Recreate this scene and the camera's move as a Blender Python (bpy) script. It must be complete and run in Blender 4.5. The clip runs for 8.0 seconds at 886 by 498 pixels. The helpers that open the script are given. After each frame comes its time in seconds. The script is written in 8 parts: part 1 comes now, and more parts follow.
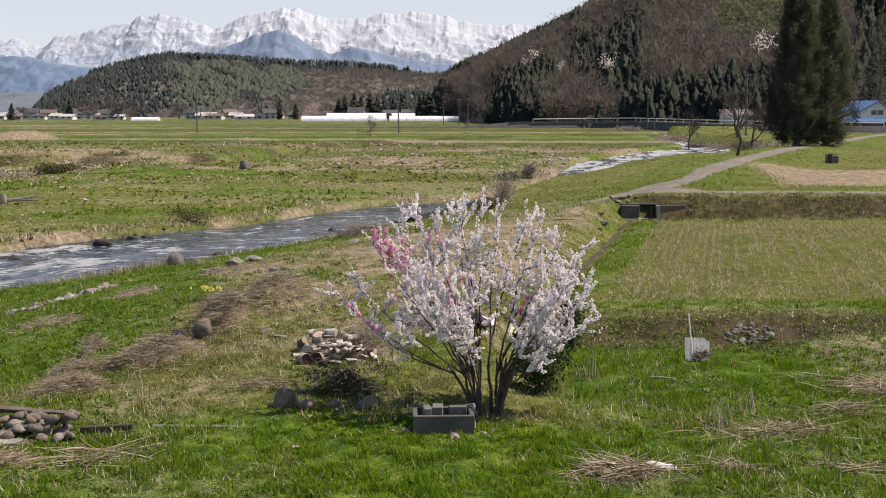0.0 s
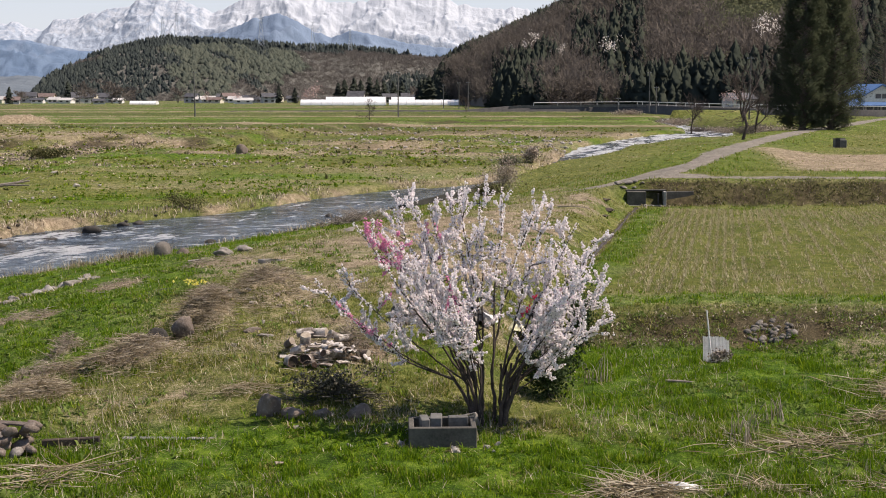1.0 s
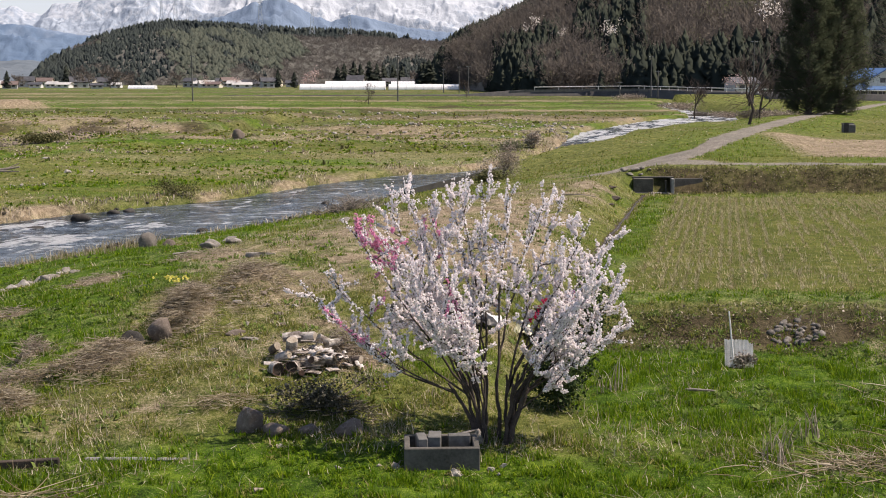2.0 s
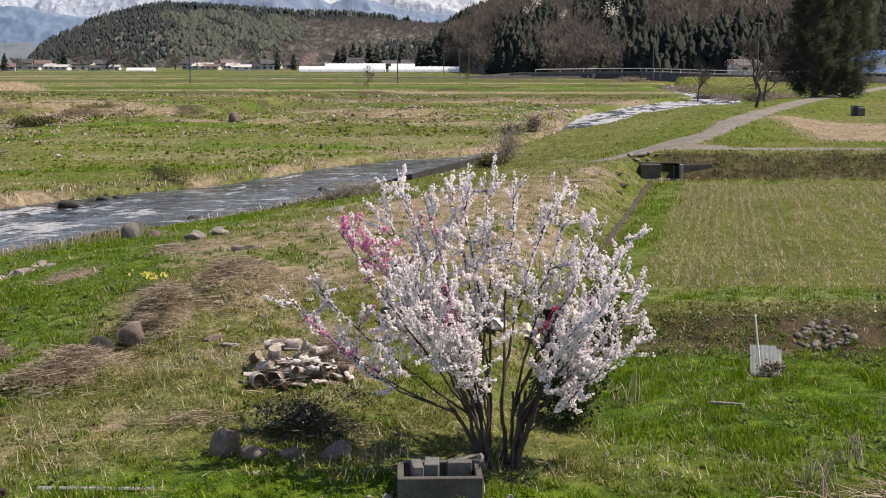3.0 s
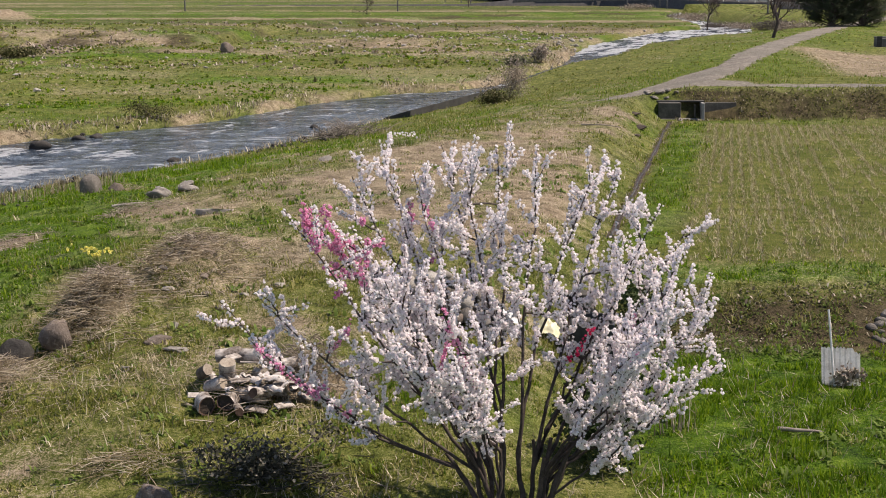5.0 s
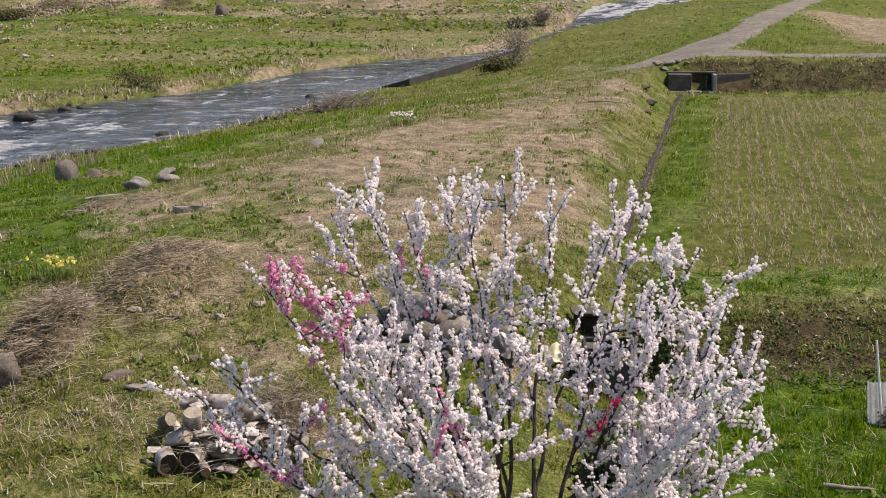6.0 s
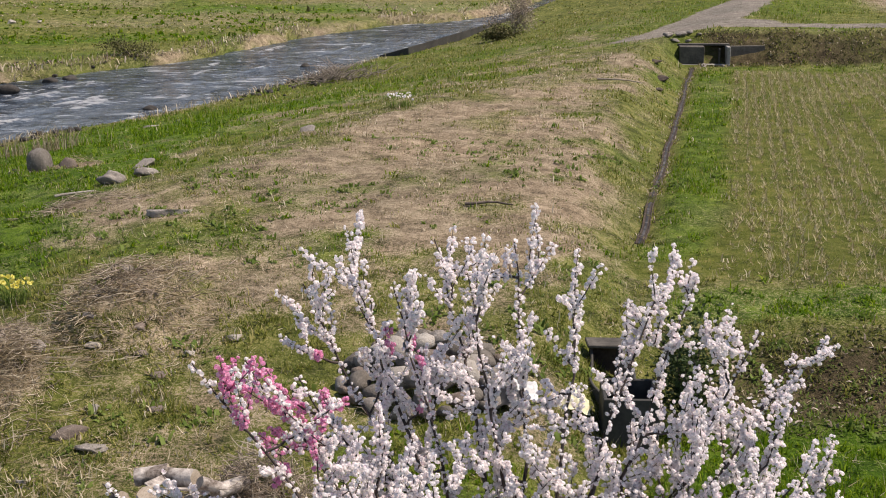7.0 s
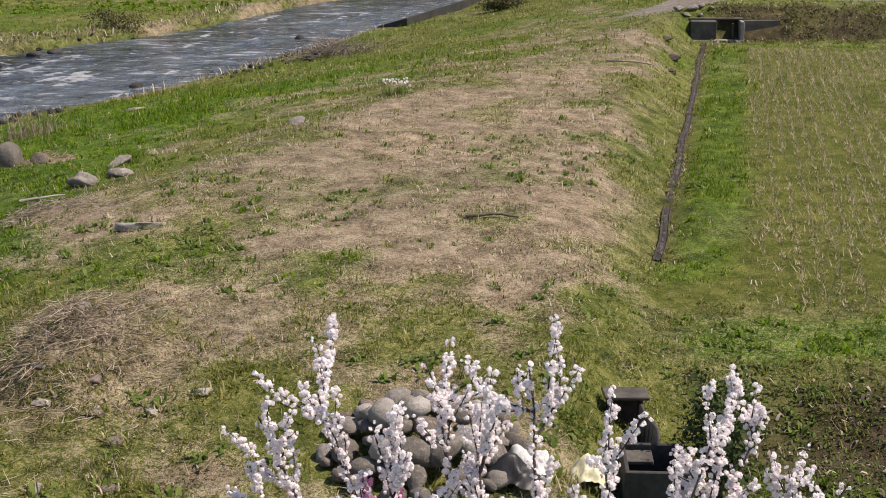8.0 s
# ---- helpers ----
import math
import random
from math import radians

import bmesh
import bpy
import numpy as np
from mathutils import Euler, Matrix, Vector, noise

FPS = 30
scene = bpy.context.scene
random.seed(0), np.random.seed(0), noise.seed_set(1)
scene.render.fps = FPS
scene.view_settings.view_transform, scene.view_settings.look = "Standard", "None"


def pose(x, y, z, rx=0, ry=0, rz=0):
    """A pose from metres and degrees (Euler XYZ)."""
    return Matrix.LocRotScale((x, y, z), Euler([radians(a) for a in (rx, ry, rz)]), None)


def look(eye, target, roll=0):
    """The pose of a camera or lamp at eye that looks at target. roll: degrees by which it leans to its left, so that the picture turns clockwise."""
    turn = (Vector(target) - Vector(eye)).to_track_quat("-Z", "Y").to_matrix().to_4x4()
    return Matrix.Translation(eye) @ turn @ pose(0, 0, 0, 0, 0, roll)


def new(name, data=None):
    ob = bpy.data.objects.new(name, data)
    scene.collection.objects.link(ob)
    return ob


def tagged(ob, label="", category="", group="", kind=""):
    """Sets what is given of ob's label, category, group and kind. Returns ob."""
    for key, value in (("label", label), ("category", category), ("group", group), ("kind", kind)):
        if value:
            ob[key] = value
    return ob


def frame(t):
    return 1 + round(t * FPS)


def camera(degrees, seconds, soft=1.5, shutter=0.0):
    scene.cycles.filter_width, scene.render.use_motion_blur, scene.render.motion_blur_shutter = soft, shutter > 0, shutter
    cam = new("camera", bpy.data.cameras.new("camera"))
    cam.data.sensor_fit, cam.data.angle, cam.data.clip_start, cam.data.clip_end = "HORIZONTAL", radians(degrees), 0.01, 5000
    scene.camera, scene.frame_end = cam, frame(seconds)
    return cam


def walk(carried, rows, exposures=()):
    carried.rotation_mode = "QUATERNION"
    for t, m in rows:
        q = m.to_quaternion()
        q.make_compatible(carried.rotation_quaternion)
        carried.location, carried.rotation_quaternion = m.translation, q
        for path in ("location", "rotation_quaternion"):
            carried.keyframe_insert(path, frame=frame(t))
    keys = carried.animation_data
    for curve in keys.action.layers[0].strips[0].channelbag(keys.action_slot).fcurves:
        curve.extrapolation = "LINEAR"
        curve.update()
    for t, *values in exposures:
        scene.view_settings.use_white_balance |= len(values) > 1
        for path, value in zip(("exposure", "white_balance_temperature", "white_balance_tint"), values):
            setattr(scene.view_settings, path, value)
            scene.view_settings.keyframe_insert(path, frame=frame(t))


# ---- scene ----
cam = camera(39.0, 8.0, 1.0)
METRES, EYE, TILT, LEAN, TURN = 18.5, 5.83, -6.3, 0.0, 0.0
ROWS = [
    (0.0, 0.0, 0.0, 0.0, 0.0, 0.0, 0.0),
    (0.5, 0.0004, 0.0585, 0.0048, 0.0, -0.37, 0.0),
    (1.0, 0.0009, 0.1178, 0.0097, -0.0, -0.73, 0.0),
    (1.5, 0.0011, 0.1778, 0.0148, -0.0, -1.09, 0.01),
    (3.0, 0.0031, 0.3605, 0.0316, 0.02, -2.22, -0.0),
    (3.5, 0.0036, 0.4227, 0.0373, 0.04, -2.81, -0.01),
    (4.0, 0.0039, 0.4856, 0.0429, 0.06, -3.65, -0.01),
    (4.5, 0.0043, 0.5487, 0.0508, 0.07, -4.55, -0.0),
    (6.0, 0.0076, 0.7352, 0.0986, 0.13, -7.4, 0.05),
    (6.5, 0.0079, 0.798, 0.1156, 0.15, -8.36, 0.06),
    (7.0, 0.0083, 0.8612, 0.1325, 0.16, -9.32, 0.08),
    (7.5, 0.0093, 0.9218, 0.1485, 0.18, -10.22, 0.12),
    (8.0, 0.0102, 0.9826, 0.1656, 0.19, -11.16, 0.13),
]
walk(cam, [(t, pose(0, 0, EYE, TILT, LEAN, TURN) @ pose(METRES * x, METRES * y, METRES * z, 90 + pitch, roll, yaw)) for t, x, y, z, yaw, pitch, roll in ROWS], [(0.0, 0.34, 6800, 17.0), (3.3, 0.41, 6800, 17.0), (4.5, 0.37, 6800, 17.0), (6.0, 0.30, 6800, 17.0), (8.0, 0.31, 6800, 17.0)])

# ---- light ----
SUN_TURN, SUN_HEIGHT = 88.0, 56.0  # degrees to the right of the view ahead, degrees above the horizon
world = bpy.data.worlds.new("sky")
scene.world = world
world.use_nodes = True
wn = world.node_tree.nodes
sky = wn.new("ShaderNodeTexSky")
sky.sky_type, sky.sun_disc = "NISHITA", False
sky.sun_elevation, sky.sun_rotation = radians(SUN_HEIGHT), radians(SUN_TURN)
sky.air_density, sky.dust_density, sky.ozone_density = 1.0, 0.35, 1.6
wn["Background"].inputs["Strength"].default_value = 0.10
# spring haze whitens the sky towards the horizon
where, split, low, veil = wn.new("ShaderNodeTexCoord"), wn.new("ShaderNodeSeparateXYZ"), wn.new("ShaderNodeMapRange"), wn.new("ShaderNodeMix")
low.inputs["From Min"].default_value, low.inputs["From Max"].default_value = 0.0, 0.45
low.inputs["To Min"].default_value, low.inputs["To Max"].default_value = 0.8, 0.0
veil.data_type = "RGBA"
veil.inputs[7].default_value = (5.5, 6.1, 7.0, 1)
for _p, _q in ((where.outputs["Generated"], split.inputs[0]), (split.outputs["Z"], low.inputs["Value"]), (low.outputs[0], veil.inputs[0]), (sky.outputs[0], veil.inputs[6]), (veil.outputs[2], wn["Background"].inputs[0])):
    world.node_tree.links.new(_p, _q)
sun_data = bpy.data.lights.new("sun", "SUN")
sun_data.energy, sun_data.angle, sun_data.color = 5.0, radians(0.6), (1.0, 0.91, 0.78)
sun = new("sun", sun_data)
_a, _e = radians(SUN_TURN), radians(SUN_HEIGHT)
sun.matrix_world = look((0, 0, 300), Vector((0, 0, 300)) - Vector((math.sin(_a) * math.cos(_e), math.cos(_a) * math.cos(_e), math.sin(_e))))

# ---- tools ----
RNG = np.random.default_rng(7)


def lattice(ix, iy, seed):
    n = (ix.astype(np.int64) * 374761393 + iy.astype(np.int64) * 668265263 + seed * 974711) & 0x7FFFFFFF
    n = ((n ^ (n >> 13)) * 1274126177) & 0x7FFFFFFF
    return ((n ^ (n >> 16)) & 0xFFFF) / 65535.0


def ripple(x, y, size, seed=0):
    """Smooth value noise, 0 to 1."""
    u, v = np.asarray(x, float) / size, np.asarray(y, float) / size
    iu, iv = np.floor(u), np.floor(v)
    fu, fv = u - iu, v - iv
    fu, fv = fu * fu * (3 - 2 * fu), fv * fv * (3 - 2 * fv)
    a, b = lattice(iu, iv, seed), lattice(iu + 1, iv, seed)
    c, d = lattice(iu, iv + 1, seed), lattice(iu + 1, iv + 1, seed)
    return (a * (1 - fu) + b * fu) * (1 - fv) + (c * (1 - fu) + d * fu) * fv


def fbm(x, y, size, octaves=4, seed=0):
    out, amp, tot = 0.0, 1.0, 0.0
    for k in range(octaves):
        out = out + amp * ripple(x, y, size / 2 ** k, seed + 17 * k)
        tot += amp
        amp *= 0.55
    return out / tot


def ramp(a, b, x):
    t = np.clip((np.asarray(x, float) - a) / (b - a), 0, 1)
    return t * t * (3 - 2 * t)


def side(line, x, y):
    """Signed distance to a polyline: positive on the right of its direction."""
    x, y = np.asarray(x, float), np.asarray(y, float)
    best, sign = np.full(x.shape, 1e9), np.ones(x.shape)
    for (ax, ay), (bx, by) in zip(line[:-1], line[1:]):
        dx, dy = bx - ax, by - ay
        k = np.clip(((x - ax) * dx + (y - ay) * dy) / (dx * dx + dy * dy), 0, 1)
        d = np.hypot(x - ax - k * dx, y - ay - k * dy)
        s = np.where(dx * (y - ay) - dy * (x - ax) < 0, 1.0, -1.0)
        near = d < best
        best, sign = np.where(near, d, best), np.where(near, s, sign)
    return best * sign


def mesh_of(name, verts, faces, smooth=False):
    """A mesh from arrays; faces is (n, 3) or (n, 4)."""
    verts, faces = np.asarray(verts, np.float32), np.asarray(faces, np.int32)
    me = bpy.data.meshes.new(name)
    me.vertices.add(len(verts))
    me.vertices.foreach_set("co", verts.ravel())
    me.loops.add(faces.size)
    me.loops.foreach_set("vertex_index", faces.ravel())
    me.polygons.add(len(faces))
    me.polygons.foreach_set("loop_start", np.arange(0, faces.size, faces.shape[1], dtype=np.int32))
    me.update(calc_edges=True)
    if smooth:
        me.polygons.foreach_set("use_smooth", np.ones(len(faces), bool))
    me.validate()
    return me


def thing(name, label, category, group="", kind="", at=(0, 0, 0)):
    ob = new(name)
    ob.empty_display_size = 0.1
    ob.matrix_world = at if isinstance(at, Matrix) else Matrix.Translation(at)
    return tagged(ob, label, category, group, kind)


def put(name, me, material, parent=None, label="", m=None):
    """Link a mesh as one object, a part where a parent is given."""
    if material and not me.materials:
        me.materials.append(material)
    ob = new(name, me)
    if parent:
        ob.parent = parent
    if m is not None:
        ob.matrix_basis = m
    return tagged(ob, label)


def part(name, bm, material, parent=None, label="", smooth=False, m=None):
    me = bpy.data.meshes.new(name)
    bm.normal_update()
    bm.to_mesh(me)
    bm.free()
    if smooth:
        me.polygons.foreach_set("use_smooth", np.ones(len(me.polygons), bool))
    return put(name, me, material, parent, label, m)


def block(sx, sy, sz, bevel=0.0, at=(0, 0, 0), bm=None, m=None):
    """A bevelled block with its base centre at `at`."""
    bm = bm or bmesh.new()
    made = bmesh.ops.create_cube(bm, size=1)["verts"]
    t = Matrix.Translation(at) @ (m or Matrix()) @ Matrix.Translation((0, 0, sz / 2)) @ Matrix.Diagonal((sx, sy, sz, 1))
    bmesh.ops.transform(bm, matrix=t, verts=made)
    if bevel:
        edges = list({e for v in made for e in v.link_edges})
        bmesh.ops.bevel(bm, geom=edges, offset=bevel, segments=1, affect="EDGES")
    return bm


def rod(p, q, r0, r1, sides=6, bm=None):
    """A tapered rod from p to q."""
    bm = bm or bmesh.new()
    p, q = Vector(p), Vector(q)
    d = q - p
    m = Matrix.Translation((p + q) / 2) @ d.to_track_quat("Z", "Y").to_matrix().to_4x4()
    bmesh.ops.create_cone(bm, cap_ends=True, segments=sides, radius1=r0, radius2=r1, depth=d.length, matrix=m)
    return bm


def stone_bm(sx, sy, sz, seed, detail=2, rough=0.16, sharp=False):
    """A worn stone, base near z = 0."""
    bm = bmesh.new()
    bmesh.ops.create_icosphere(bm, subdivisions=detail, radius=1)
    off = Vector((seed * 3.17, seed * 1.31, seed * 0.77))
    pick = random.Random(seed)
    cuts = [(Vector((pick.gauss(0, 1), pick.gauss(0, 1), pick.gauss(0, 1))).normalized(), pick.uniform(0.35, 0.8) if sharp else pick.uniform(0.6, 0.92)) for _ in range(8)]
    for v in bm.verts:
        n = noise.noise(v.co * 0.9 + off) * rough * 1.9 + noise.noise(v.co * 2.3 + off) * rough * 0.9 + noise.noise(v.co * 6.0 + off) * rough * 0.3
        v.co *= 1 + n
        for cut, far in cuts:
            over = v.co.dot(cut) - far
            if over > 0:
                v.co -= cut * over * (0.95 if sharp else 0.8)
        v.co = Vector((v.co.x * sx, v.co.y * sy, max(v.co.z, -0.6) * sz))
    return bm


def tube(points, radii, sides=5):
    """Vertices and quads of a tube along points."""
    P = np.asarray(points, float)
    T = np.gradient(P, axis=0)
    T /= np.linalg.norm(T, axis=1)[:, None] + 1e-9
    ref = np.where(np.abs(T[:, 2:3]) > 0.9, [[1.0, 0, 0]], [[0, 0, 1.0]])
    U = np.cross(T, ref)
    U /= np.linalg.norm(U, axis=1)[:, None] + 1e-9
    V = np.cross(T, U)
    a = np.arange(sides) * 2 * np.pi / sides
    R = np.asarray(radii, float)[:, None, None]
    ring = P[:, None, :] + R * (np.cos(a)[None, :, None] * U[:, None, :] + np.sin(a)[None, :, None] * V[:, None, :])
    n = len(P)
    i, j = np.meshgrid(np.arange(n - 1), np.arange(sides), indexing="ij")
    k = (j + 1) % sides
    f = np.stack([i * sides + j, i * sides + k, (i + 1) * sides + k, (i + 1) * sides + j], -1).reshape(-1, 4)
    return ring.reshape(-1, 3), f


class Heap:
    """Collects pieces of geometry into one mesh."""

    def __init__(self):
        self.v, self.f, self.n = [], [], 0

    def add(self, v, f):
        self.v.append(np.asarray(v, float))
        self.f.append(np.asarray(f) + self.n)
        self.n += len(v)

    def mesh(self, name, smooth=False):
        return mesh_of(name, np.concatenate(self.v), np.concatenate(self.f), smooth)


def spin(n, tilt=1.0):
    """n random rotations; tilt below 1 keeps the axis nearer to upright."""
    a = RNG.uniform(0, 2 * np.pi, n)
    b = np.arccos(1 - RNG.uniform(0, 1, n) * (1 - np.cos(np.pi * tilt)))
    c = RNG.uniform(0, 2 * np.pi, n)
    ca, sa, cb, sb, cc, sc = np.cos(a), np.sin(a), np.cos(b), np.sin(b), np.cos(c), np.sin(c)
    z = np.zeros(n)
    o = np.ones(n)
    A = np.stack([np.stack([ca, -sa, z], -1), np.stack([sa, ca, z], -1), np.stack([z, z, o], -1)], 1)
    B = np.stack([np.stack([o, z, z], -1), np.stack([z, cb, -sb], -1), np.stack([z, sb, cb], -1)], 1)
    C = np.stack([np.stack([cc, -sc, z], -1), np.stack([sc, cc, z], -1), np.stack([z, z, o], -1)], 1)
    return A @ B @ C


def scatter(tv, tf, at, scale, rot):
    """Copies of a small template (tv, tf) at places, as one set of arrays."""
    tv, tf, at = np.asarray(tv, float), np.asarray(tf), np.asarray(at, float)
    scale = np.asarray(scale, float).reshape(len(at), 1, -1)
    v = np.einsum("nij,nkj->nki", rot, tv[None] * scale) + at[:, None, :]
    f = tf[None] + (np.arange(len(at)) * len(tv))[:, None, None]
    return v.reshape(-1, 3), f.reshape(-1, tf.shape[1])


# ---- materials ----
class Mat:
    """A small builder for node materials."""

    def __init__(self, name, rough=0.8, metal=0.0, spec=0.3):
        self.m = bpy.data.materials.new(name)
        self.m.use_nodes = True
        self.t = self.m.node_tree
        self.b = self.t.nodes["Principled BSDF"]
        self.b.inputs["Roughness"].default_value = rough
        self.b.inputs["Metallic"].default_value = metal
        self.b.inputs["Specular IOR Level"].default_value = spec
        self.co = None

    def node(self, kind, **kw):
        n = self.t.nodes.new(kind)
        for k, v in kw.items():
            n.inputs[k.replace("_", " ")].default_value = v
        return n

    def link(self, a, b):
        self.t.links.new(a, b)

    def place(self, world=True):
        if self.co is None:
            if world:
                self.co = self.t.nodes.new("ShaderNodeNewGeometry").outputs["Position"]
            else:
                self.co = self.t.nodes.new("ShaderNodeTexCoord").outputs["Object"]
        return self.co

    def noise(self, scale, detail=4.0, rough=0.6, stretch=None, turn=0.0):
        n = self.node("ShaderNodeTexNoise", Scale=scale, Detail=detail, Roughness=rough)
        src = self.place()
        if stretch:
            mp = self.t.nodes.new("ShaderNodeMapping")
            mp.inputs["Scale"].default_value = stretch
            mp.inputs["Rotation"].default_value = (0, 0, radians(turn))
            self.link(src, mp.inputs["Vector"])
            src = mp.outputs[0]
        self.link(src, n.inputs["Vector"])
        return n.outputs["Fac"]

    def ramp(self, fac, stops):
        r = self.t.nodes.new("ShaderNodeValToRGB")
        e = r.color_ramp.elements
        while len(e) < len(stops):
            e.new(0.5)
        for k, (p, c) in zip(e, stops):
            k.position, k.color = p, (*c, 1) if len(c) == 3 else c
        self.link(fac, r.inputs[0])
        return r.outputs["Color"]

    def mix(self, fac, a, b, how="MIX"):
        n = self.t.nodes.new("ShaderNodeMix")
        n.data_type, n.blend_type = "RGBA", how
        for k, v in ((0, fac), (6, a), (7, b)):
            if isinstance(v, (int, float)):
                n.inputs[k].default_value = v
            elif isinstance(v, tuple):
                n.inputs[k].default_value = (*v, 1)
            else:
                self.link(v, n.inputs[k])
        return n.outputs[2]

    def math(self, op, a, b=0.0):
        n = self.t.nodes.new("ShaderNodeMath")
        n.operation = op
        for k, v in ((0, a), (1, b)):
            if isinstance(v, (int, float)):
                n.inputs[k].default_value = v
            else:
                self.link(v, n.inputs[k])
        return n.outputs[0]

    def attr(self, name):
        n = self.t.nodes.new("ShaderNodeAttribute")
        n.attribute_name = name
        return n.outputs["Fac"]

    def island(self):
        return self.t.nodes.new("ShaderNodeNewGeometry").outputs["Random Per Island"]

    def each(self):
        return self.t.nodes.new("ShaderNodeObjectInfo").outputs["Random"]

    def colour(self, c):
        if isinstance(c, tuple):
            self.b.inputs["Base Color"].default_value = (*c, 1)
        else:
            self.link(c, self.b.inputs["Base Color"])
        return self

    def bump(self, h, strength=0.5, distance=0.02):
        n = self.node("ShaderNodeBump", Strength=strength, Distance=distance)
        self.link(h, n.inputs["Height"])
        self.link(n.outputs[0], self.b.inputs["Normal"])
        return self

    def leaf(self, amount=0.35):
        """Thin leaves let some light through."""
        tr = self.t.nodes.new("ShaderNodeBsdfTranslucent")
        mx = self.t.nodes.new("ShaderNodeMixShader")
        mx.inputs[0].default_value = amount
        src = self.b.inputs["Base Color"]
        if src.is_linked:
            self.link(src.links[0].from_socket, tr.inputs[0])
        else:
            tr.inputs[0].default_value = src.default_value
        self.link(self.b.outputs[0], mx.inputs[1])
        self.link(tr.outputs[0], mx.inputs[2])
        self.link(mx.outputs[0], self.t.nodes["Material Output"].inputs[0])
        return self


def two_tone(name, a, b, scale, rough=0.8, bump=0.4, dist=0.02, fine=6.0, spec=0.3, lo=0.35, hi=0.65):
    """A surface that varies between two colours in patches, with grain."""
    k = Mat(name, rough, spec=spec)
    big, grain = k.noise(scale), k.noise(scale * fine, 5.0)
    c = k.ramp(big, [(lo, a), (hi, b)])
    c = k.mix(0.35, c, k.ramp(grain, [(0.3, tuple(0.55 * v for v in a)), (0.7, tuple(min(1, 1.25 * v) for v in b))]))
    k.colour(c).bump(grain, bump, dist)
    return k.m


def blades(name, stops, amount=0.35, rough=0.6, soft=False):
    """Leaves, blades or petals, each of its own shade; soft crowns share one upward normal."""
    k = Mat(name, rough, spec=0.0 if soft else 0.12)
    if soft:
        up = k.node("ShaderNodeCombineXYZ", X=0.15, Y=-0.35, Z=0.92)
        bend = k.t.nodes.new("ShaderNodeMix")
        bend.data_type = "VECTOR"
        bend.inputs[0].default_value = 0.75
        k.link(k.t.nodes.new("ShaderNodeNewGeometry").outputs["Normal"], bend.inputs[4])
        k.link(up.outputs[0], bend.inputs[5])
        k.link(bend.outputs[1], k.b.inputs["Normal"])
    k.colour(k.ramp(k.island(), stops)).leaf(amount)
    return k.m


GRASS = blades("grass", [(0.0, (0.07, 0.105, 0.014)), (0.4, (0.152, 0.172, 0.029)), (0.75, (0.235, 0.238, 0.056)), (1.0, (0.38, 0.34, 0.14))], 0.4)
LUSH = blades("lush_grass", [(0.0, (0.040, 0.096, 0.004)), (0.5, (0.098, 0.190, 0.005)), (0.9, (0.19, 0.28, 0.010)), (1.0, (0.28, 0.35, 0.03))], 0.45)
STRAW = blades("dry_grass", [(0.0, (0.18, 0.14, 0.075)), (0.5, (0.38, 0.317, 0.213)), (1.0, (0.63, 0.565, 0.44))], 0.25)
STUBBLE = blades("cut_stubble", [(0.0, (0.15, 0.125, 0.045)), (0.5, (0.37, 0.325, 0.18)), (1.0, (0.60, 0.53, 0.36))], 0.25)
BRUSH = blades("dead_brush", [(0.0, (0.12, 0.094, 0.074)), (0.5, (0.33, 0.275, 0.218)), (1.0, (0.56, 0.49, 0.405))], 0.2)
WHITE_PETAL = blades("white_petals", [(0.0, (0.89, 0.84, 0.85)), (0.5, (0.95, 0.92, 0.92)), (0.93, (0.96, 0.93, 0.935)), (1.0, (0.90, 0.72, 0.78))], 0.5)
PINK_PETAL = blades("pink_petals", [(0.0, (0.81, 0.29, 0.53)), (0.6, (0.88, 0.47, 0.67)), (1.0, (0.92, 0.68, 0.80))], 0.5)
RED_PETAL = blades("red_petals", [(0.0, (0.62, 0.02, 0.10)), (1.0, (0.82, 0.10, 0.24))], 0.5)
CEDAR = blades("cedar_leaves", [(0.0, (0.088, 0.103, 0.060)), (0.6, (0.10, 0.116, 0.066)), (1.0, (0.115, 0.13, 0.074))], 0.15, 0.9, True)
FAR_CEDAR = blades("far_cedar", [(0.0, (0.034, 0.041, 0.034)), (0.6, (0.045, 0.053, 0.042)), (1.0, (0.060, 0.069, 0.052))], 0.1, 0.95, True)
TWIGS = blades("bare_crowns", [(0.0, (0.112, 0.101, 0.092)), (0.6, (0.135, 0.121, 0.109)), (1.0, (0.16, 0.145, 0.13))], 0.45, 0.95, True)
HILL_GREEN = blades("hill_leaves", [(0.0, (0.09, 0.10, 0.055)), (1.0, (0.17, 0.18, 0.11))], 0.2, 0.9, True)
BAMBOO = blades("bamboo_leaves", [(0.0, (0.10, 0.112, 0.066)), (1.0, (0.175, 0.185, 0.112))], 0.35, 0.9, True)
BLOSSOM_FAR = blades("far_blossom", [(0.0, (0.62, 0.58, 0.54)), (1.0, (0.8, 0.77, 0.73))], 0.3, 0.9, True)
SHRUB = blades("shrub_leaves", [(0.0, (0.02, 0.035, 0.012)), (1.0, (0.06, 0.09, 0.03))], 0.15)
BANK_LEAF = blades("bank_leaves", [(0.0, (0.055, 0.062, 0.02)), (0.6, (0.10, 0.10, 0.04)), (1.0, (0.19, 0.165, 0.085))], 0.2)
WEED = blades("weed_leaves", [(0.0, (0.075, 0.13, 0.02)), (1.0, (0.19, 0.25, 0.06))], 0.35)
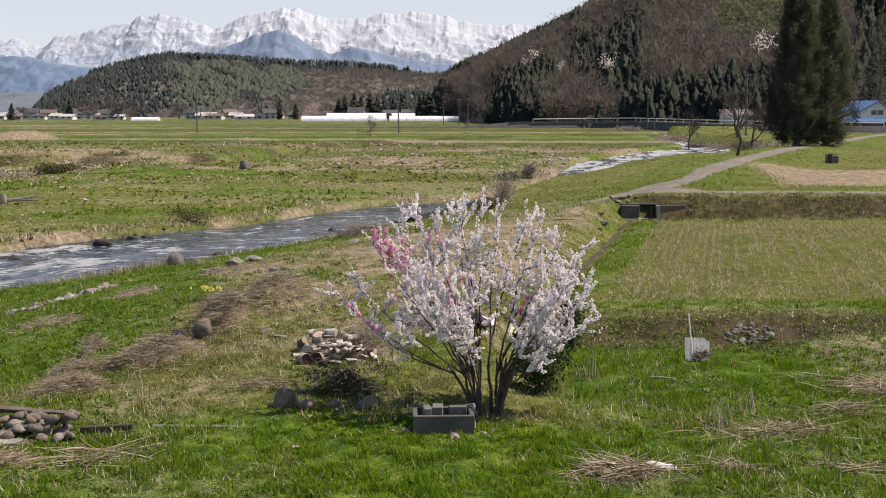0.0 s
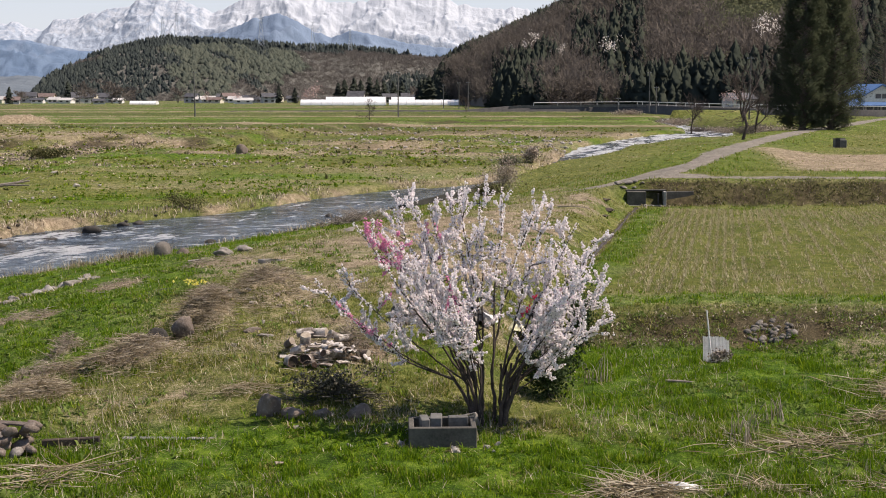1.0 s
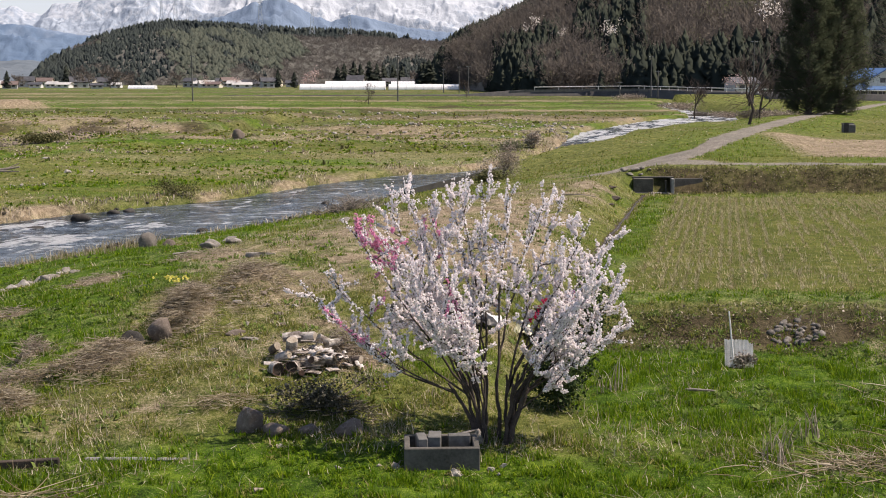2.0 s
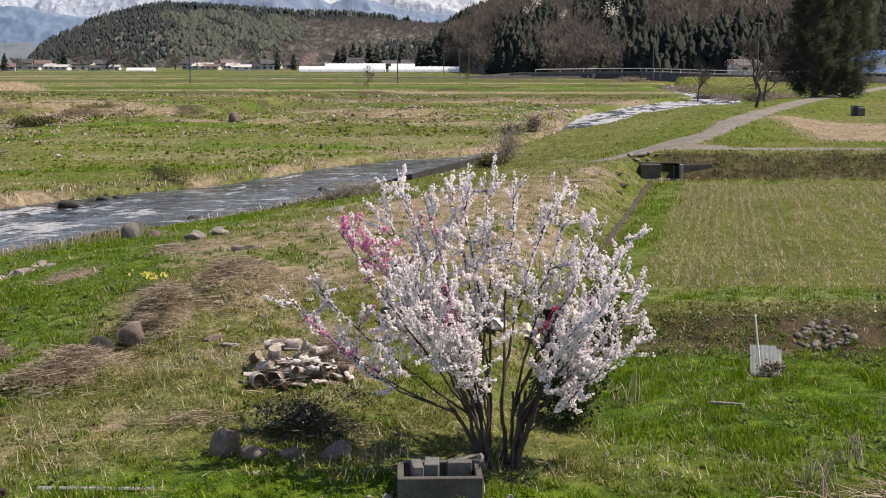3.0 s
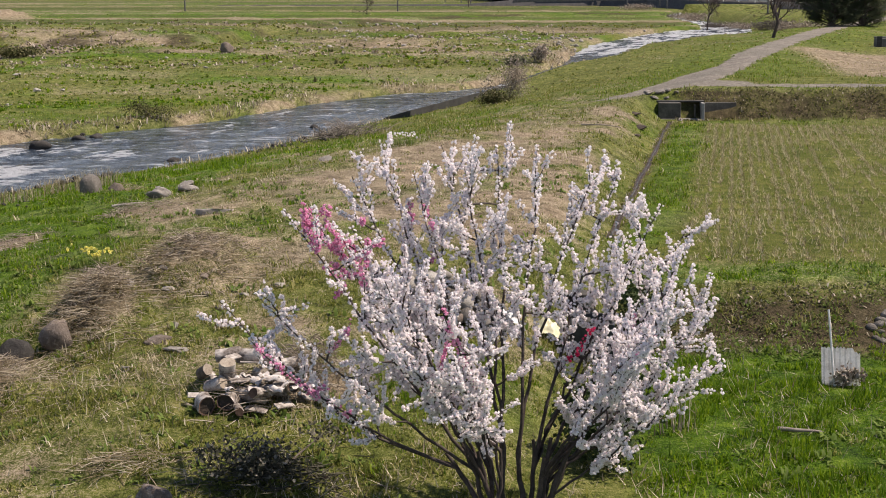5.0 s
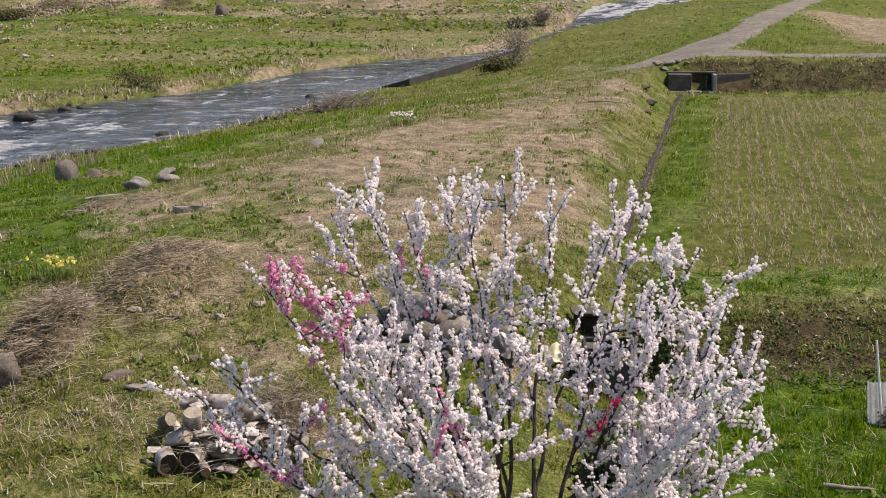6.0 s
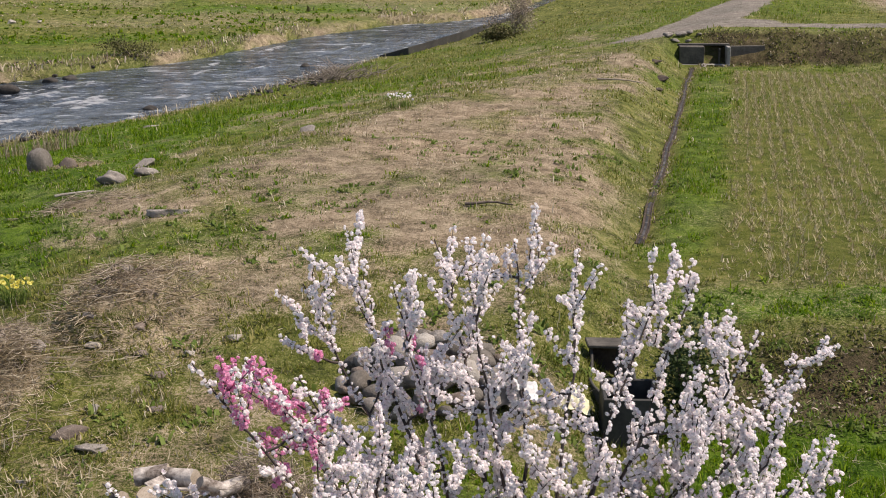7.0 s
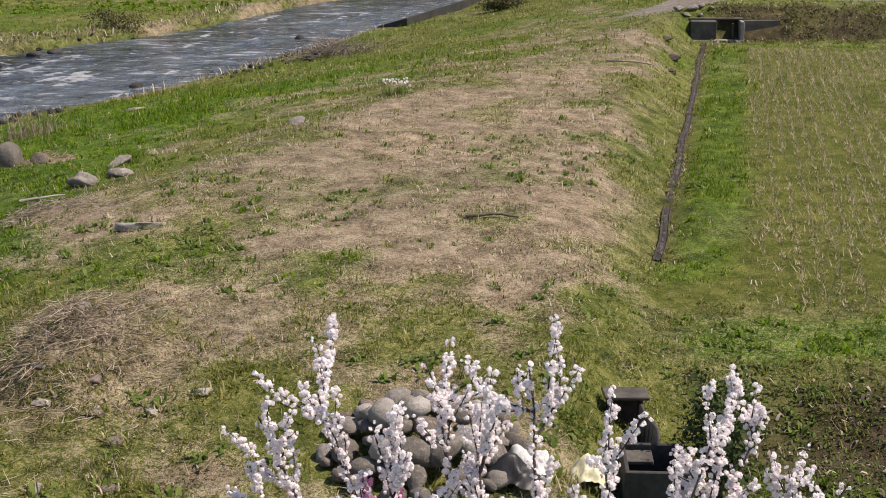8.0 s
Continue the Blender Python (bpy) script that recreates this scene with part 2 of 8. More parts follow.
BARK = two_tone("bark", (0.07, 0.055, 0.045), (0.17, 0.14, 0.12), 9.0, 0.9, 0.6, 0.02)
PEACH_BARK = two_tone("peach_bark", (0.034, 0.025, 0.022), (0.09, 0.072, 0.064), 14.0, 0.85, 0.5, 0.01)
CONCRETE = two_tone("old_concrete", (0.16, 0.155, 0.145), (0.33, 0.32, 0.30), 1.7, 0.9, 0.5, 0.01, 9.0)
DARK_CONCRETE = two_tone("wet_concrete", (0.07, 0.07, 0.068), (0.15, 0.148, 0.14), 1.4, 0.8, 0.5, 0.01, 9.0)


def rock(name, a, b, c, scale):
    """Weathered rock: broad tone, lichen blotches, fine grain and pits."""
    k = Mat(name, 0.88, spec=0.2)
    big, mid, fine = k.noise(scale, 5.0, 0.65), k.noise(scale * 4.5, 6.0, 0.7), k.noise(scale * 22, 4.0)
    col = k.ramp(big, [(0.32, a), (0.68, b)])
    col = k.mix(k.ramp(mid, [(0.52, (0, 0, 0)), (0.68, (0.8, 0.8, 0.8))]), col, c)
    col = k.mix(0.5, col, k.ramp(fine, [(0.3, (0.75, 0.75, 0.75)), (0.65, (1, 1, 1))]), "MULTIPLY")
    k.colour(k.mix(k.math("MULTIPLY", k.each(), 0.4), col, tuple(0.55 * v for v in b)))
    k.bump(k.math("ADD", mid, k.math("MULTIPLY", fine, 0.4)), 0.8, 0.035)
    return k.m


STONE = rock("river_stone", (0.16, 0.143, 0.125), (0.31, 0.285, 0.255), (0.46, 0.43, 0.39), 2.6)
PALE_STONE = rock("pale_stone", (0.27, 0.245, 0.215), (0.46, 0.43, 0.39), (0.24, 0.22, 0.17), 3.2)
BROWN_STONE = rock("brown_stone", (0.115, 0.09, 0.074), (0.23, 0.19, 0.16), (0.36, 0.315, 0.27), 2.8)
GREY_STONE = rock("grey_cobble", (0.082, 0.073, 0.062), (0.215, 0.195, 0.17), (0.36, 0.33, 0.29), 3.4)
WET_STONE = rock("wet_stone", (0.025, 0.023, 0.022), (0.075, 0.07, 0.064), (0.15, 0.14, 0.125), 2.2)
WHITE_PAINT = two_tone("weathered_white", (0.62, 0.60, 0.57), (0.82, 0.81, 0.79), 6.0, 0.7, 0.2, 0.004)
GREY_WOOD = two_tone("grey_wood", (0.13, 0.11, 0.09), (0.30, 0.26, 0.22), 7.0, 0.85, 0.5, 0.008)
BLACK_PLASTIC = two_tone("black_plastic", (0.012, 0.012, 0.013), (0.03, 0.03, 0.032), 3.0, 0.45, 0.1, 0.003)
FILM = two_tone("greenhouse_film", (0.72, 0.74, 0.75), (0.85, 0.86, 0.87), 0.4, 0.35, 0.1, 0.01)
ROOF_BLUE = two_tone("blue_roof", (0.05, 0.11, 0.25), (0.085, 0.17, 0.34), 0.8, 0.45, 0.1, 0.01)
ROOF_DARK = two_tone("dark_roof_tiles", (0.04, 0.042, 0.048), (0.10, 0.10, 0.11), 0.7, 0.6, 0.2, 0.02)
ROOF_RED = two_tone("red_brown_roof", (0.12, 0.085, 0.075), (0.20, 0.15, 0.135), 0.7, 0.6, 0.2, 0.02)
PLASTER = two_tone("cream_wall", (0.55, 0.52, 0.42), (0.68, 0.65, 0.54), 0.5, 0.85, 0.1, 0.01)
PLASTER_GREY = two_tone("grey_wall", (0.38, 0.37, 0.36), (0.52, 0.51, 0.50), 0.5, 0.85, 0.1, 0.01)
WINDOW = two_tone("window_glass", (0.02, 0.024, 0.03), (0.05, 0.055, 0.06), 0.6, 0.12, 0.0, 0.001, spec=0.6)
STEEL = two_tone("galvanised_steel", (0.32, 0.33, 0.34), (0.45, 0.46, 0.47), 4.0, 0.5, 0.1, 0.003)
# Lowered tone puts the shade on the trough's walls into the colour.
TROUGH = two_tone("shade_toned_concrete", (0.05, 0.047, 0.042), (0.12, 0.113, 0.10), 2.5, 0.9, 0.5, 0.01, 9.0)
# Dark weathered concrete, lowered further to carry the shade on the basin's faces.
NEAR_BLACK = two_tone("near_black_concrete", (0.025, 0.025, 0.024), (0.065, 0.063, 0.058), 1.6, 0.75, 0.5, 0.01, 9.0)
DARK_EARTH = two_tone("dark_earth", (0.03, 0.024, 0.02), (0.085, 0.065, 0.05), 3.0, 0.95, 0.8, 0.03)
CUT_WOOD = two_tone("cut_wood", (0.22, 0.175, 0.13), (0.42, 0.37, 0.30), 9.0, 0.85, 0.3, 0.005)
ASPHALT = two_tone("asphalt", (0.05, 0.05, 0.05), (0.085, 0.083, 0.08), 0.7, 0.9, 0.3, 0.01)

# ---- the lie of the land ----
NEAR_EDGE = [(-160, 24), (-60, 38), (-30, 46.5), (-19.7, 54.5), (-15.9, 62.7), (-12.5, 67), (-9.75, 71.5), (-6.4, 78.7), (-3, 88), (3.2, 101), (10, 114), (15, 128), (18, 145), (20.5, 155), (26.5, 161.5), (32.6, 176), (37, 184), (45, 198), (47.5, 212), (47.2, 230), (46.4, 246), (48, 269), (62, 300), (110, 340)]
FAR_EDGE = [(-160, 48), (-70, 60), (-24.8, 70), (-22.8, 75.3), (-20.2, 78), (-17.7, 81.2), (-14.6, 84.4), (-12.9, 87), (-10.6, 92.3), (-8.8, 96.4), (-6, 99.9), (-3.9, 102.6), (0.8, 105.6), (4.5, 111), (7.5, 120), (11.5, 133), (14.5, 150), (17.5, 163), (21.7, 175), (31.8, 197), (40.0, 207), (42.4, 226), (42.6, 243), (44.2, 269), (56, 306), (105, 350)]
DITCH = [(3.74, 38.6), (5.7, 47.2), (9.95, 66.2)]
LEVEE_EDGE = [(1.0, 8), (1.4, 22), (1.7, 29), (2.9, 34), (3.3, 38.5), (5.0, 46.8), (8.6, 63.2), (9.2, 66.2), (9.4, 70), (10.3, 90)]
ROAD = [(8.8, 68.6), (11.2, 72.5), (13.6, 77.8), (19.8, 93), (26.6, 110), (38, 138), (61, 187), (69, 206), (84, 235)]
TRACK = [(9.4, 70.5), (11.9, 70.2), (24, 69.6), (70, 68.6)]


# low heaps on the turf: x, y, half width, half depth, height
MOUNDS = [(-77, 231, 7, 5, 1.5), (-6.6, 27.9, 1.2, 0.9, 0.46), (-8.35, 27.4, 0.8, 0.6, 0.26), (-8.5, 29.8, 0.5, 0.5, 0.22), (-5.5, 30.5, 0.95, 1.3, 0.58), (-4.5, 33.3, 1.1, 1.6, 0.40), (-7.9, 25.9, 0.8, 0.5, 0.18), (-1.75, 27.95, 0.6, 0.45, 0.28), (-1.9, 25.0, 0.8, 0.5, 0.18), (-3.2, 27.8, 1.0, 0.7, 0.10)]


def water_level(y):
    return np.interp(y, [0, 60, 110, 150, 200, 262, 350], [-2.5, -2.25, -1.8, -1.25, -0.55, 0.05, 0.7])


def scarp(x, y):
    """Metres behind the old river bank that parts the flood plain from the fields."""
    return y - np.interp(x, [-60, -27, -23, -18.5, -10, 0, 20], [150, 154, 176, 205, 228, 240, 262]) + 9 * (fbm(x, y, 14, 3, 19) - 0.5)


def height(x, y, fine=True):
    x, y = np.asarray(x, float), np.asarray(y, float)
    dn, df = side(NEAR_EDGE, x, y), -side(FAR_EDGE, x, y)
    zw = water_level(y)
    # the near side: levee on the left, lawn, bank, paddy and berm on the right
    lev = np.interp(y, [0, 18, 22, 24.3, 27, 30, 33, 36, 50, 61, 68, 110, 150, 210, 300], [-0.2, -0.2, -0.12, 0.0, 0.35, 0.62, 0.9, 0.97, 0.95, 0.93, 1.35, 1.5, 1.5, 1.45, 1.8])
    lev = lev - 0.155 * np.maximum(0, -4.5 - x) * ramp(23, 29, y) * (1 - ramp(60, 75, y))
    foot = np.interp(x, [2, 4, 6.5, 8.8, 10.2, 12, 16], [32.8, 32.5, 31.6, 30.4, 27.6, 25.5, 23])
    bank = np.clip((y - foot) / (34.0 - foot), 0, 1)
    lawn = np.interp(y, [0, 18, 24, 34], [-0.2, -0.18, -0.15, -0.16])
    flat_z = np.interp(y, [34, 40, 65], [0.42, 0.39, 0.10])
    paddy = lawn + (flat_z - lawn) * bank ** 0.8
    berm = ramp(66.0, 68.3, y)
    paddy = paddy + (1.30 - flat_z) * berm
    # the fields behind the berm
    back = np.interp(y, [68, 75, 78, 104, 108, 150, 210, 300], [1.30, 1.36, 1.05, 1.0, 1.2, 1.35, 1.4, 1.8])
    paddy = np.where(y > 69, back, paddy)
    droad = np.abs(side(ROAD, x, y))
    e = side(LEVEE_EDGE, x, y)
    right = ramp(-1.3, 0.5, e)
    z = lev * (1 - right) + paddy * right
    roadz = np.interp(y, [60, 68, 110, 150, 210, 300], [1.0, 1.32, 1.66, 1.68, 1.55, 1.8])
    keep = (1 - ramp(1.6, 7.0, droad)) * ramp(67, 70, y)
    z = z * (1 - keep) + roadz * keep
    # the paddy's drain
    dd = np.abs(side(DITCH, x, y))
    z = z - 0.11 * (1 - ramp(0.14, 0.5, dd))
    # the hollow in front of the culvert
    notch = ramp(9.2, 9.6, x) * (1 - ramp(12.9, 13.4, x)) * ramp(64.5, 65.2, y) * (1 - ramp(67.0, 67.3, y))
    z = z * (1 - notch) + np.minimum(z, 0.10) * notch
    # down to the river
    prof = np.interp(dn, [-3, -0.6, 0, 0.5, 6, 12, 18, 24], [-0.7, -0.45, 0.0, 0.2, 1.0, 2.2, 3.1, 4.4]) + zw
    low = np.interp(dn, [-3, -0.6, 0, 0.5, 6, 12, 16, 22], [-0.7, -0.45, 0.0, 0.1, 0.35, 0.9, 1.7, 4.4]) + zw
    bend = ramp(126, 142, y) * (1 - ramp(200, 215, y))
    prof = prof * (1 - bend) + low * bend
    far_prof = np.interp(y, [90, 104, 134, 149, 200, 215], [0, 1.5, 1.5, 0, 0, 1.6]) * ramp(0.2, 4, dn)
    z = np.minimum(z, prof + far_prof)
    # the far side: flood plain, old bank, fields
    under = np.interp(y, [60, 95, 120, 146, 200, 260, 300], [-1.9, -1.6, -1.15, -0.65, 0.0, 0.6, 0.9])
    over = np.interp(y, [60, 150, 200, 203, 240, 243, 285, 500, 900, 5000], [0.3, 0.45, 0.52, 0.68, 0.72, 0.86, 0.9, 1.4, 1.9, 2.0])
    plain = under + np.maximum(over - under, 0) * ramp(-3.5, 3.5, scarp(x, y))
    plain = np.minimum(plain, 2.0)
    cut = np.interp(df, [-3, -0.5, 0, 0.35, 1.2, 5], [-0.7, -0.4, 0.0, 0.45, 0.6, 0.75]) + zw
    left = np.where(df < 5, np.minimum(cut, np.maximum(plain, zw + 0.55)), np.maximum(plain, zw + 0.55))
    mid = (dn <= 0) & (df <= 0)
    z = np.where(dn > 0, z, np.where(mid, zw - 0.6, left))
    z = np.where((y > 262) & (dn > 0), np.interp(y, [262, 300, 5000], [2.5, 2.4, 2.4]), z)
    # heaps of pulled brush
    for mx, my, rx, ry, up in MOUNDS:
        q = 1 - ((x - mx) / rx) ** 2 - ((y - my) / ry) ** 2
        z = z + up * np.clip(q + 0.9 * (fbm(x, y, 0.8, 3, 29) - 0.5), 0, 1) * (q > -0.4) * ramp(-0.4, 0.2, q)
    if fine:
        bare = np.clip(ramp(1.5, 3.0, droad), 0, 1)
        flat = 1 - ramp(5.0, 6.0, x) * ramp(35, 36, y) * (1 - ramp(63.5, 65, y)) * 0.75
        amp = (0.05 + 0.16 * ramp(80, 150, y)) * bare * flat
        z = z + amp * (fbm(x, y, 2.6, 4, 3) - 0.5) * 2
        z = z + (0.6 + 0.95 * ramp(125, 145, y)) * ramp(4, 14, df) * ramp(80, 100, y) * (1 - ramp(180, 225, y)) * (fbm(x, y, 8.0, 5, 9) - 0.42)
        # hummocks on the turf, clods and hollows on the earth bank
        z = z + 0.16 * (1 - ramp(60, 85, y)) * bare * flat * ramp(0.5, 3, dn) * (fbm(x, y, 0.85, 3, 6) - 0.5)
        z = z + 0.34 * ramp(30.4, 31.4, y) * (1 - ramp(33.6, 34.3, y)) * ramp(0.5, 2, e) * (fbm(x, y, 0.7, 3, 8) - 0.55)
        z = z + 0.40 * ramp(65.6, 66.4, y) * (1 - ramp(68.0, 68.6, y)) * ramp(3, 5, e) * (fbm(x, y, 0.8, 3, 14) - 0.5)
        z = z + 0.30 * ramp(4, 10, df) * (y < 260) * (fbm(x, y, 2.2, 3, 12) - 0.5)
        z = z + 0.10 * ramp(1, 4, -e) * ramp(1, 5, dn) * (fbm(x, y, 1.6, 3, 5) - 0.5)
    return z


def ground_z(x, y):
    return float(height(np.array([x]), np.array([y]))[0])


def make_ground():
    ys = [-60, -30, -10, 0, 6]
    y = 11.0
    while y < 4900:
        ys.append(y)
        y += max(0.16, 0.0072 * (y - 2))
    ys = np.array(ys)
    inner = np.linspace(-0.44, 0.44, 185)
    outer = np.geomspace(0.52, 2.5, 16)
    s = np.concatenate([-outer[::-1], inner, outer])
    S, Y = np.meshgrid(s, ys)
    X = S * (np.maximum(Y, 0) + 14)
    Z = height(X, Y)
    n, m = X.shape
    i, j = np.meshgrid(np.arange(n - 1), np.arange(m - 1), indexing="ij")
    f = np.stack([i * m + j, i * m + j + 1, (i + 1) * m + j + 1, (i + 1) * m + j], -1).reshape(-1, 4)
    me = mesh_of("ground", np.stack([X, Y, Z], -1).reshape(-1, 3), f, True)
    x, y = X.ravel(), Y.ravel()
    dn, df = side(NEAR_EDGE, x, y), -side(FAR_EDGE, x, y)
    for name, val in (("gravel", gravel_at(x, y)), ("dry", dry_at(x, y)), ("lush", lush_at(x, y)), ("soil", soil_at(x, y)), ("paddy", paddy_at(x, y))):
        a = me.attributes.new(name, "FLOAT", "POINT")
        a.data.foreach_set("value", np.asarray(val, np.float32))
    return me


def gravel_at(x, y):
    w = fbm(x, y, 1.2, 3, 21) - 0.5
    wide = 0.85 + 0.7 * (1 - ramp(74, 96, y))
    a = 1 - ramp(wide, wide + 0.35, np.abs(side(ROAD, x, y)) + 0.5 * w)
    b = (1 - ramp(0.45, 0.85, np.abs(side(TRACK, x, y)) + 0.4 * w)) * 0.9
    c = 1 - ramp(1.2, 2.0, np.hypot((x - 12.2) * 0.7, (y - 71.2) * 1.2) + w)
    a = a * (1 - 0.30 * (1 - ramp(0.15, 0.45, np.abs(side(ROAD, x, y)) + 0.3 * w)) * ramp(78, 86, y))
    return np.maximum(np.maximum(a, b), c) * ramp(68.4, 69.2, y)


def paddy_at(x, y):
    """The stubble field, whose rows run along the drain."""
    d = side(DITCH, x, y)
    w = 1.2 * (fbm(x, y, 1.5, 3, 31) - 0.5)
    return ramp(1.2, 1.9, d + w) * ramp(35.2, 36.4, y + w) * (1 - ramp(64.2, 65.4, y + w))


# mats of dead brush: x, y, half width, half depth
MATS = [(-77, 230, 6, 5), (-6.7, 27.95, 1.0, 0.8), (-8.35, 27.4, 0.8, 0.5), (-8.5, 29.8, 0.45, 0.45), (-5.35, 30.5, 0.6, 1.0), (-7.9, 25.9, 0.7, 0.4), (-4.5, 33.2, 0.9, 1.2), (-7.9, 27.9, 0.5, 0.4), (-1.75, 27.6, 0.9, 0.6), (-9.6, 38.5, 0.9, 1.0), (-7.3, 40.8, 0.9, 0.7), (-11.0, 34.5, 1.0, 0.7), (-9.6, 47.2, 1.1, 0.6), (3.0, 20.3, 0.7, 0.3), (-7.6, 20.9, 0.8, 0.5), (9.3, 26.4, 0.8, 0.8), (-8.2, 22.0, 0.9, 0.5)]


# bleached patches on the crown of the levee: x, y, half width, half depth, strength
WORN = [(-3.2, 42.0, 2.4, 2.6, 0.8), (0.7, 45.0, 1.7, 4.2, 0.75), (-0.4, 48.8, 1.6, 2.8, 0.7), (1.2, 40.3, 1.6, 1.3, 0.7), (3.4, 54.0, 1.3, 5.5, 0.55), (-3.0, 36.3, 1.6, 1.0, 0.6), (6.0, 60.5, 1.3, 5.5, 0.6), (2.6, 44.0, 0.8, 5.5, 0.65), (4.3, 52.0, 0.7, 6.0, 0.55), (8.6, 69.0, 1.0, 4.0, 0.5)]


def dry_at(x, y):
    e = side(LEVEE_EDGE, x, y)
    dn, df = side(NEAR_EDGE, x, y), -side(FAR_EDGE, x, y)
    n, b = fbm(x, y, 5.0, 4, 41), fbm(x, y, 1.3, 3, 43)
    # the worn crown of the levee
    lev = (1 - ramp(-2.2, 0.4, e)) * ramp(16.5, 21, dn) * ramp(30, 38, y) * (1 - ramp(68, 80, y))
    lev = lev * (0.52 + 2.1 * (n - 0.46)) * (0.55 + 0.45 * ramp(37, 41, y)) + 0.25 * lev * (1 - ramp(0.3, 1.1, np.abs(side([(1.2, 36), (3.6, 50), (6.6, 62), (9, 67)], x, y))))
    lev = lev + 0.5 * ramp(9, 14, dn) * (1 - ramp(-1, 1, e)) * ramp(24, 30, y) * ramp(0.4, 0.65, b)
    for wx, wy, rx, ry, k in WORN:
        lev = np.maximum(lev, k * (1 - ramp(0.45, 1.15, np.hypot((x - wx) / rx, (y - wy) / ry) + 0.9 * (n - 0.5) + 0.5 * (b - 0.5))))
    bank = (1 - ramp(34.2, 34.8, y)) * ramp(30.6, 32.2, y) * ramp(0, 2, e) * 0.22
    berm = ramp(65.8, 66.4, y) * (1 - ramp(68.2, 68.8, y)) * ramp(0.5, 2, e) * 0.35
    far = ramp(0.40, 0.62, 0.7 * fbm(x * 0.6, y, 5.0, 5, 51) + 0.3 * fbm(x * 0.25, y, 16.0, 2, 53)) * (0.42 + 0.42 * ramp(130, 145, y) * (1 - ramp(165, 180, y))) * (df > 0) + (1 - ramp(0.3, 1.5, df + 1.6 * (b - 0.5))) * (df > 0) * (y < 150) * (0.3 + 0.6 * ramp(0.42, 0.58, n))
    far = np.maximum(far, 0.75 * ramp(164, 172, y) * ramp(0.55, 0.66, fbm(x * 0.05, y, 8.0, 3, 57)) * (df > 0))
    edge = 0.55 * ramp(8.6, 10.0, x + 1.5 * (n - 0.5)) * ramp(23.5, 26, y) * (1 - ramp(33, 34.2, y))
    field2 = ramp(76, 78, y) * (1 - ramp(101, 105, y)) * ramp(20, 24, x - 0.1 * (y - 76)) * 0.95
    low = (0.55 * ramp(0.50, 0.66, b) * ramp(0.42, 0.6, n) + 0.3 * ramp(0.55, 0.7, n)) * (y < 36) * (0.15 + 0.85 * ramp(-1, 1, -e) * ramp(23, 25, y))
    mat = np.zeros_like(x)
    for mx, my, rx, ry in MATS:
        mat = np.maximum(mat, 1 - ramp(0.6, 1.2, np.hypot((x - mx) / rx, (y - my) / ry) + 0.6 * (b - 0.5)))
    low = np.maximum(low, 0.3 * ramp(0.55, 0.75, n))
    lev = lev * (0.85 + 1.5 * (b - 0.46))
    rim = 0.8 * (1 - ramp(0.4, 2.4, dn + 1.8 * (b - 0.5))) * (dn > 0) * ramp(44, 50, y) * (1 - ramp(66, 72, y)) * ramp(0.40, 0.54, n)
    fresh = ramp(6.2, 7.8, -x + 1.5 * (b - 0.5)) * ramp(24, 26, y) * (1 - ramp(44, 52, y))
    lev, low = lev * (1 - 0.6 * fresh), low * (1 - 0.6 * fresh)
    return np.clip(np.maximum.reduce([lev, bank, berm, far, field2, low, mat, edge, rim]), 0, 1)


def lush_at(x, y):
    e = side(LEVEE_EDGE, x, y)
    dn, df = side(NEAR_EDGE, x, y), -side(FAR_EDGE, x, y)
    n = fbm(x, y, 4.0, 3, 61)
    lawn = ramp(0.2, 1.5, e) * (0.55 + 0.45 * ramp(23, 26.5, y + 1.5 * (n - 0.5))) * (1 - ramp(30.8, 32.4, y))
    slope = ramp(1.0, 3, dn) * (1 - ramp(11, 17, dn + 8 * (n - 0.5))) * (1 - 0.9 * ramp(58, 72, y))
    slope = np.maximum(slope, ramp(5.6, 7.2, -x + 2.5 * (n - 0.5)) * ramp(25, 28, y) * (1 - ramp(50, 60, y)))
    edge = ramp(-0.1, 0.5, side(DITCH, x, y)) * (1 - ramp(1.2, 2.0, side(DITCH, x, y))) * ramp(33.5, 35, y) * (1 - ramp(64, 65, y))
    front = 0.9 * (1 - ramp(22.5, 24.5, y + 2 * (n - 0.5)))
    rim = ramp(33.6, 34.4, y) * (1 - ramp(35.0, 36.2, y)) * ramp(0, 1, e)
    far = 0.8 * ramp(0.45, 0.62, 0.5 * fbm(x * 0.5, y, 6.0, 5, 67) + 0.5 * fbm(x * 0.15, y, 10.0, 2, 68)) * (df > 0)
    far = np.maximum(far, 0.85 * ramp(158, 172, y) * ramp(0.36, 0.56, fbm(x * 0.08, y, 16.0, 3, 69)) * (df > 0))
    shoulder = 0.45 * (1 - ramp(3, 9, np.abs(side(ROAD, x, y)))) * ramp(70, 76, y)
    return np.clip(np.maximum.reduce([lawn, front, slope * 0.9, edge * 0.65, rim, far, shoulder, 0.5 * ramp(0.45, 0.7, n)]), 0, 1)


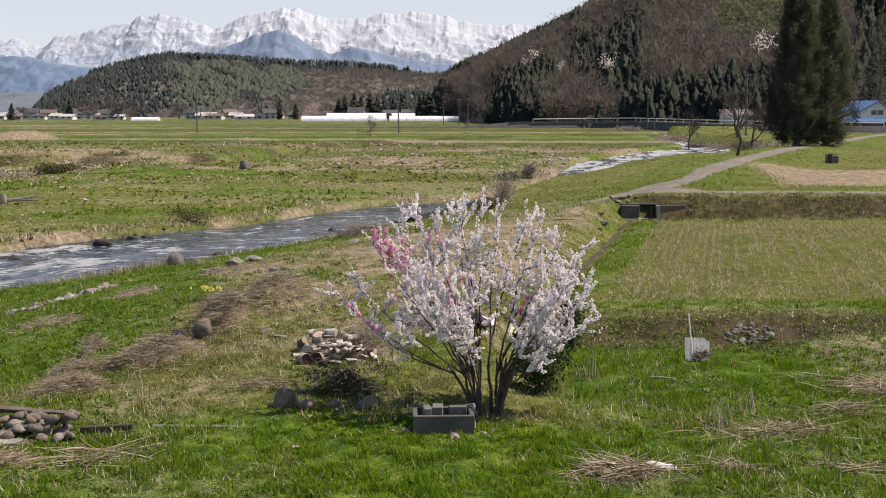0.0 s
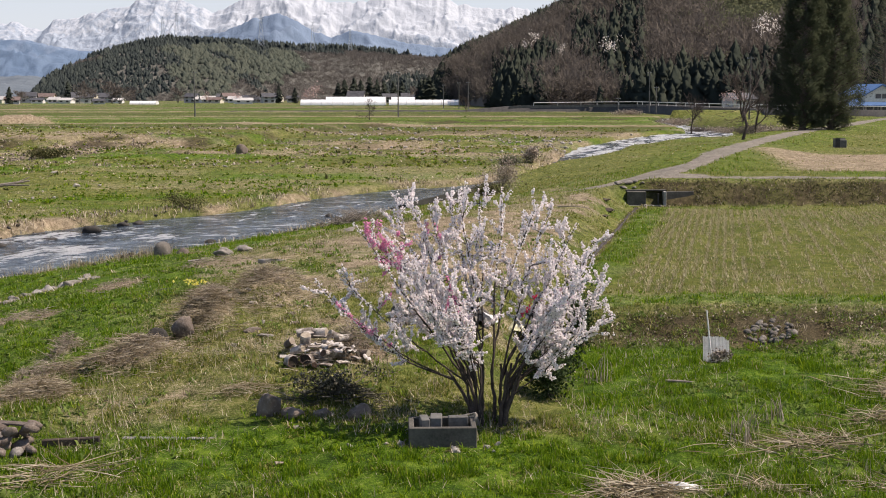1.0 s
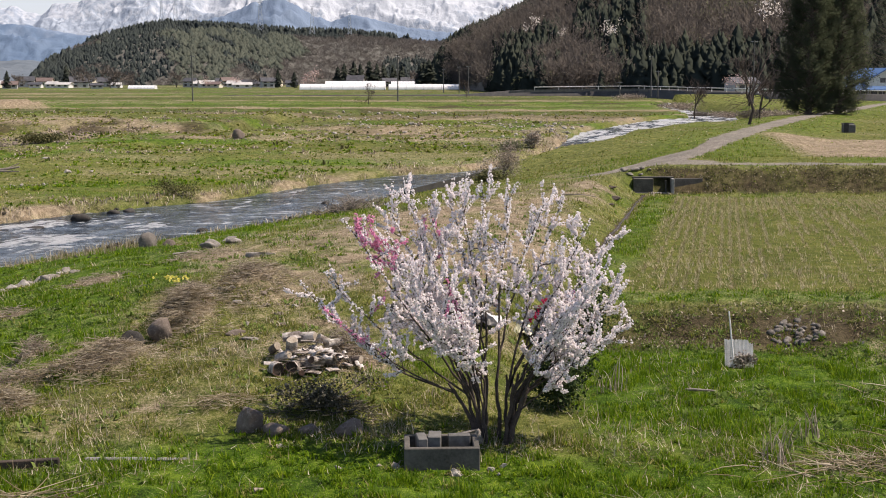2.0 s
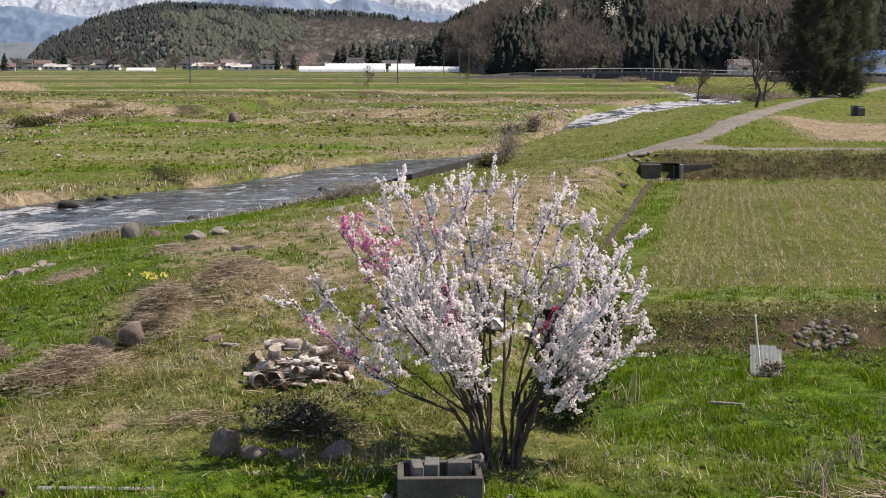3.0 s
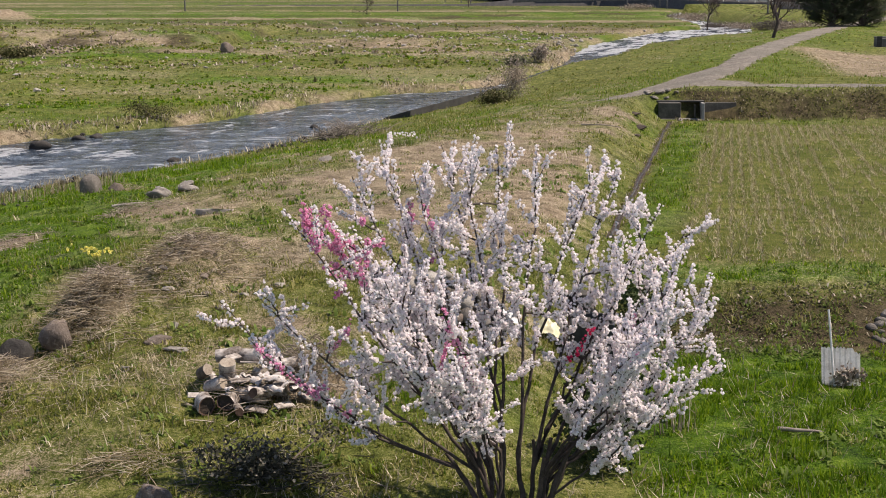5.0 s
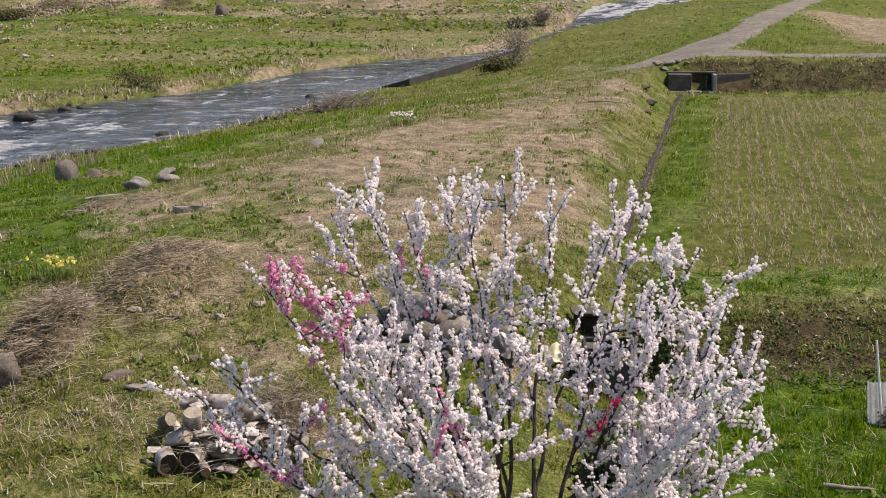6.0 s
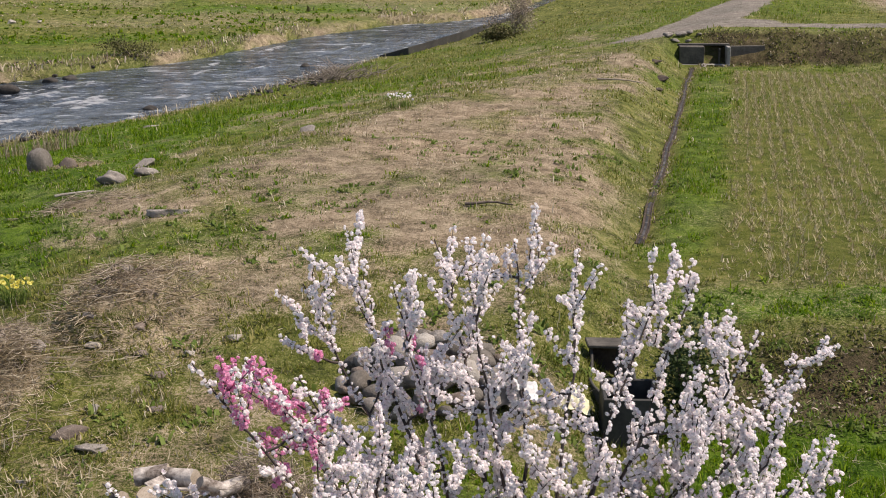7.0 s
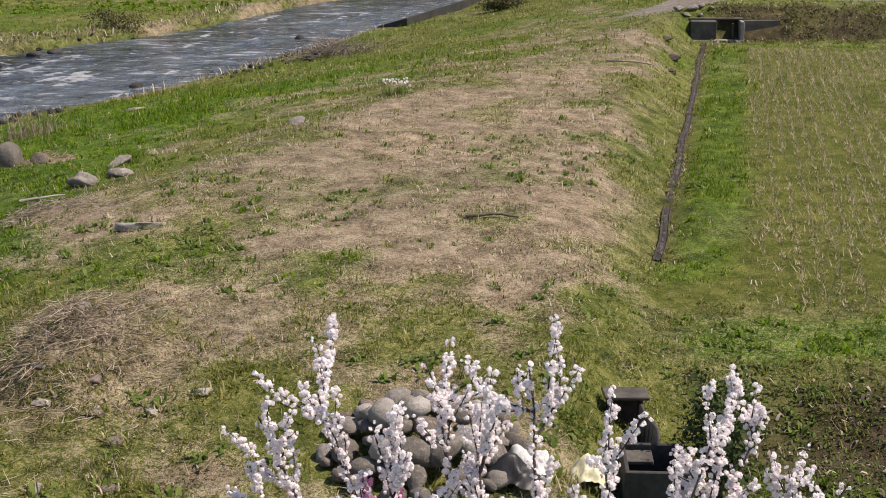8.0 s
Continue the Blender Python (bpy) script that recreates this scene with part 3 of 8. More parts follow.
def soil_at(x, y):
    e = side(LEVEE_EDGE, x, y)
    b = fbm(x, y, 1.1, 3, 71)
    bank = (1 - ramp(32.7, 34.0, y + 0.8 * (b - 0.5))) * ramp(30.6, 32.0, y) * ramp(0, 3, e + 2 * (b - 0.5)) * (0.74 + 0.6 * b)
    # Dark soil round the set cobbles, also painting in the shade of their recess.
    bank = np.maximum(bank, 0.95 * (1 - ramp(0.6, 1.3, np.hypot((x - 8.15) / 1.35, (y - 32.0) / 1.2))))
    berm = ramp(65.8, 66.4, y) * (1 - ramp(67.8, 68.4, y)) * ramp(0.5, 2, e) * (0.4 + 0.8 * b)
    drain = 0.5 * (1 - ramp(0.06, 0.22, np.abs(side(DITCH, x, y))))
    df = -side(FAR_EDGE, x, y)
    old = 0.42 * ramp(95, 140, y) * (1 - ramp(182, 200, y)) * (df > 3) * ramp(0.50, 0.66, fbm(x * 0.7, y, 7, 5, 73))
    old = np.maximum(old, 0.75 * (df > 3) * (1 - ramp(2.5, 5.0, np.abs(scarp(x, y) + 1))) * ramp(0.42, 0.58, fbm(x, y, 6.0, 3, 75)))
    field = 0.48 * ramp(160, 180, y) * (df > 3) * ramp(0.3, 0.6, fbm(x * 0.06, y, 12, 4, 74))
    return np.clip(np.maximum.reduce([bank, berm, drain, old, field]), 0, 1)


def ground_material():
    """Turf seen from above: fibres and gaps at a few centimetres, patches at half a metre and at three metres."""
    k = Mat("ground", 0.95, spec=0.12)
    big, mid = k.noise(0.35), k.noise(2.3, 5.0, 0.65)
    fine, hair = k.noise(15.0, 5.0, 0.75), k.noise(46.0, 3.0, 0.7, (1.0, 0.8, 1.0))
    mott = k.math("ADD", k.math("MULTIPLY", mid, 0.35), k.math("ADD", k.math("MULTIPLY", fine, 0.35), k.math("MULTIPLY", hair, 0.30)))

    def tones(dark, body, light):
        return k.ramp(mott, [(0.40, dark), (0.50, body), (0.60, light)])

    # Dark tones of grass and straw put the shade between blades into the colour.
    grass = tones((0.020, 0.027, 0.007), (0.105, 0.125, 0.026), (0.27, 0.25, 0.095))
    lush = tones((0.008, 0.024, 0.002), (0.054, 0.115, 0.005), (0.165, 0.245, 0.018))
    straw = tones((0.060, 0.046, 0.030), (0.25, 0.197, 0.138), (0.48, 0.402, 0.30))
    soil = tones((0.016, 0.012, 0.008), (0.056, 0.044, 0.026), (0.135, 0.11, 0.066))
    stubble = tones((0.030, 0.044, 0.007), (0.092, 0.112, 0.017), (0.20, 0.185, 0.062))
    gravel = k.ramp(k.math("ADD", k.math("MULTIPLY", mid, 0.5), k.math("MULTIPLY", fine, 0.5)), [(0.38, (0.13, 0.116, 0.10)), (0.5, (0.205, 0.186, 0.164)), (0.62, (0.32, 0.295, 0.26))])
    jag = k.math("ADD", k.math("MULTIPLY", k.math("SUBTRACT", hair, 0.5), 2.2), k.math("MULTIPLY", k.math("SUBTRACT", fine, 0.5), 2.0))

    def mask(name):
        a = k.math("ADD", k.attr(name), jag)
        return k.ramp(a, [(0.28, (0, 0, 0)), (0.82, (1, 1, 1))])

    c = k.mix(mask("lush"), grass, lush)
    c = k.mix(mask("dry"), c, straw)
    c = k.mix(k.attr("paddy"), c, stubble)
    c = k.mix(mask("soil"), c, soil)
    c = k.mix(k.ramp(k.math("ADD", k.math("MULTIPLY", k.attr("gravel"), 1.6), k.math("MULTIPLY", jag, 0.5)), [(0.28, (0, 0, 0)), (0.82, (1, 1, 1))]), c, gravel)
    c = k.mix(0.6, c, k.ramp(big, [(0.3, (0.66, 0.70, 0.64)), (0.7, (1.22, 1.17, 1.12))]), "MULTIPLY")
    k.colour(c).bump(k.math("ADD", mott, fine), 0.8, 0.06)
    return k.m


GROUND = tagged(put("ground", make_ground(), ground_material()), "grassy river plain with worn levee, paddies and gravel tracks", "ground", kind="structure")


def make_water():
    """One sheet from bank to bank, falling with the stream."""
    def along(line, n):
        p = np.array(line, float)
        d = np.concatenate([[0], np.cumsum(np.hypot(*np.diff(p, axis=0).T))])
        return np.stack([np.interp(np.linspace(0, d[-1], n), d, p[:, i]) for i in (0, 1)], -1)
    n, m = 700, 46
    a, b = along(NEAR_EDGE[1:-1], n), along(FAR_EDGE[1:-1], n)
    w = np.linspace(-0.08, 1.08, m)[None, :, None]
    P = a[:, None, :] * (1 - w) + b[:, None, :] * w
    X, Y = P[..., 0], P[..., 1]
    white = np.clip(0.82 * (1 - ramp(-17.5, -12.0, X)) * (1 - ramp(74, 84, Y)) + ramp(138, 150, Y), 0, 1)
    white = np.maximum(white, 0.42)
    rough = white * 0.17 + 0.03
    u = 0.46 * X + 0.89 * Y
    v = 0.89 * X - 0.46 * Y
    wave = 0.6 * fbm(u * 0.7, v * 1.7, 2.2, 4, 81) + 0.4 * fbm(u * 0.5, v * 2.2, 0.8, 3, 83) - 0.5
    Z = water_level(Y) + rough * 1.9 * wave
    i, j = np.meshgrid(np.arange(n - 1), np.arange(m - 1), indexing="ij")
    f = np.stack([i * m + j, i * m + j + 1, (i + 1) * m + j + 1, (i + 1) * m + j], -1).reshape(-1, 4)
    me = mesh_of("water", np.stack([X, Y, Z], -1).reshape(-1, 3), f, True)
    at = me.attributes.new("foam", "FLOAT", "POINT")
    at.data.foreach_set("value", (ramp(0.10, 0.26, wave + 0.32 * (white - 0.42)) * (0.5 + 0.5 * white)).ravel().astype(np.float32))
    k = Mat("river_water", 0.12, spec=0.5)
    fine = k.noise(3.0, 6.0, 0.65, (0.45, 1.2, 1.0), -58)
    foam = k.ramp(k.math("ADD", k.attr("foam"), k.math("MULTIPLY", k.math("SUBTRACT", fine, 0.5), 3.0)), [(0.30, (0, 0, 0)), (0.85, (1, 1, 1))])
    swell = k.noise(0.8, 7.0, 0.6, (0.4, 1.3, 1.0), -58)
    fleck = k.ramp(swell, [(0.60, (0, 0, 0)), (0.71, (0.9, 0.9, 0.9))])
    foam = k.math("MAXIMUM", foam, fleck)
    # Pale and dark blues paint wave highlights and sky reflection into the water colour.
    k.colour(k.mix(foam, k.ramp(k.math("ADD", k.math("MULTIPLY", fine, 0.5), k.math("MULTIPLY", swell, 0.5)), [(0.42, (0.013, 0.025, 0.042)), (0.58, (0.22, 0.27, 0.33))]), (0.75, 0.77, 0.78)))
    k.link(k.math("ADD", k.math("MULTIPLY", foam, 0.6), 0.1), k.b.inputs["Roughness"])
    k.bump(k.math("ADD", k.math("ADD", fine, k.math("MULTIPLY", swell, 1.6)), k.math("MULTIPLY", k.noise(11.0, 4.0, 0.6, (1.0, 0.6, 1.0)), 0.6)), 1.0, 0.9)
    return put("water", me, k.m)


tagged(make_water(), "fast shallow grey-blue river with white rapids", "river", kind="structure")

# ---- far country ----
LENS = 784 / math.tan(radians(19.5))


def bearing(px):
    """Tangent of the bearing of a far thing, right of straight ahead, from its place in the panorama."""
    return (px - 784) / LENS


def rise(py, far):
    """Height of a far thing's top above the plain, from its place in the panorama."""
    return EYE + (197 - py) / LENS * far


def ridged(x, y, size, octaves, seed):
    """Sharp-crested noise, 0 to 1."""
    out, amp, tot = 0.0, 1.0, 0.0
    for k in range(octaves):
        n = 1 - np.abs(2 * ripple(x, y, size / 2 ** k, seed + 13 * k) - 1)
        out, tot = out + amp * n * n, tot + amp
        amp *= 0.55
    return out / tot


def make_range(name, far, deep, crest, seed, rough, foot, n=400, m=34):
    """A mountain chain: a jagged crest with spurs and gullies running down towards the plain."""
    cx = np.array([c[0] for c in crest], float)
    cz = np.array([rise(c[1], far) for c in crest])
    px = np.linspace(cx[0], cx[-1], n)
    v = np.linspace(-0.2, 1, m)
    PX, V = np.meshgrid(px, v)
    base = np.interp(PX, cx, cz)
    X = bearing(PX) * far
    down = np.clip(np.abs(V), 0, 1)
    spur = ridged(X * 0.8 + V * 120 + 110 * fbm(X, V * 420, 150, 4, seed + 1), V * 430 - X * 0.25, far * 0.021, 6, seed)
    body = (1 - down) ** 0.9
    Z = foot + (base - foot) * (body + rough * (spur - 0.45) * np.minimum(down * 4.0, 1) * (1 - 0.5 * down))
    Z = Z + (base - foot) * 0.09 * (fbm(X, V * 0 + seed, far * 0.006, 4, seed + 3) - 0.55) * (1 - ramp(0.0, 0.25, down))
    Y = far - deep * V + 0 * X
    i, j = np.meshgrid(np.arange(m - 1), np.arange(n - 1), indexing="ij")
    f = np.stack([i * n + j, (i + 1) * n + j, (i + 1) * n + j + 1, i * n + j + 1], -1).reshape(-1, 4)
    me = mesh_of(name, np.stack([X, Y, Z], -1).reshape(-1, 3), f, True)
    snow = ramp(0.30, 0.62, (Z - foot) / np.max(base - foot) + 0.3 * (fbm(X, Z * 2.2, far * 0.012, 4, seed + 9) - 0.5)) - 0.40 * ramp(0.42, 0.8, spur) * ramp(0.0, 0.12, down) + 0.30 * ramp(380, 450, PX) - 0.26 * (1 - ramp(340, 410, PX))
    at = me.attributes.new("snow", "FLOAT", "POINT")
    at.data.foreach_set("value", snow.ravel().astype(np.float32))
    return me


# Distance haze is put into the rock and snow colours.
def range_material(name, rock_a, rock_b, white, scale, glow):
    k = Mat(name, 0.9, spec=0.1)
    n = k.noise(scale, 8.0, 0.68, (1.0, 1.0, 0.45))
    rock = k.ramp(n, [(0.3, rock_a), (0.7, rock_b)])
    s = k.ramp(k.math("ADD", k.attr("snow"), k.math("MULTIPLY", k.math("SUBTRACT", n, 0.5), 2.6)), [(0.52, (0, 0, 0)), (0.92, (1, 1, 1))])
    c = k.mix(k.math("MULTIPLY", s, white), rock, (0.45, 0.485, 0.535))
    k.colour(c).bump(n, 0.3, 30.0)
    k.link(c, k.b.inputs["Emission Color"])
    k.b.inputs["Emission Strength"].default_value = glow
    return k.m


SNOW_CREST = [(-220, 82), (-120, 85), (0, 76), (40, 70), (85, 86), (105, 68), (150, 60), (200, 48), (240, 40), (265, 28), (290, 25), (345, 38), (380, 52), (405, 47), (440, 30), (480, 20), (515, 14), (545, 20), (575, 35), (600, 39), (650, 34), (680, 27), (720, 25), (740, 28), (790, 30), (810, 40), (860, 46), (905, 42), (930, 50), (1000, 62), (1150, 70), (1250, 80)]
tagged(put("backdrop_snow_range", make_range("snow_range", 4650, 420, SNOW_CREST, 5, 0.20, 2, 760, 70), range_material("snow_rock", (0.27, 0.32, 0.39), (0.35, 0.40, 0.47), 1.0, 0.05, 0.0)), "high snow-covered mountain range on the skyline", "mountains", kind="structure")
# The foothills' blue is distance haze mixed into the slope colour.
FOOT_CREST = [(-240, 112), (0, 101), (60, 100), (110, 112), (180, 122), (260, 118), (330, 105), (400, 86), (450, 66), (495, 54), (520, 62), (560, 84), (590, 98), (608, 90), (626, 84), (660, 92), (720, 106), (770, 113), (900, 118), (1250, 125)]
tagged(put("backdrop_foothills", make_range("foothills", 3950, 300, FOOT_CREST, 12, 0.3, 2), range_material("haze_blue_foothills", (0.10, 0.152, 0.235), (0.142, 0.20, 0.285), 0.1, 0.012, 0.0)), "hazy blue wooded foothills below the snow", "foothills", kind="structure")
# The low hills' grey-blue is distance haze in the colour too.
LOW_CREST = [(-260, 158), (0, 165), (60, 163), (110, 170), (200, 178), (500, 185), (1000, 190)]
tagged(put("backdrop_low_hills", make_range("low_hills", 2600, 300, LOW_CREST, 15, 0.3, 2), range_material("haze_grey_hills", (0.10, 0.125, 0.15), (0.15, 0.175, 0.20), 0.0, 0.012, 0.0)), "low hills across the plain, haze-tinted grey-blue", "hills", kind="structure")


class Hill:
    """A wooded hill, given by bearing: where its foot and its crest lie and how high the crest stands."""

    def __init__(self, table, seed, wood):
        self.wood = wood
        t = np.array(table, float)
        self.px, self.foot, self.back, self.top, self.seed = t[:, 0], t[:, 1], t[:, 2], t[:, 3], seed

    def at(self, px, v):
        foot, back = np.interp(px, self.px, self.foot), np.interp(px, self.px, self.back)
        top = np.maximum(rise(np.interp(px, self.px, self.top), back) - self.wood, 3.0)
        y = foot + (back - foot) * v
        x = bearing(px) * y
        body = np.where(v < 1, np.sin(np.clip(v, 0, 1) * np.pi / 2) ** 1.15, 1 - 0.9 * (v - 1))
        z = 1.2 + (top - 1.2) * body * (1 + 0.30 * (fbm(x, y, 90, 3, self.seed) - 0.5) * np.sin(np.clip(v, 0, 1) * np.pi))
        return x, y, z

    def mesh(self, name, n=160, m=40):
        P, V = np.meshgrid(np.linspace(self.px[0], self.px[-1], n), np.linspace(-0.02, 1.5, m))
        x, y, z = self.at(P, V)
        z = np.where(V < 0, -1, z)
        i, j = np.meshgrid(np.arange(m - 1), np.arange(n - 1), indexing="ij")
        f = np.stack([i * n + j, i * n + j + 1, (i + 1) * n + j + 1, (i + 1) * n + j], -1).reshape(-1, 4)
        return mesh_of(name, np.stack([x, y, z], -1).reshape(-1, 3), f, True)


def cedar_template(levels=11, around=6, seed=1):
    """A slim cedar 1 high: uneven whorls of drooping sprays up a leaning stem."""
    r = np.random.default_rng(seed)
    v, f = [], []
    bend = r.normal(0, 0.02, 2)
    for k in range(levels):
        z = 0.08 + 0.88 * k / levels + r.uniform(-0.02, 0.02)
        rad = (0.17 * (1 - z) ** 0.6 + 0.012) * r.uniform(0.75, 1.2)
        for a in range(around):
            t = 2 * np.pi * (a + r.uniform(-0.5, 0.5)) / around + k
            w, s = (0.55 * rad + 0.008) * r.uniform(0.6, 1.2), rad * r.uniform(0.55, 1.3)
            c, d = np.array([np.cos(t), np.sin(t), 0]), np.array([-np.sin(t), np.cos(t), 0])
            o = np.array([bend[0] * z, bend[1] * z, 0])
            top = o + np.array([0, 0, z + 0.11 * r.uniform(0.7, 1.2)]) + c * 0.1 * s
            v += [top, o + c * s + d * w + [0, 0, z - 0.05 * r.uniform(-0.5, 1.5)], o + c * s - d * w + [0, 0, z - 0.05 * r.uniform(-0.5, 1.5)]]
            f.append([len(v) - 3, len(v) - 2, len(v) - 1])
    v += [np.array([*bend, 1.03]), np.array([0.02, 0.02, 0.85]), np.array([-0.02, 0.02, 0.85])]
    f.append([len(v) - 3, len(v) - 2, len(v) - 1])
    return np.array(v), np.array(f)


def puff_template(count=110, seed=2, thin=0.026, long=0.16, flat=0.75):
    """A leafless crown 1 high on a forked trunk: a haze of fine twigs, thin and dense by turns."""
    r = np.random.default_rng(seed)
    v, f = [], []
    lobes = r.normal(size=(9, 3)) * [0.2, 0.2, 0.13] + [0, 0, 0.62]
    for k in range(count):
        p = lobes[r.integers(9)] + r.normal(size=3) * 0.085
        d = p - np.array([0, 0, 0.25]) + r.normal(size=3) * 0.14
        d /= np.linalg.norm(d)
        s = np.cross(d, r.normal(size=3))
        s *= thin / np.linalg.norm(s)
        e = d * long * r.uniform(0.6, 1.3)
        v += [p - s, p + s, p + e]
        f.append([len(v) - 3, len(v) - 2, len(v) - 1])
    for b in lobes[:4]:
        v += [np.array([-0.012, 0, 0]), np.array([0.012, 0, 0]), b]
        f.append([len(v) - 3, len(v) - 2, len(v) - 1])
    return np.array(v), np.array(f)


def crown_template(tiers, around, pointed, seed):
    """A closed crown 1 high with a lumpy, tiered outline."""
    r = np.random.default_rng(seed)
    v = []
    for k in range(tiers):
        u = k / (tiers - 1)
        z = 0.06 + 0.86 * u
        if pointed:
            rad = 0.30 * (1 - u) ** 0.6 * (1.1 if k % 2 == 0 else 0.85) + 0.03
        else:
            rad = 0.34 * math.sin(math.pi * (0.16 + 0.80 * u)) ** 0.8
        for a in range(around):
            t = 2 * math.pi * (a + 0.5 * (k % 2) + r.uniform(-0.25, 0.25)) / around
            q = rad * r.uniform(0.55, 1.35)
            v.append([math.cos(t) * q, math.sin(t) * q, z + r.uniform(-0.06, 0.06)])
    v += [[0, 0, 1.02 if pointed else 0.98], [0, 0, 0.0]]
    top, low = len(v) - 2, len(v) - 1
    f = []
    for a in range(around):
        b = (a + 1) % around
        for k in range(tiers - 1):
            p, q = k * around, (k + 1) * around
            f += [[p + a, p + b, q + a], [p + b, q + b, q + a]]
        f += [[(tiers - 1) * around + a, (tiers - 1) * around + b, top], [b, a, low]]
    return np.array(v), np.array(f)


def leafy_template(count=90, seed=3, size=0.10):
    r = np.random.default_rng(seed)
    v, f = [], []
    lobes = r.normal(size=(8, 3)) * [0.2, 0.2, 0.15] + [0, 0, 0.55]
    for k in range(count):
        p = lobes[r.integers(8)] + r.normal(size=3) * 0.10
        a, b = r.normal(size=3), r.normal(size=3)
        a *= size / np.linalg.norm(a)
        b *= size / np.linalg.norm(b)
        v += [p - a, p + a * 0.6 + b * 0.5, p + b]
        f.append([len(v) - 3, len(v) - 2, len(v) - 1])
    v += [np.array([-0.015, 0, 0]), np.array([0.015, 0, 0]), lobes[0]]
    f.append([len(v) - 3, len(v) - 2, len(v) - 1])
    return np.array(v), np.array(f)


def upright(n):
    a = RNG.uniform(0, 2 * np.pi, n)
    z, o = np.zeros(n), np.ones(n)
    return np.stack([np.stack([np.cos(a), -np.sin(a), z], -1), np.stack([np.sin(a), np.cos(a), z], -1), np.stack([z, z, o], -1)], 1)


def woods(name, label, places, tall, templates, material, category="woods", sunk=0.0):
    heap = Heap()
    places = places - np.stack([0 * tall, 0 * tall, sunk * tall], -1)
    pick = RNG.integers(0, len(templates), len(places))
    for k, (tv, tf) in enumerate(templates):
        sel = pick == k
        if sel.any():
            h = tall[sel]
            w = h * RNG.uniform(0.8, 1.25, sel.sum())
            v, f = scatter(tv, tf, places[sel], np.stack([w, w, h], -1), upright(int(sel.sum())))
            heap.add(v, f)
    return tagged(put(name, heap.mesh(name, sunk > 0), material), label, category, kind="stuff")


FOREST_FLOOR = two_tone("forest_floor", (0.10, 0.088, 0.075), (0.155, 0.138, 0.118), 0.05, 0.95, 0.5, 0.3)
# The far floor is lightened so its colour carries the haze between trees.
FAR_FLOOR = two_tone("hazy_forest_floor", (0.10, 0.10, 0.088), (0.145, 0.14, 0.122), 0.03, 0.95, 0.3, 0.3)
CEDARS = [cedar_template(12, 7, s) for s in (1, 2, 3, 4)]
SLIM_CEDARS = [(tv * [0.72, 0.72, 1.0], tf) for tv, tf in (crown_template(11, 7, True, s) for s in (11, 12, 13, 14, 15))]
PUFFS = [puff_template(110, s, 0.013, 0.105) for s in (4, 5, 6)]
FAR_PUFFS = [puff_template(80, s, 0.034, 0.09) for s in (4, 5, 6)]
FAR_CEDARS = [crown_template(7, 6, True, s) for s in (1, 2, 3, 4, 5)]
FAR_CROWNS = [crown_template(5, 6, False, s) for s in (1, 2, 3, 4)]
LEAFY = [leafy_template(60, s, 0.09) for s in (7, 8)]

# the wooded hill beside the road
RIGHT_HILL = Hill([(735, 640, 665, 196), (762, 610, 650, 176), (790, 580, 640, 132), (830, 520, 620, 108), (870, 440, 600, 97), (900, 410, 580, 82), (940, 390, 540, 64), (1000, 380, 560, 37), (1060, 372, 580, 5), (1120, 365, 600, -40), (1250, 350, 620, -90), (1400, 340, 620, -115), (1568, 335, 620, -120), (1900, 330, 620, -120), (2500, 330, 620, -100)], 101, 9.0)
tagged(put("backdrop_hill_near", RIGHT_HILL.mesh("hill_near"), FOREST_FLOOR), "steep wooded hillside beside the valley road", "hill", kind="structure")
n = 12500
p, v = RNG.uniform(745, 1610, n), RNG.uniform(0, 1.06, n) ** 0.9
x, y, z = RIGHT_HILL.at(p, v)
patch = fbm(p, v * 260, 90, 3, 111) + RNG.normal(0, 0.05, n)
conifer = (((v > 0.72) & (p < 1110)) | ((p > 872) & (p < 985) & (v < 0.42) & (v > 0.02) & (patch > 0.38)) | (p < 800) | ((p > 1010) & (p < 1130) & (v < 0.45) & (patch > 0.50)) | ((p > 1130) & (v < 0.12) & (patch > 0.42)) | (p > 1520) | (patch > 0.66))
grove = (~conifer) & (p > 1262) & (p < 1398) & (v > 0.22) & (v < 0.40)
bare = (~conifer) & (~grove)
thin = RNG.uniform(0, 1, n)
P3 = np.stack([x, y, z - 0.5], -1)
sel = conifer & ((thin < 0.55) | (v > 0.72))
woods("cedar_woods", "dark green cedar woods on the hillside", P3[sel], RNG.uniform(6, 12.5, sel.sum()), SLIM_CEDARS, FAR_CEDAR, sunk=0.06)
sel = bare & (thin < 0.55)
woods("bare_woods", "leafless grey-brown broadleaf woods on the hillside", P3[sel], RNG.uniform(6, 12, sel.sum()), PUFFS, TWIGS)
sel = (grove & (thin < 0.8)) | (bare & (thin > 0.95))
woods("bamboo_grove", "pale olive bamboo and evergreen patches on the hillside", P3[sel], RNG.uniform(5, 9, sel.sum()), LEAFY, BAMBOO)

# the long low hill behind the village
LEFT_HILL = Hill([(60, 860, 880, 190), (85, 860, 900, 165), (110, 850, 920, 148), (150, 840, 960, 128), (200, 830, 980, 113), (250, 820, 1000, 101), (300, 815, 1010, 91), (350, 815, 1010, 94), (400, 815, 1010, 96), (470, 820, 1020, 101), (540, 830, 1030, 106), (620, 840, 1040, 108), (680, 850, 1050, 114), (740, 860, 1060, 121), (800, 870, 1060, 127), (900, 880, 1060, 140)], 121, 7.0)
tagged(put("backdrop_hill_far", LEFT_HILL.mesh("hill_far"), FAR_FLOOR), "long low wooded hill behind the village", "hill", kind="structure")
n = 12500
p, v = RNG.uniform(66, 880, n), RNG.uniform(0, 1.05, n)
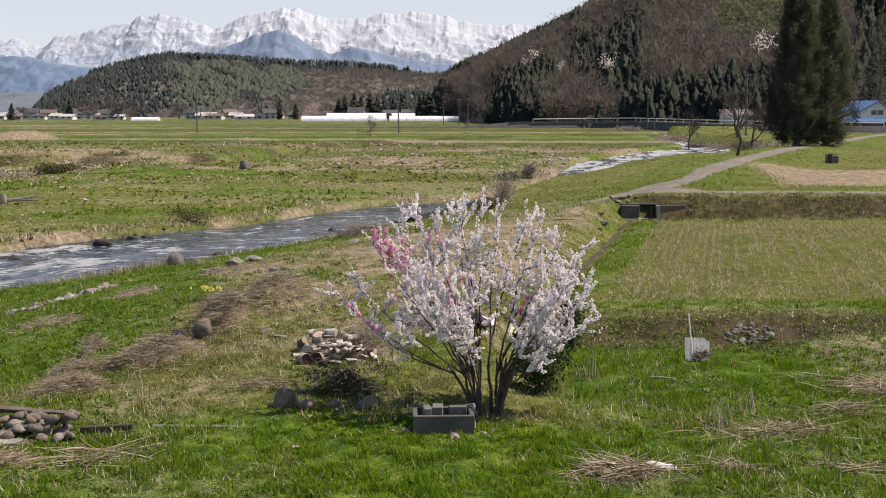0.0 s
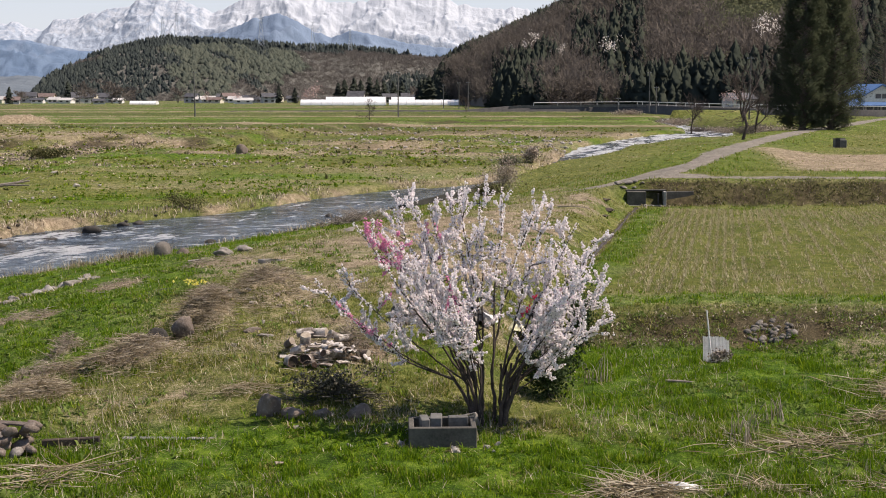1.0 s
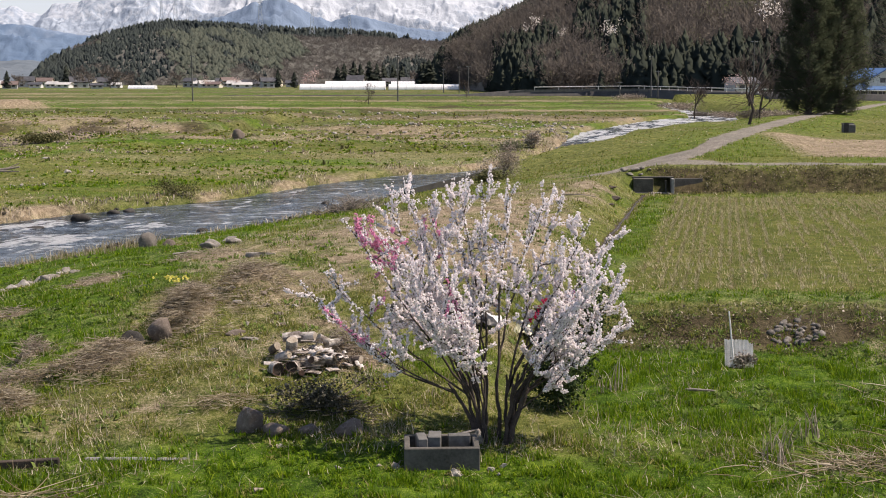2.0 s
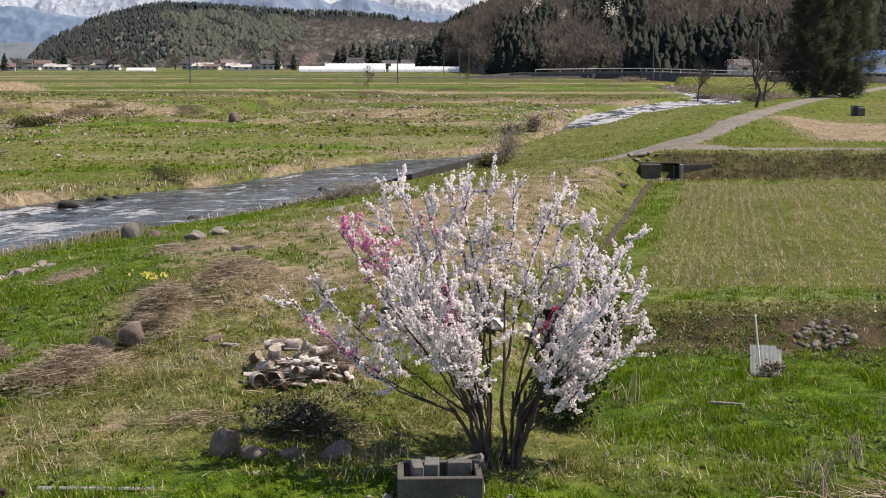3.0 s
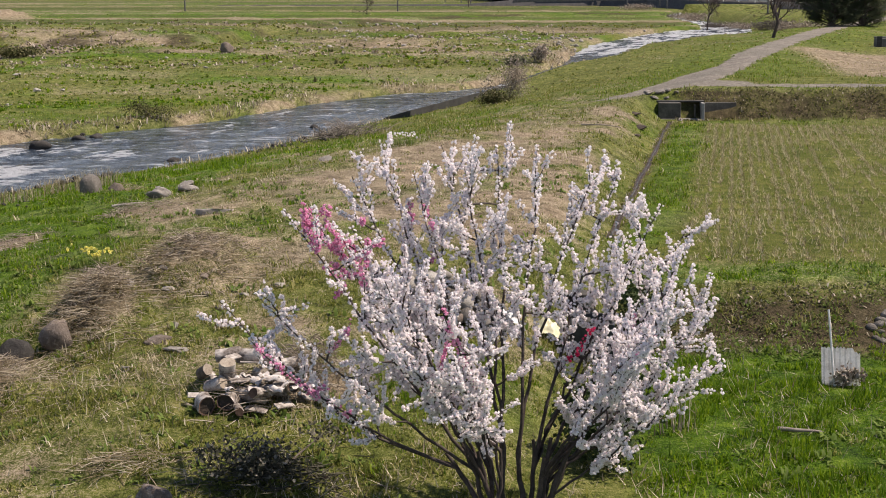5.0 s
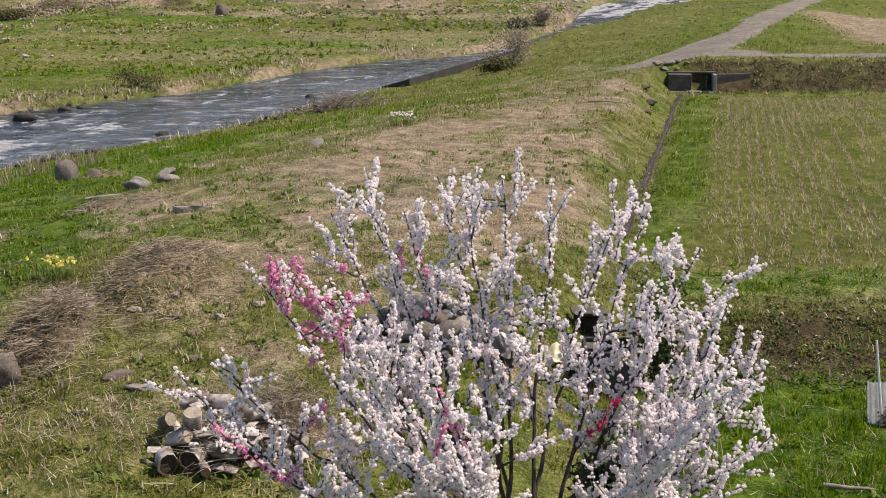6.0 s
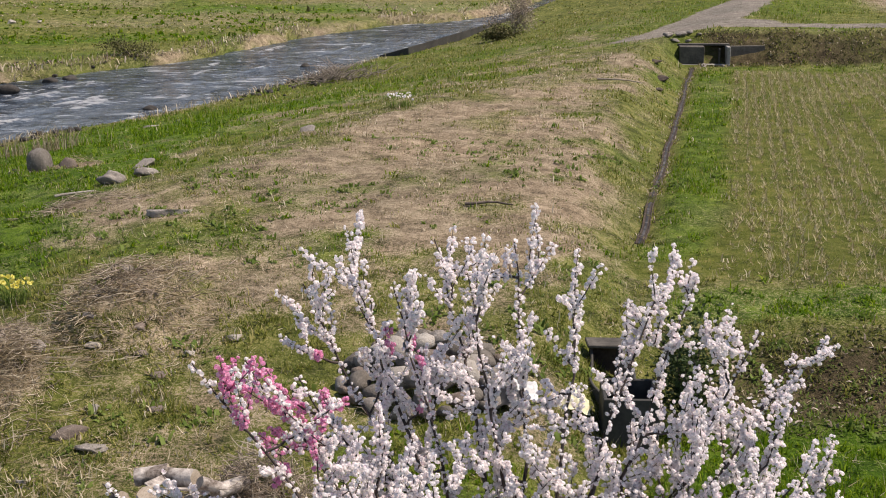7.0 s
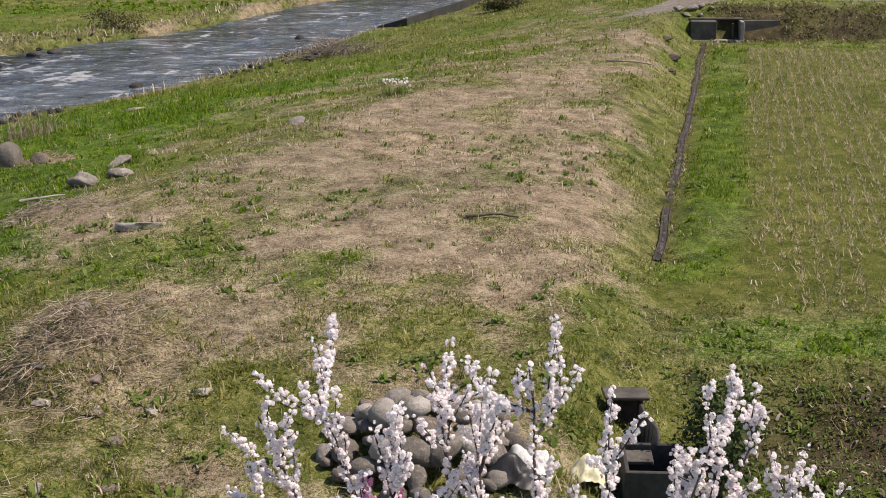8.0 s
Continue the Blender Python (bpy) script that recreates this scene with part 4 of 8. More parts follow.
x, y, z = LEFT_HILL.at(p, v)
patch = fbm(p, v * 200, 120, 3, 131) + RNG.normal(0, 0.02, n)
stand = fbm(p + 160 * v, v * 200, 60, 3, 137)
conifer = ((v > 0.88) & (patch > 0.36)) | ((p < 300 + 60 * v) & (stand > 0.42)) | ((p < 480) & (stand > 0.54) & (v > 0.35)) | (stand > 0.66) | ((p > 680) & (patch > 0.42))
grove = (~conifer) & (((p > 320) & (p < 500) & (patch > 0.50)) | (patch > 0.60))
bare = ~conifer & ~grove
thin = RNG.uniform(0, 1, n)
P3 = np.stack([x, y, z - 0.5], -1)
# Far hill tones with the distance haze put into the colour.
HAZY_CEDAR = blades("hazy_cedar", [(0.0, (0.036, 0.044, 0.044)), (0.6, (0.048, 0.058, 0.055)), (1.0, (0.064, 0.074, 0.066))], 0.05, 0.9, True)
HAZY_TWIGS = blades("hazy_crowns", [(0.0, (0.115, 0.106, 0.098)), (1.0, (0.15, 0.137, 0.125))], 0.1, 0.9, True)
HAZY_GREEN = blades("hazy_leaves", [(0.0, (0.068, 0.08, 0.066)), (1.0, (0.10, 0.11, 0.086))], 0.1, 0.9, True)
sel = (v > 0.88) & (v < 1.03) & conifer
woods("cedar_woods", "dark cedars along the crest of the far hill", P3[sel], RNG.uniform(3.5, 8.5, sel.sum()), FAR_CEDARS, HAZY_CEDAR, sunk=0.08)
sel = conifer & (thin < 0.75) & (v < 0.88)
woods("cedar_woods", "dark cedar woods on the far hill", P3[sel], RNG.uniform(3.5, 8.0, sel.sum()), FAR_CEDARS, HAZY_CEDAR, sunk=0.42)
sel = bare & (thin < 0.75)
woods("bare_woods", "leafless brown woods on the far hill", P3[sel], RNG.uniform(3, 7, sel.sum()), FAR_PUFFS, HAZY_TWIGS, sunk=0.42)
sel = grove
woods("green_woods", "soft green mixed woods on the far hill", P3[sel], RNG.uniform(4, 8, sel.sum()), LEAFY + FAR_CROWNS, HAZY_GREEN, sunk=0.42)


def single(name, label, px, far, tall, template, material, wide=1.0, z=None, group=""):
    """One far tree: trunk and crown as parts."""
    x = bearing(px) * far
    z = ground_z(x, far) if z is None else z
    ob = thing(name, label, "tree", group, at=(x, far, z))
    r = np.random.default_rng(int(px * 7 + far))
    tv, tf = template
    a = r.uniform(0, 6.28)
    c, s = math.cos(a), math.sin(a)
    w = tall * wide
    v = np.stack([(tv[:, 0] * c - tv[:, 1] * s) * w, (tv[:, 0] * s + tv[:, 1] * c) * w, tv[:, 2] * tall], -1)
    put("crown", mesh_of("crown", v, tf), material, ob)
    part("trunk", rod((0, 0, -0.3), (0, 0, tall * 0.6), 0.018 * tall, 0.006 * tall, 6), BARK, ob)
    return ob


# white magnolias on the hillside
for px, vv, tall in ((905, 0.48, 6), (940, 0.48, 8), (990, 0.30, 6), (1075, 0.20, 8), (1345, 0.17, 10)):
    mx, my, mz = [float(q[0]) for q in RIGHT_HILL.at(np.array([px * 1.0]), np.array([vv]))]
    single("magnolia_tree", "white-flowering magnolia among bare hillside trees", px, my - 6, tall, leafy_template(170, px, 0.06), BLOSSOM_FAR, 1.0, mz + 2, "hillside magnolias")

# ---- village and works ----
def gable(sx, sy, eave, ridge, over=0.5, thick=0.25):
    """A gabled roof along x, as one closed shell."""
    bm = bmesh.new()
    hx, hy = sx / 2 + over, sy / 2 + over
    drop = (ridge - eave) * over / (sy / 2)
    prof = [(-hy, eave - drop), (0, ridge), (hy, eave - drop), (hy, eave - drop - thick), (0, ridge - thick), (-hy, eave - drop - thick)]
    ends = [[bm.verts.new((s * hx, y, z)) for y, z in prof] for s in (-1, 1)]
    for k in range(6):
        q = (k + 1) % 6
        bm.faces.new((ends[0][k], ends[1][k], ends[1][q], ends[0][q]))
    bm.faces.new((ends[0][5], ends[0][4], ends[0][1], ends[0][0]))
    bm.faces.new((ends[0][4], ends[0][3], ends[0][2], ends[0][1]))
    bm.faces.new((ends[1][0], ends[1][1], ends[1][4], ends[1][5]))
    bm.faces.new((ends[1][1], ends[1][2], ends[1][3], ends[1][4]))
    bmesh.ops.recalc_face_normals(bm, faces=bm.faces)
    return bm


def house(px, far, sx, sy, eave, ridge, wall, roof, label, turn=0.0, porch=0.0, floors=1, z=None):
    """A village house: walls with gable ends, roof, windows with frames."""
    x = bearing(px) * far
    z = ground_z(x, far) if z is None else z
    ob = thing("house", label, "house", "village houses", at=pose(x, far, z - 0.1, 0, 0, turn))
    bm = block(sx, sy, eave)
    top = [v for v in bm.verts if v.co.z > eave - 0.01]
    for s in (-1, 1):
        a, b = [bm.verts.new((s * sx / 2, q * sy / 2, eave)) for q in (-1, 1)]
        c = bm.verts.new((s * sx / 2, 0, ridge - 0.05))
        bm.faces.new((a, b, c))
    part("wall", bm, wall, ob)
    part("roof", gable(sx, sy, eave, ridge), roof, ob)
    if porch:
        bm = bmesh.new()
        a = [(-sx / 2 - 0.6, -sy / 2 - porch, eave * 0.42), (sx / 2 + 0.6, -sy / 2 - porch, eave * 0.42), (sx / 2 + 0.6, -sy / 2, eave * 0.56), (-sx / 2 - 0.6, -sy / 2, eave * 0.56)]
        vs = [bm.verts.new(q) for q in a] + [bm.verts.new((q[0], q[1], q[2] - 0.2)) for q in a]
        for f in ((0, 1, 2, 3), (7, 6, 5, 4), (0, 4, 5, 1), (1, 5, 6, 2), (2, 6, 7, 3), (3, 7, 4, 0)):
            bm.faces.new([vs[q] for q in f])
        part("porch_roof", bm, roof, ob)
        for k in range(4):
            part("post", rod((-sx / 2 + k * sx / 3, -sy / 2 - porch + 0.3, 0), (-sx / 2 + k * sx / 3, -sy / 2 - porch + 0.3, eave * 0.42), 0.09, 0.09), GREY_WOOD, ob)
    step = eave / floors
    for fl in range(floors):
        count = max(2, int(sx / 3.2))
        for k in range(count):
            wx = -sx / 2 + (k + 0.5) * sx / count
            w = part("window", block(1.5, 0.12, 1.1, 0, (wx, -sy / 2 - 0.03, fl * step + step * 0.38)), GREY_WOOD, ob)
            part("pane", block(1.3, 0.04, 0.9, 0, (wx, -sy / 2 - 0.10, fl * step + step * 0.38 + 0.1)), WINDOW, w)
    return ob


farm = house(1527, 262, 8.6, 7.4, 4.6, 6.5, PLASTER, ROOF_BLUE, "two-storey cream house with a blue metal roof and porch", -76, 0, 2)
for wy in (-0.75, 0.75):
    w = part("window", block(0.12, 1.2, 0.95, 0, (4.33, wy, 3.55)), GREY_WOOD, farm)
    part("pane", block(0.04, 1.05, 0.8, 0, (4.41, wy, 3.62)), WINDOW, w)
for wy in (-2.6, -0.9, 0.9, 2.6):
    w = part("window", block(0.12, 1.4, 1.5, 0, (4.33, wy, 0.5)), GREY_WOOD, farm)
    part("pane", block(0.04, 1.2, 1.3, 0, (4.41, wy, 0.6)), WINDOW, w)
bm = bmesh.new()
q = [(4.2, -5.4, 2.9), (4.2, 4.2, 2.9), (6.6, 4.2, 2.2), (6.6, -5.4, 2.2)]
vs = [bm.verts.new(c) for c in q] + [bm.verts.new((c[0], c[1], c[2] - 0.2)) for c in q]
for f in ((3, 2, 1, 0), (4, 5, 6, 7), (0, 1, 5, 4), (1, 2, 6, 5), (2, 3, 7, 6), (3, 0, 4, 7)):
    bm.faces.new([vs[c] for c in f])
part("porch_roof", bm, ROOF_BLUE, farm)
for wy in (-5.0, -2.0, 1.0, 3.9):
    part("post", rod((6.3, wy, 0), (6.3, wy, 2.1), 0.09, 0.09), GREY_WOOD, farm)
house(1492, 258, 4.0, 5.0, 2.4, 3.6, PLASTER_GREY, ROOF_BLUE, "low shed with a blue metal roof", 10)
house(1300, 300, 6, 5, 2.8, 4.0, PLASTER_GREY, ROOF_DARK, "small shed beside the road", 20)
VILLAGE = [(10, 610, 9, 8, 3.2, 5.0, 0, 0, 1), (58, 600, 11, 8, 5.2, 7.6, 1, 1, 2), (75, 585, 8, 6, 2.6, 3.8, 2, 1, 1), (104, 600, 7, 6, 3, 4.4, 2, 0, 1), (150, 620, 12, 9, 4.8, 7.6, 1, 1, 2), (195, 610, 10, 9, 4.6, 7.2, 1, 1, 2), (215, 590, 7, 6, 2.6, 3.6, 2, 0, 1), (345, 640, 9, 8, 4.6, 6.6, 1, 1, 2), (372, 630, 10, 8, 3.2, 5.0, 2, 0, 1), (398, 640, 8, 7, 4.8, 6.6, 2, 1, 2), (420, 620, 9, 7, 3.2, 4.8, 2, 0, 1), (445, 640, 10, 8, 3.6, 5.4, 0, 1, 1), (478, 630, 9, 8, 4.8, 6.8, 1, 1, 2), (520, 620, 8, 7, 3.2, 4.8, 1, 1, 1), (632, 640, 12, 9, 5.0, 8.4, 1, 1, 2), (600, 620, 9, 7, 3.2, 4.6, 1, 1, 1), (690, 640, 10, 8, 4.6, 6.6, 1, 1, 2), (722, 620, 9, 8, 4.6, 7.0, 1, 1, 2), (745, 600, 8, 7, 3.4, 5.0, 0, 1, 1)]
VILLAGE += [(-20, 590, 10, 8, 3.6, 5.6, 0, 1, 1), (30, 575, 9, 7, 3.0, 4.6, 1, 2, 1), (90, 640, 12, 8, 4.6, 6.8, 0, 2, 2), (125, 570, 9, 7, 2.6, 3.8, 2, 0, 1), (168, 640, 11, 8, 4.6, 7.0, 0, 1, 2), (182, 560, 7, 6, 2.6, 3.6, 1, 1, 1), (360, 590, 8, 7, 2.8, 4.0, 1, 0, 1), (385, 580, 10, 7, 2.8, 4.2, 0, 2, 1), (408, 660, 9, 8, 5.0, 7.0, 1, 2, 2), (434, 585, 12, 7, 2.8, 4.0, 2, 0, 1), (458, 590, 8, 7, 2.8, 4.4, 1, 1, 1), (492, 660, 9, 8, 4.6, 6.8, 0, 1, 2), (662, 600, 9, 7, 3.0, 4.6, 2, 1, 1), (706, 590, 9, 7, 3.0, 4.8, 0, 1, 1), (732, 650, 10, 8, 4.8, 7.0, 2, 1, 2)]
WALLS, ROOFS = (PLASTER, PLASTER_GREY, WHITE_PAINT), (PLASTER_GREY, ROOF_DARK, ROOF_RED)
WORDS = ("cream village house with a grey roof", "grey village house with a dark tiled roof", "white-walled village building with a low roof")
for k, (px, far, sx, sy, ev, rg, w, r, fl) in enumerate(VILLAGE):
    house(px, far + (k * 53) % 70, 0.72 * sx, 0.72 * sy, 0.72 * ev, 0.75 * rg, WALLS[w], ROOFS[r], WORDS[w], (k * 37) % 50 - 25, 0, fl)


def greenhouse(px0, px1, far, wide, tall, depth=0.0):
    """A film tunnel seen from its long side."""
    x0, x1 = bearing(px0) * far, bearing(px1) * far
    z = ground_z((x0 + x1) / 2, far)
    ob = thing("greenhouse", "long white plastic-film tunnel greenhouse on the fields", "greenhouse", "film greenhouses", at=((x0 + x1) / 2, far, z))
    n, m = 25, 13
    a = np.linspace(0, np.pi, m)
    X, A = np.meshgrid(np.linspace(-(x1 - x0) / 2, (x1 - x0) / 2, n), a, indexing="ij")
    Z = tall * np.sin(A) ** 0.75 + 0.05 * np.cos(np.arange(n) * np.pi)[:, None] * np.sin(A)
    v = np.stack([X, -wide / 2 * np.cos(A), Z], -1).reshape(-1, 3)
    i, j = np.meshgrid(np.arange(n - 1), np.arange(m - 1), indexing="ij")
    f = np.stack([i * m + j, (i + 1) * m + j, (i + 1) * m + j + 1, i * m + j + 1], -1).reshape(-1, 4)
    put("film", mesh_of("film", v, f, True), FILM, ob)
    for s in (0, n - 1):
        bm = bmesh.new()
        bm.faces.new([bm.verts.new(q) for q in v.reshape(n, m, 3)[s]])
        part("end_wall", bm, FILM, ob)
    for k in range(0, n, 3):
        pts = v.reshape(n, m, 3)[k] * [1, 1.01, 1.01]
        tv, tf = tube(pts, [0.05] * m, 4)
        put("hoop", mesh_of("hoop", tv, tf), STEEL, ob)
    return ob


greenhouse(536, 684, 520, 7, 2.3)
greenhouse(580, 684, 545, 7, 3.4)
greenhouse(690, 812, 520, 7, 2.2)
greenhouse(694, 735, 545, 7, 3.3)
greenhouse(238, 284, 560, 6, 1.5)


def utility_pole(px, far, tall, arms=1, z=None):
    x = bearing(px) * far
    z = ground_z(x, far) if z is None else z
    ob = thing("utility_pole", "grey concrete utility pole with cross-arms in the fields", "utility pole", "utility poles", at=pose(x, far, z, 0, 0, (px * 13) % 60 - 30))
    part("pole", rod((0, 0, -0.3), (0, 0, tall), 0.17, 0.10, 8), DARK_CONCRETE, ob)
    for k in range(arms):
        part("cross_arm", block(1.3, 0.08, 0.08, 0, (0, 0.15, tall - 0.35 - 0.8 * k)), STEEL, ob)
        for s in (-0.55, 0.0, 0.55):
            part("insulator", rod((s, 0.15, tall - 0.27 - 0.8 * k), (s, 0.15, tall - 0.12 - 0.8 * k), 0.04, 0.03, 6), CONCRETE, ob)
    return ob


for px, far, tall in ((351, 286, 10.2), (706, 286, 10.2), (785, 420, 8), (812, 400, 8.5), (828, 380, 8.5), (1144, 318, 10.5), (1156, 312, 7), (1318, 225, 11), (1090, 330, 4)):
    utility_pole(px, far, tall)


# Steel made paler, with the haze before the far masts in its colour.
HAZY_STEEL = two_tone("hazy_steel", (0.50, 0.54, 0.58), (0.60, 0.64, 0.68), 0.5, 0.6, 0.1, 0.01)


def pylon(px, py_top, far, base):
    """A lattice mast on the far hill."""
    x = bearing(px) * far
    top = rise(py_top, far)
    tall = top - base
    ob = thing("pylon", "grey steel lattice power pylon on the wooded hill", "pylon", "hill pylons", at=(x, far, base))
    w = tall * 0.09
    for sx in (-1, 1):
        for sy in (-1, 1):
            part("leg", rod((sx * w, sy * w, 0), (sx * 0.3, sy * 0.3, tall), 0.15, 0.1, 4), HAZY_STEEL, ob)
    for k in range(6):
        z0, z1 = tall * k / 6, tall * (k + 1) / 6
        w0, w1 = w + (0.3 - w) * k / 6, w + (0.3 - w) * (k + 1) / 6
        bm = rod((-w0, -w0, z0), (w1, -w1, z1), 0.1, 0.1, 4)
        rod((w0, -w0, z0), (-w1, -w1, z1), 0.1, 0.1, 4, bm)
        part("lattice_brace", bm, HAZY_STEEL, ob)
    for k in range(3):
        part("cross_arm", block(tall * 0.16, 0.3, 0.3, 0, (0, 0, tall * (0.97 - 0.11 * k))), HAZY_STEEL, ob)
    return ob


for px, py in ((296, 62), (320, 56), (467, 58), (557, 72), (622, 84)):
    bz = float(LEFT_HILL.at(np.array([px * 1.0]), np.array([0.95]))[2][0])
    pylon(px, py, 1000, bz)

# village trees: cedars, leafless trees and cherries in flower
for px, far, tall in ((25, 560, 8), (130, 640, 11), (497, 600, 9), (525, 600, 8), (598, 700, 11), (612, 700, 13), (628, 710, 14), (640, 700, 13), (655, 705, 14), (668, 700, 13), (682, 710, 12), (697, 705, 12), (712, 690, 12), (752, 560, 12), (760, 540, 13)):
    single("village_cedar", "dark evergreen tree among the village houses", px, far, tall, CEDARS[px % 4], FAR_CEDAR, 1.5, None, "village evergreens")
CHERRY = blades("cherry_blossom", [(0.0, (0.42, 0.30, 0.28)), (1.0, (0.62, 0.48, 0.45))], 0.2)
for px, far, tall in ((560, 560, 9), (548, 570, 7), (425, 600, 6), (375, 610, 6), (1290, 285, 5)):
    single("cherry_tree", "cherry tree in pale pink blossom by the village", px, far, tall, leafy_template(220, px, 0.06), CHERRY, 1.1, None, "cherry trees")
for px, far, tall in ((148, 590, 9), (205, 580, 10), (218, 575, 9), (170, 600, 8), (45, 600, 7), (240, 640, 8), (320, 620, 8), (460, 640, 7), (735, 640, 8)):
    single("bare_tree", "leafless grey-brown tree by the village", px, far, tall, puff_template(260, px), TWIGS, 1.2, None, "village bare trees")


# ---- the valley road with its retaining wall and rail ----
def ribbon(line, half, z, thick):
    p = np.array(line, float)
    d = np.concatenate([[0], np.cumsum(np.hypot(*np.diff(p, axis=0).T))])
    s = np.linspace(0, d[-1], 120)
    q = np.stack([np.interp(s, d, p[:, i]) for i in (0, 1)], -1)
    t = np.gradient(q, axis=0)
    t /= np.linalg.norm(t, axis=1)[:, None]
    nrm = np.stack([-t[:, 1], t[:, 0]], -1)
    return q, nrm


HIGHWAY = [(-60, 352), (13, 346), (40, 346), (54, 336), (61, 290), (70, 260), (86, 251), (130, 246), (260, 240)]
hq, hn = ribbon(HIGHWAY, 3, 3, 0.3)
n = len(hq)
hz = np.interp(hq[:, 0], [-60, 5, 20, 54, 70, 90], [1.3, 1.6, 2.8, 3.2, 2.9, 2.7])
v = np.concatenate([np.column_stack([hq + hn * w, hz + dz]) for w, dz in ((-4, -3.0), (-3, 0), (3, 0), (4, -3.0))])
i = np.arange(n - 1)
f = np.concatenate([np.stack([a * n + i, a * n + i + 1, (a + 1) * n + i + 1, (a + 1) * n + i], -1) for a in range(3)])
tagged(put("road", mesh_of("road", v, f), ASPHALT), "grey asphalt valley road along the hill foot", "road", kind="structure")
near_side = -hn * 3.2
edge = hq + near_side
wall_sel = np.where((edge[:, 0] > 18) & (edge[:, 0] < 56) & (hq[:, 1] > 325))[0]
bm = bmesh.new()
for k in wall_sel[:-1]:
    a, b = edge[k], edge[k + 1]
    za = hz[k]
    q = [(a[0], a[1], 0.2), (b[0], b[1], 0.2), (b[0], b[1], za + 0.1), (a[0], a[1], za + 0.1)]
    t = [(c[0], c[1] + 0.5, c[2]) for c in q]
    vs = [bm.verts.new(c) for c in q + t]
    for fc in ((0, 1, 2, 3), (7, 6, 5, 4), (3, 2, 6, 7), (0, 4, 5, 1), (0, 3, 7, 4), (1, 5, 6, 2)):
        bm.faces.new([vs[c] for c in fc])
tagged(part("wall_retaining", bm, DARK_CONCRETE), "dark concrete retaining wall below the valley road", "retaining wall", kind="structure")
rail = thing("guard_rail", "white steel guard rail along the valley road", "guard rail")
rs = np.where((edge[:, 0] > 22) & (edge[:, 0] < 90))[0]
pts = np.column_stack([edge[rs], hz[rs] + 0.75])
tv, tf = tube(pts, [0.10] * len(pts), 6)
put("beam", mesh_of("beam", tv, tf), WHITE_PAINT, rail)
for k in rs[::2]:
    part("post", rod((edge[k][0], edge[k][1], hz[k] - 0.1), (edge[k][0], edge[k][1], hz[k] + 0.8), 0.07, 0.07, 6), WHITE_PAINT, rail)


# ---- the big cedars by the farm road ----
def big_cedar(px, far, tall, half, seed, count):
    x = bearing(px) * far
    z = ground_z(x, far)
    ob = thing("cedar_tree", "tall dense dark green cedar beside the farm road", "tree", "roadside cedars", at=(x, far, z))
    part("trunk", rod((0, 0, -0.3), (0, 0, tall * 0.9), 0.45, 0.08, 8), BARK, ob)
    r = np.random.default_rng(seed)
    # limbs carry clumps of sprays; the clumps make the uneven outline
    limbs = Heap()
    at, sc = [], []
    nl = 190
    for k in range(nl):
        u = (k + r.uniform()) / nl
        zz = tall * (0.02 + 0.957 * u)
        prof = half * min(1.0, 0.60 + 2.2 * u) * max(0.0, 1 - u) ** 0.5
        a = k * 2.399 + r.uniform(-0.4, 0.4)
        reach = max(0.25, float(prof) * r.uniform(0.78, 1.10))
        tip = np.array([math.cos(a) * reach, math.sin(a) * reach, zz + 0.12 * reach])
        tv, tf = tube([[0, 0, zz - 0.3 * reach], tip * [0.6, 0.6, 1] - [0, 0, 0.2 * reach], tip], [0.09, 0.05, 0.02], 4)
        limbs.add(tv, tf)
        m = int(count / nl)
        w = r.uniform(0.35, 1.04, m) ** 0.6
        base = np.array([0, 0, zz - 0.25 * reach])
        c = base + (tip - base) * w[:, None] + r.normal(size=(m, 3)) * [0.42, 0.42, 0.5] * (0.4 + 0.1 * reach)
        at.append(c)
        sc.append(r.uniform(0.11, 0.23, m))
    put("limb", limbs.mesh("limb"), BARK, ob)
    at, sc = np.concatenate(at), np.concatenate(sc)
    tv = np.array([[-0.35, 0, 0], [0.35, 0, 0], [0.12, 0.1, 1.0], [-0.4, 0.35, 0.5], [0.4, 0.3, 0.55]])
    tf = np.array([[0, 1, 2], [0, 3, 1], [1, 4, 0]])
    v, f = scatter(tv, tf, at, sc, spin(len(at), 0.55))
    put("crown", mesh_of("crown", v, f), CEDAR, ob)
    return ob


big_cedar(1408, 150, 19.5, 4.5, 5, 44000)
big_cedar(1458, 151, 18.0, 3.9, 6, 34000)
big_cedar(1552, 300, 27.0, 6.5, 8, 7000)


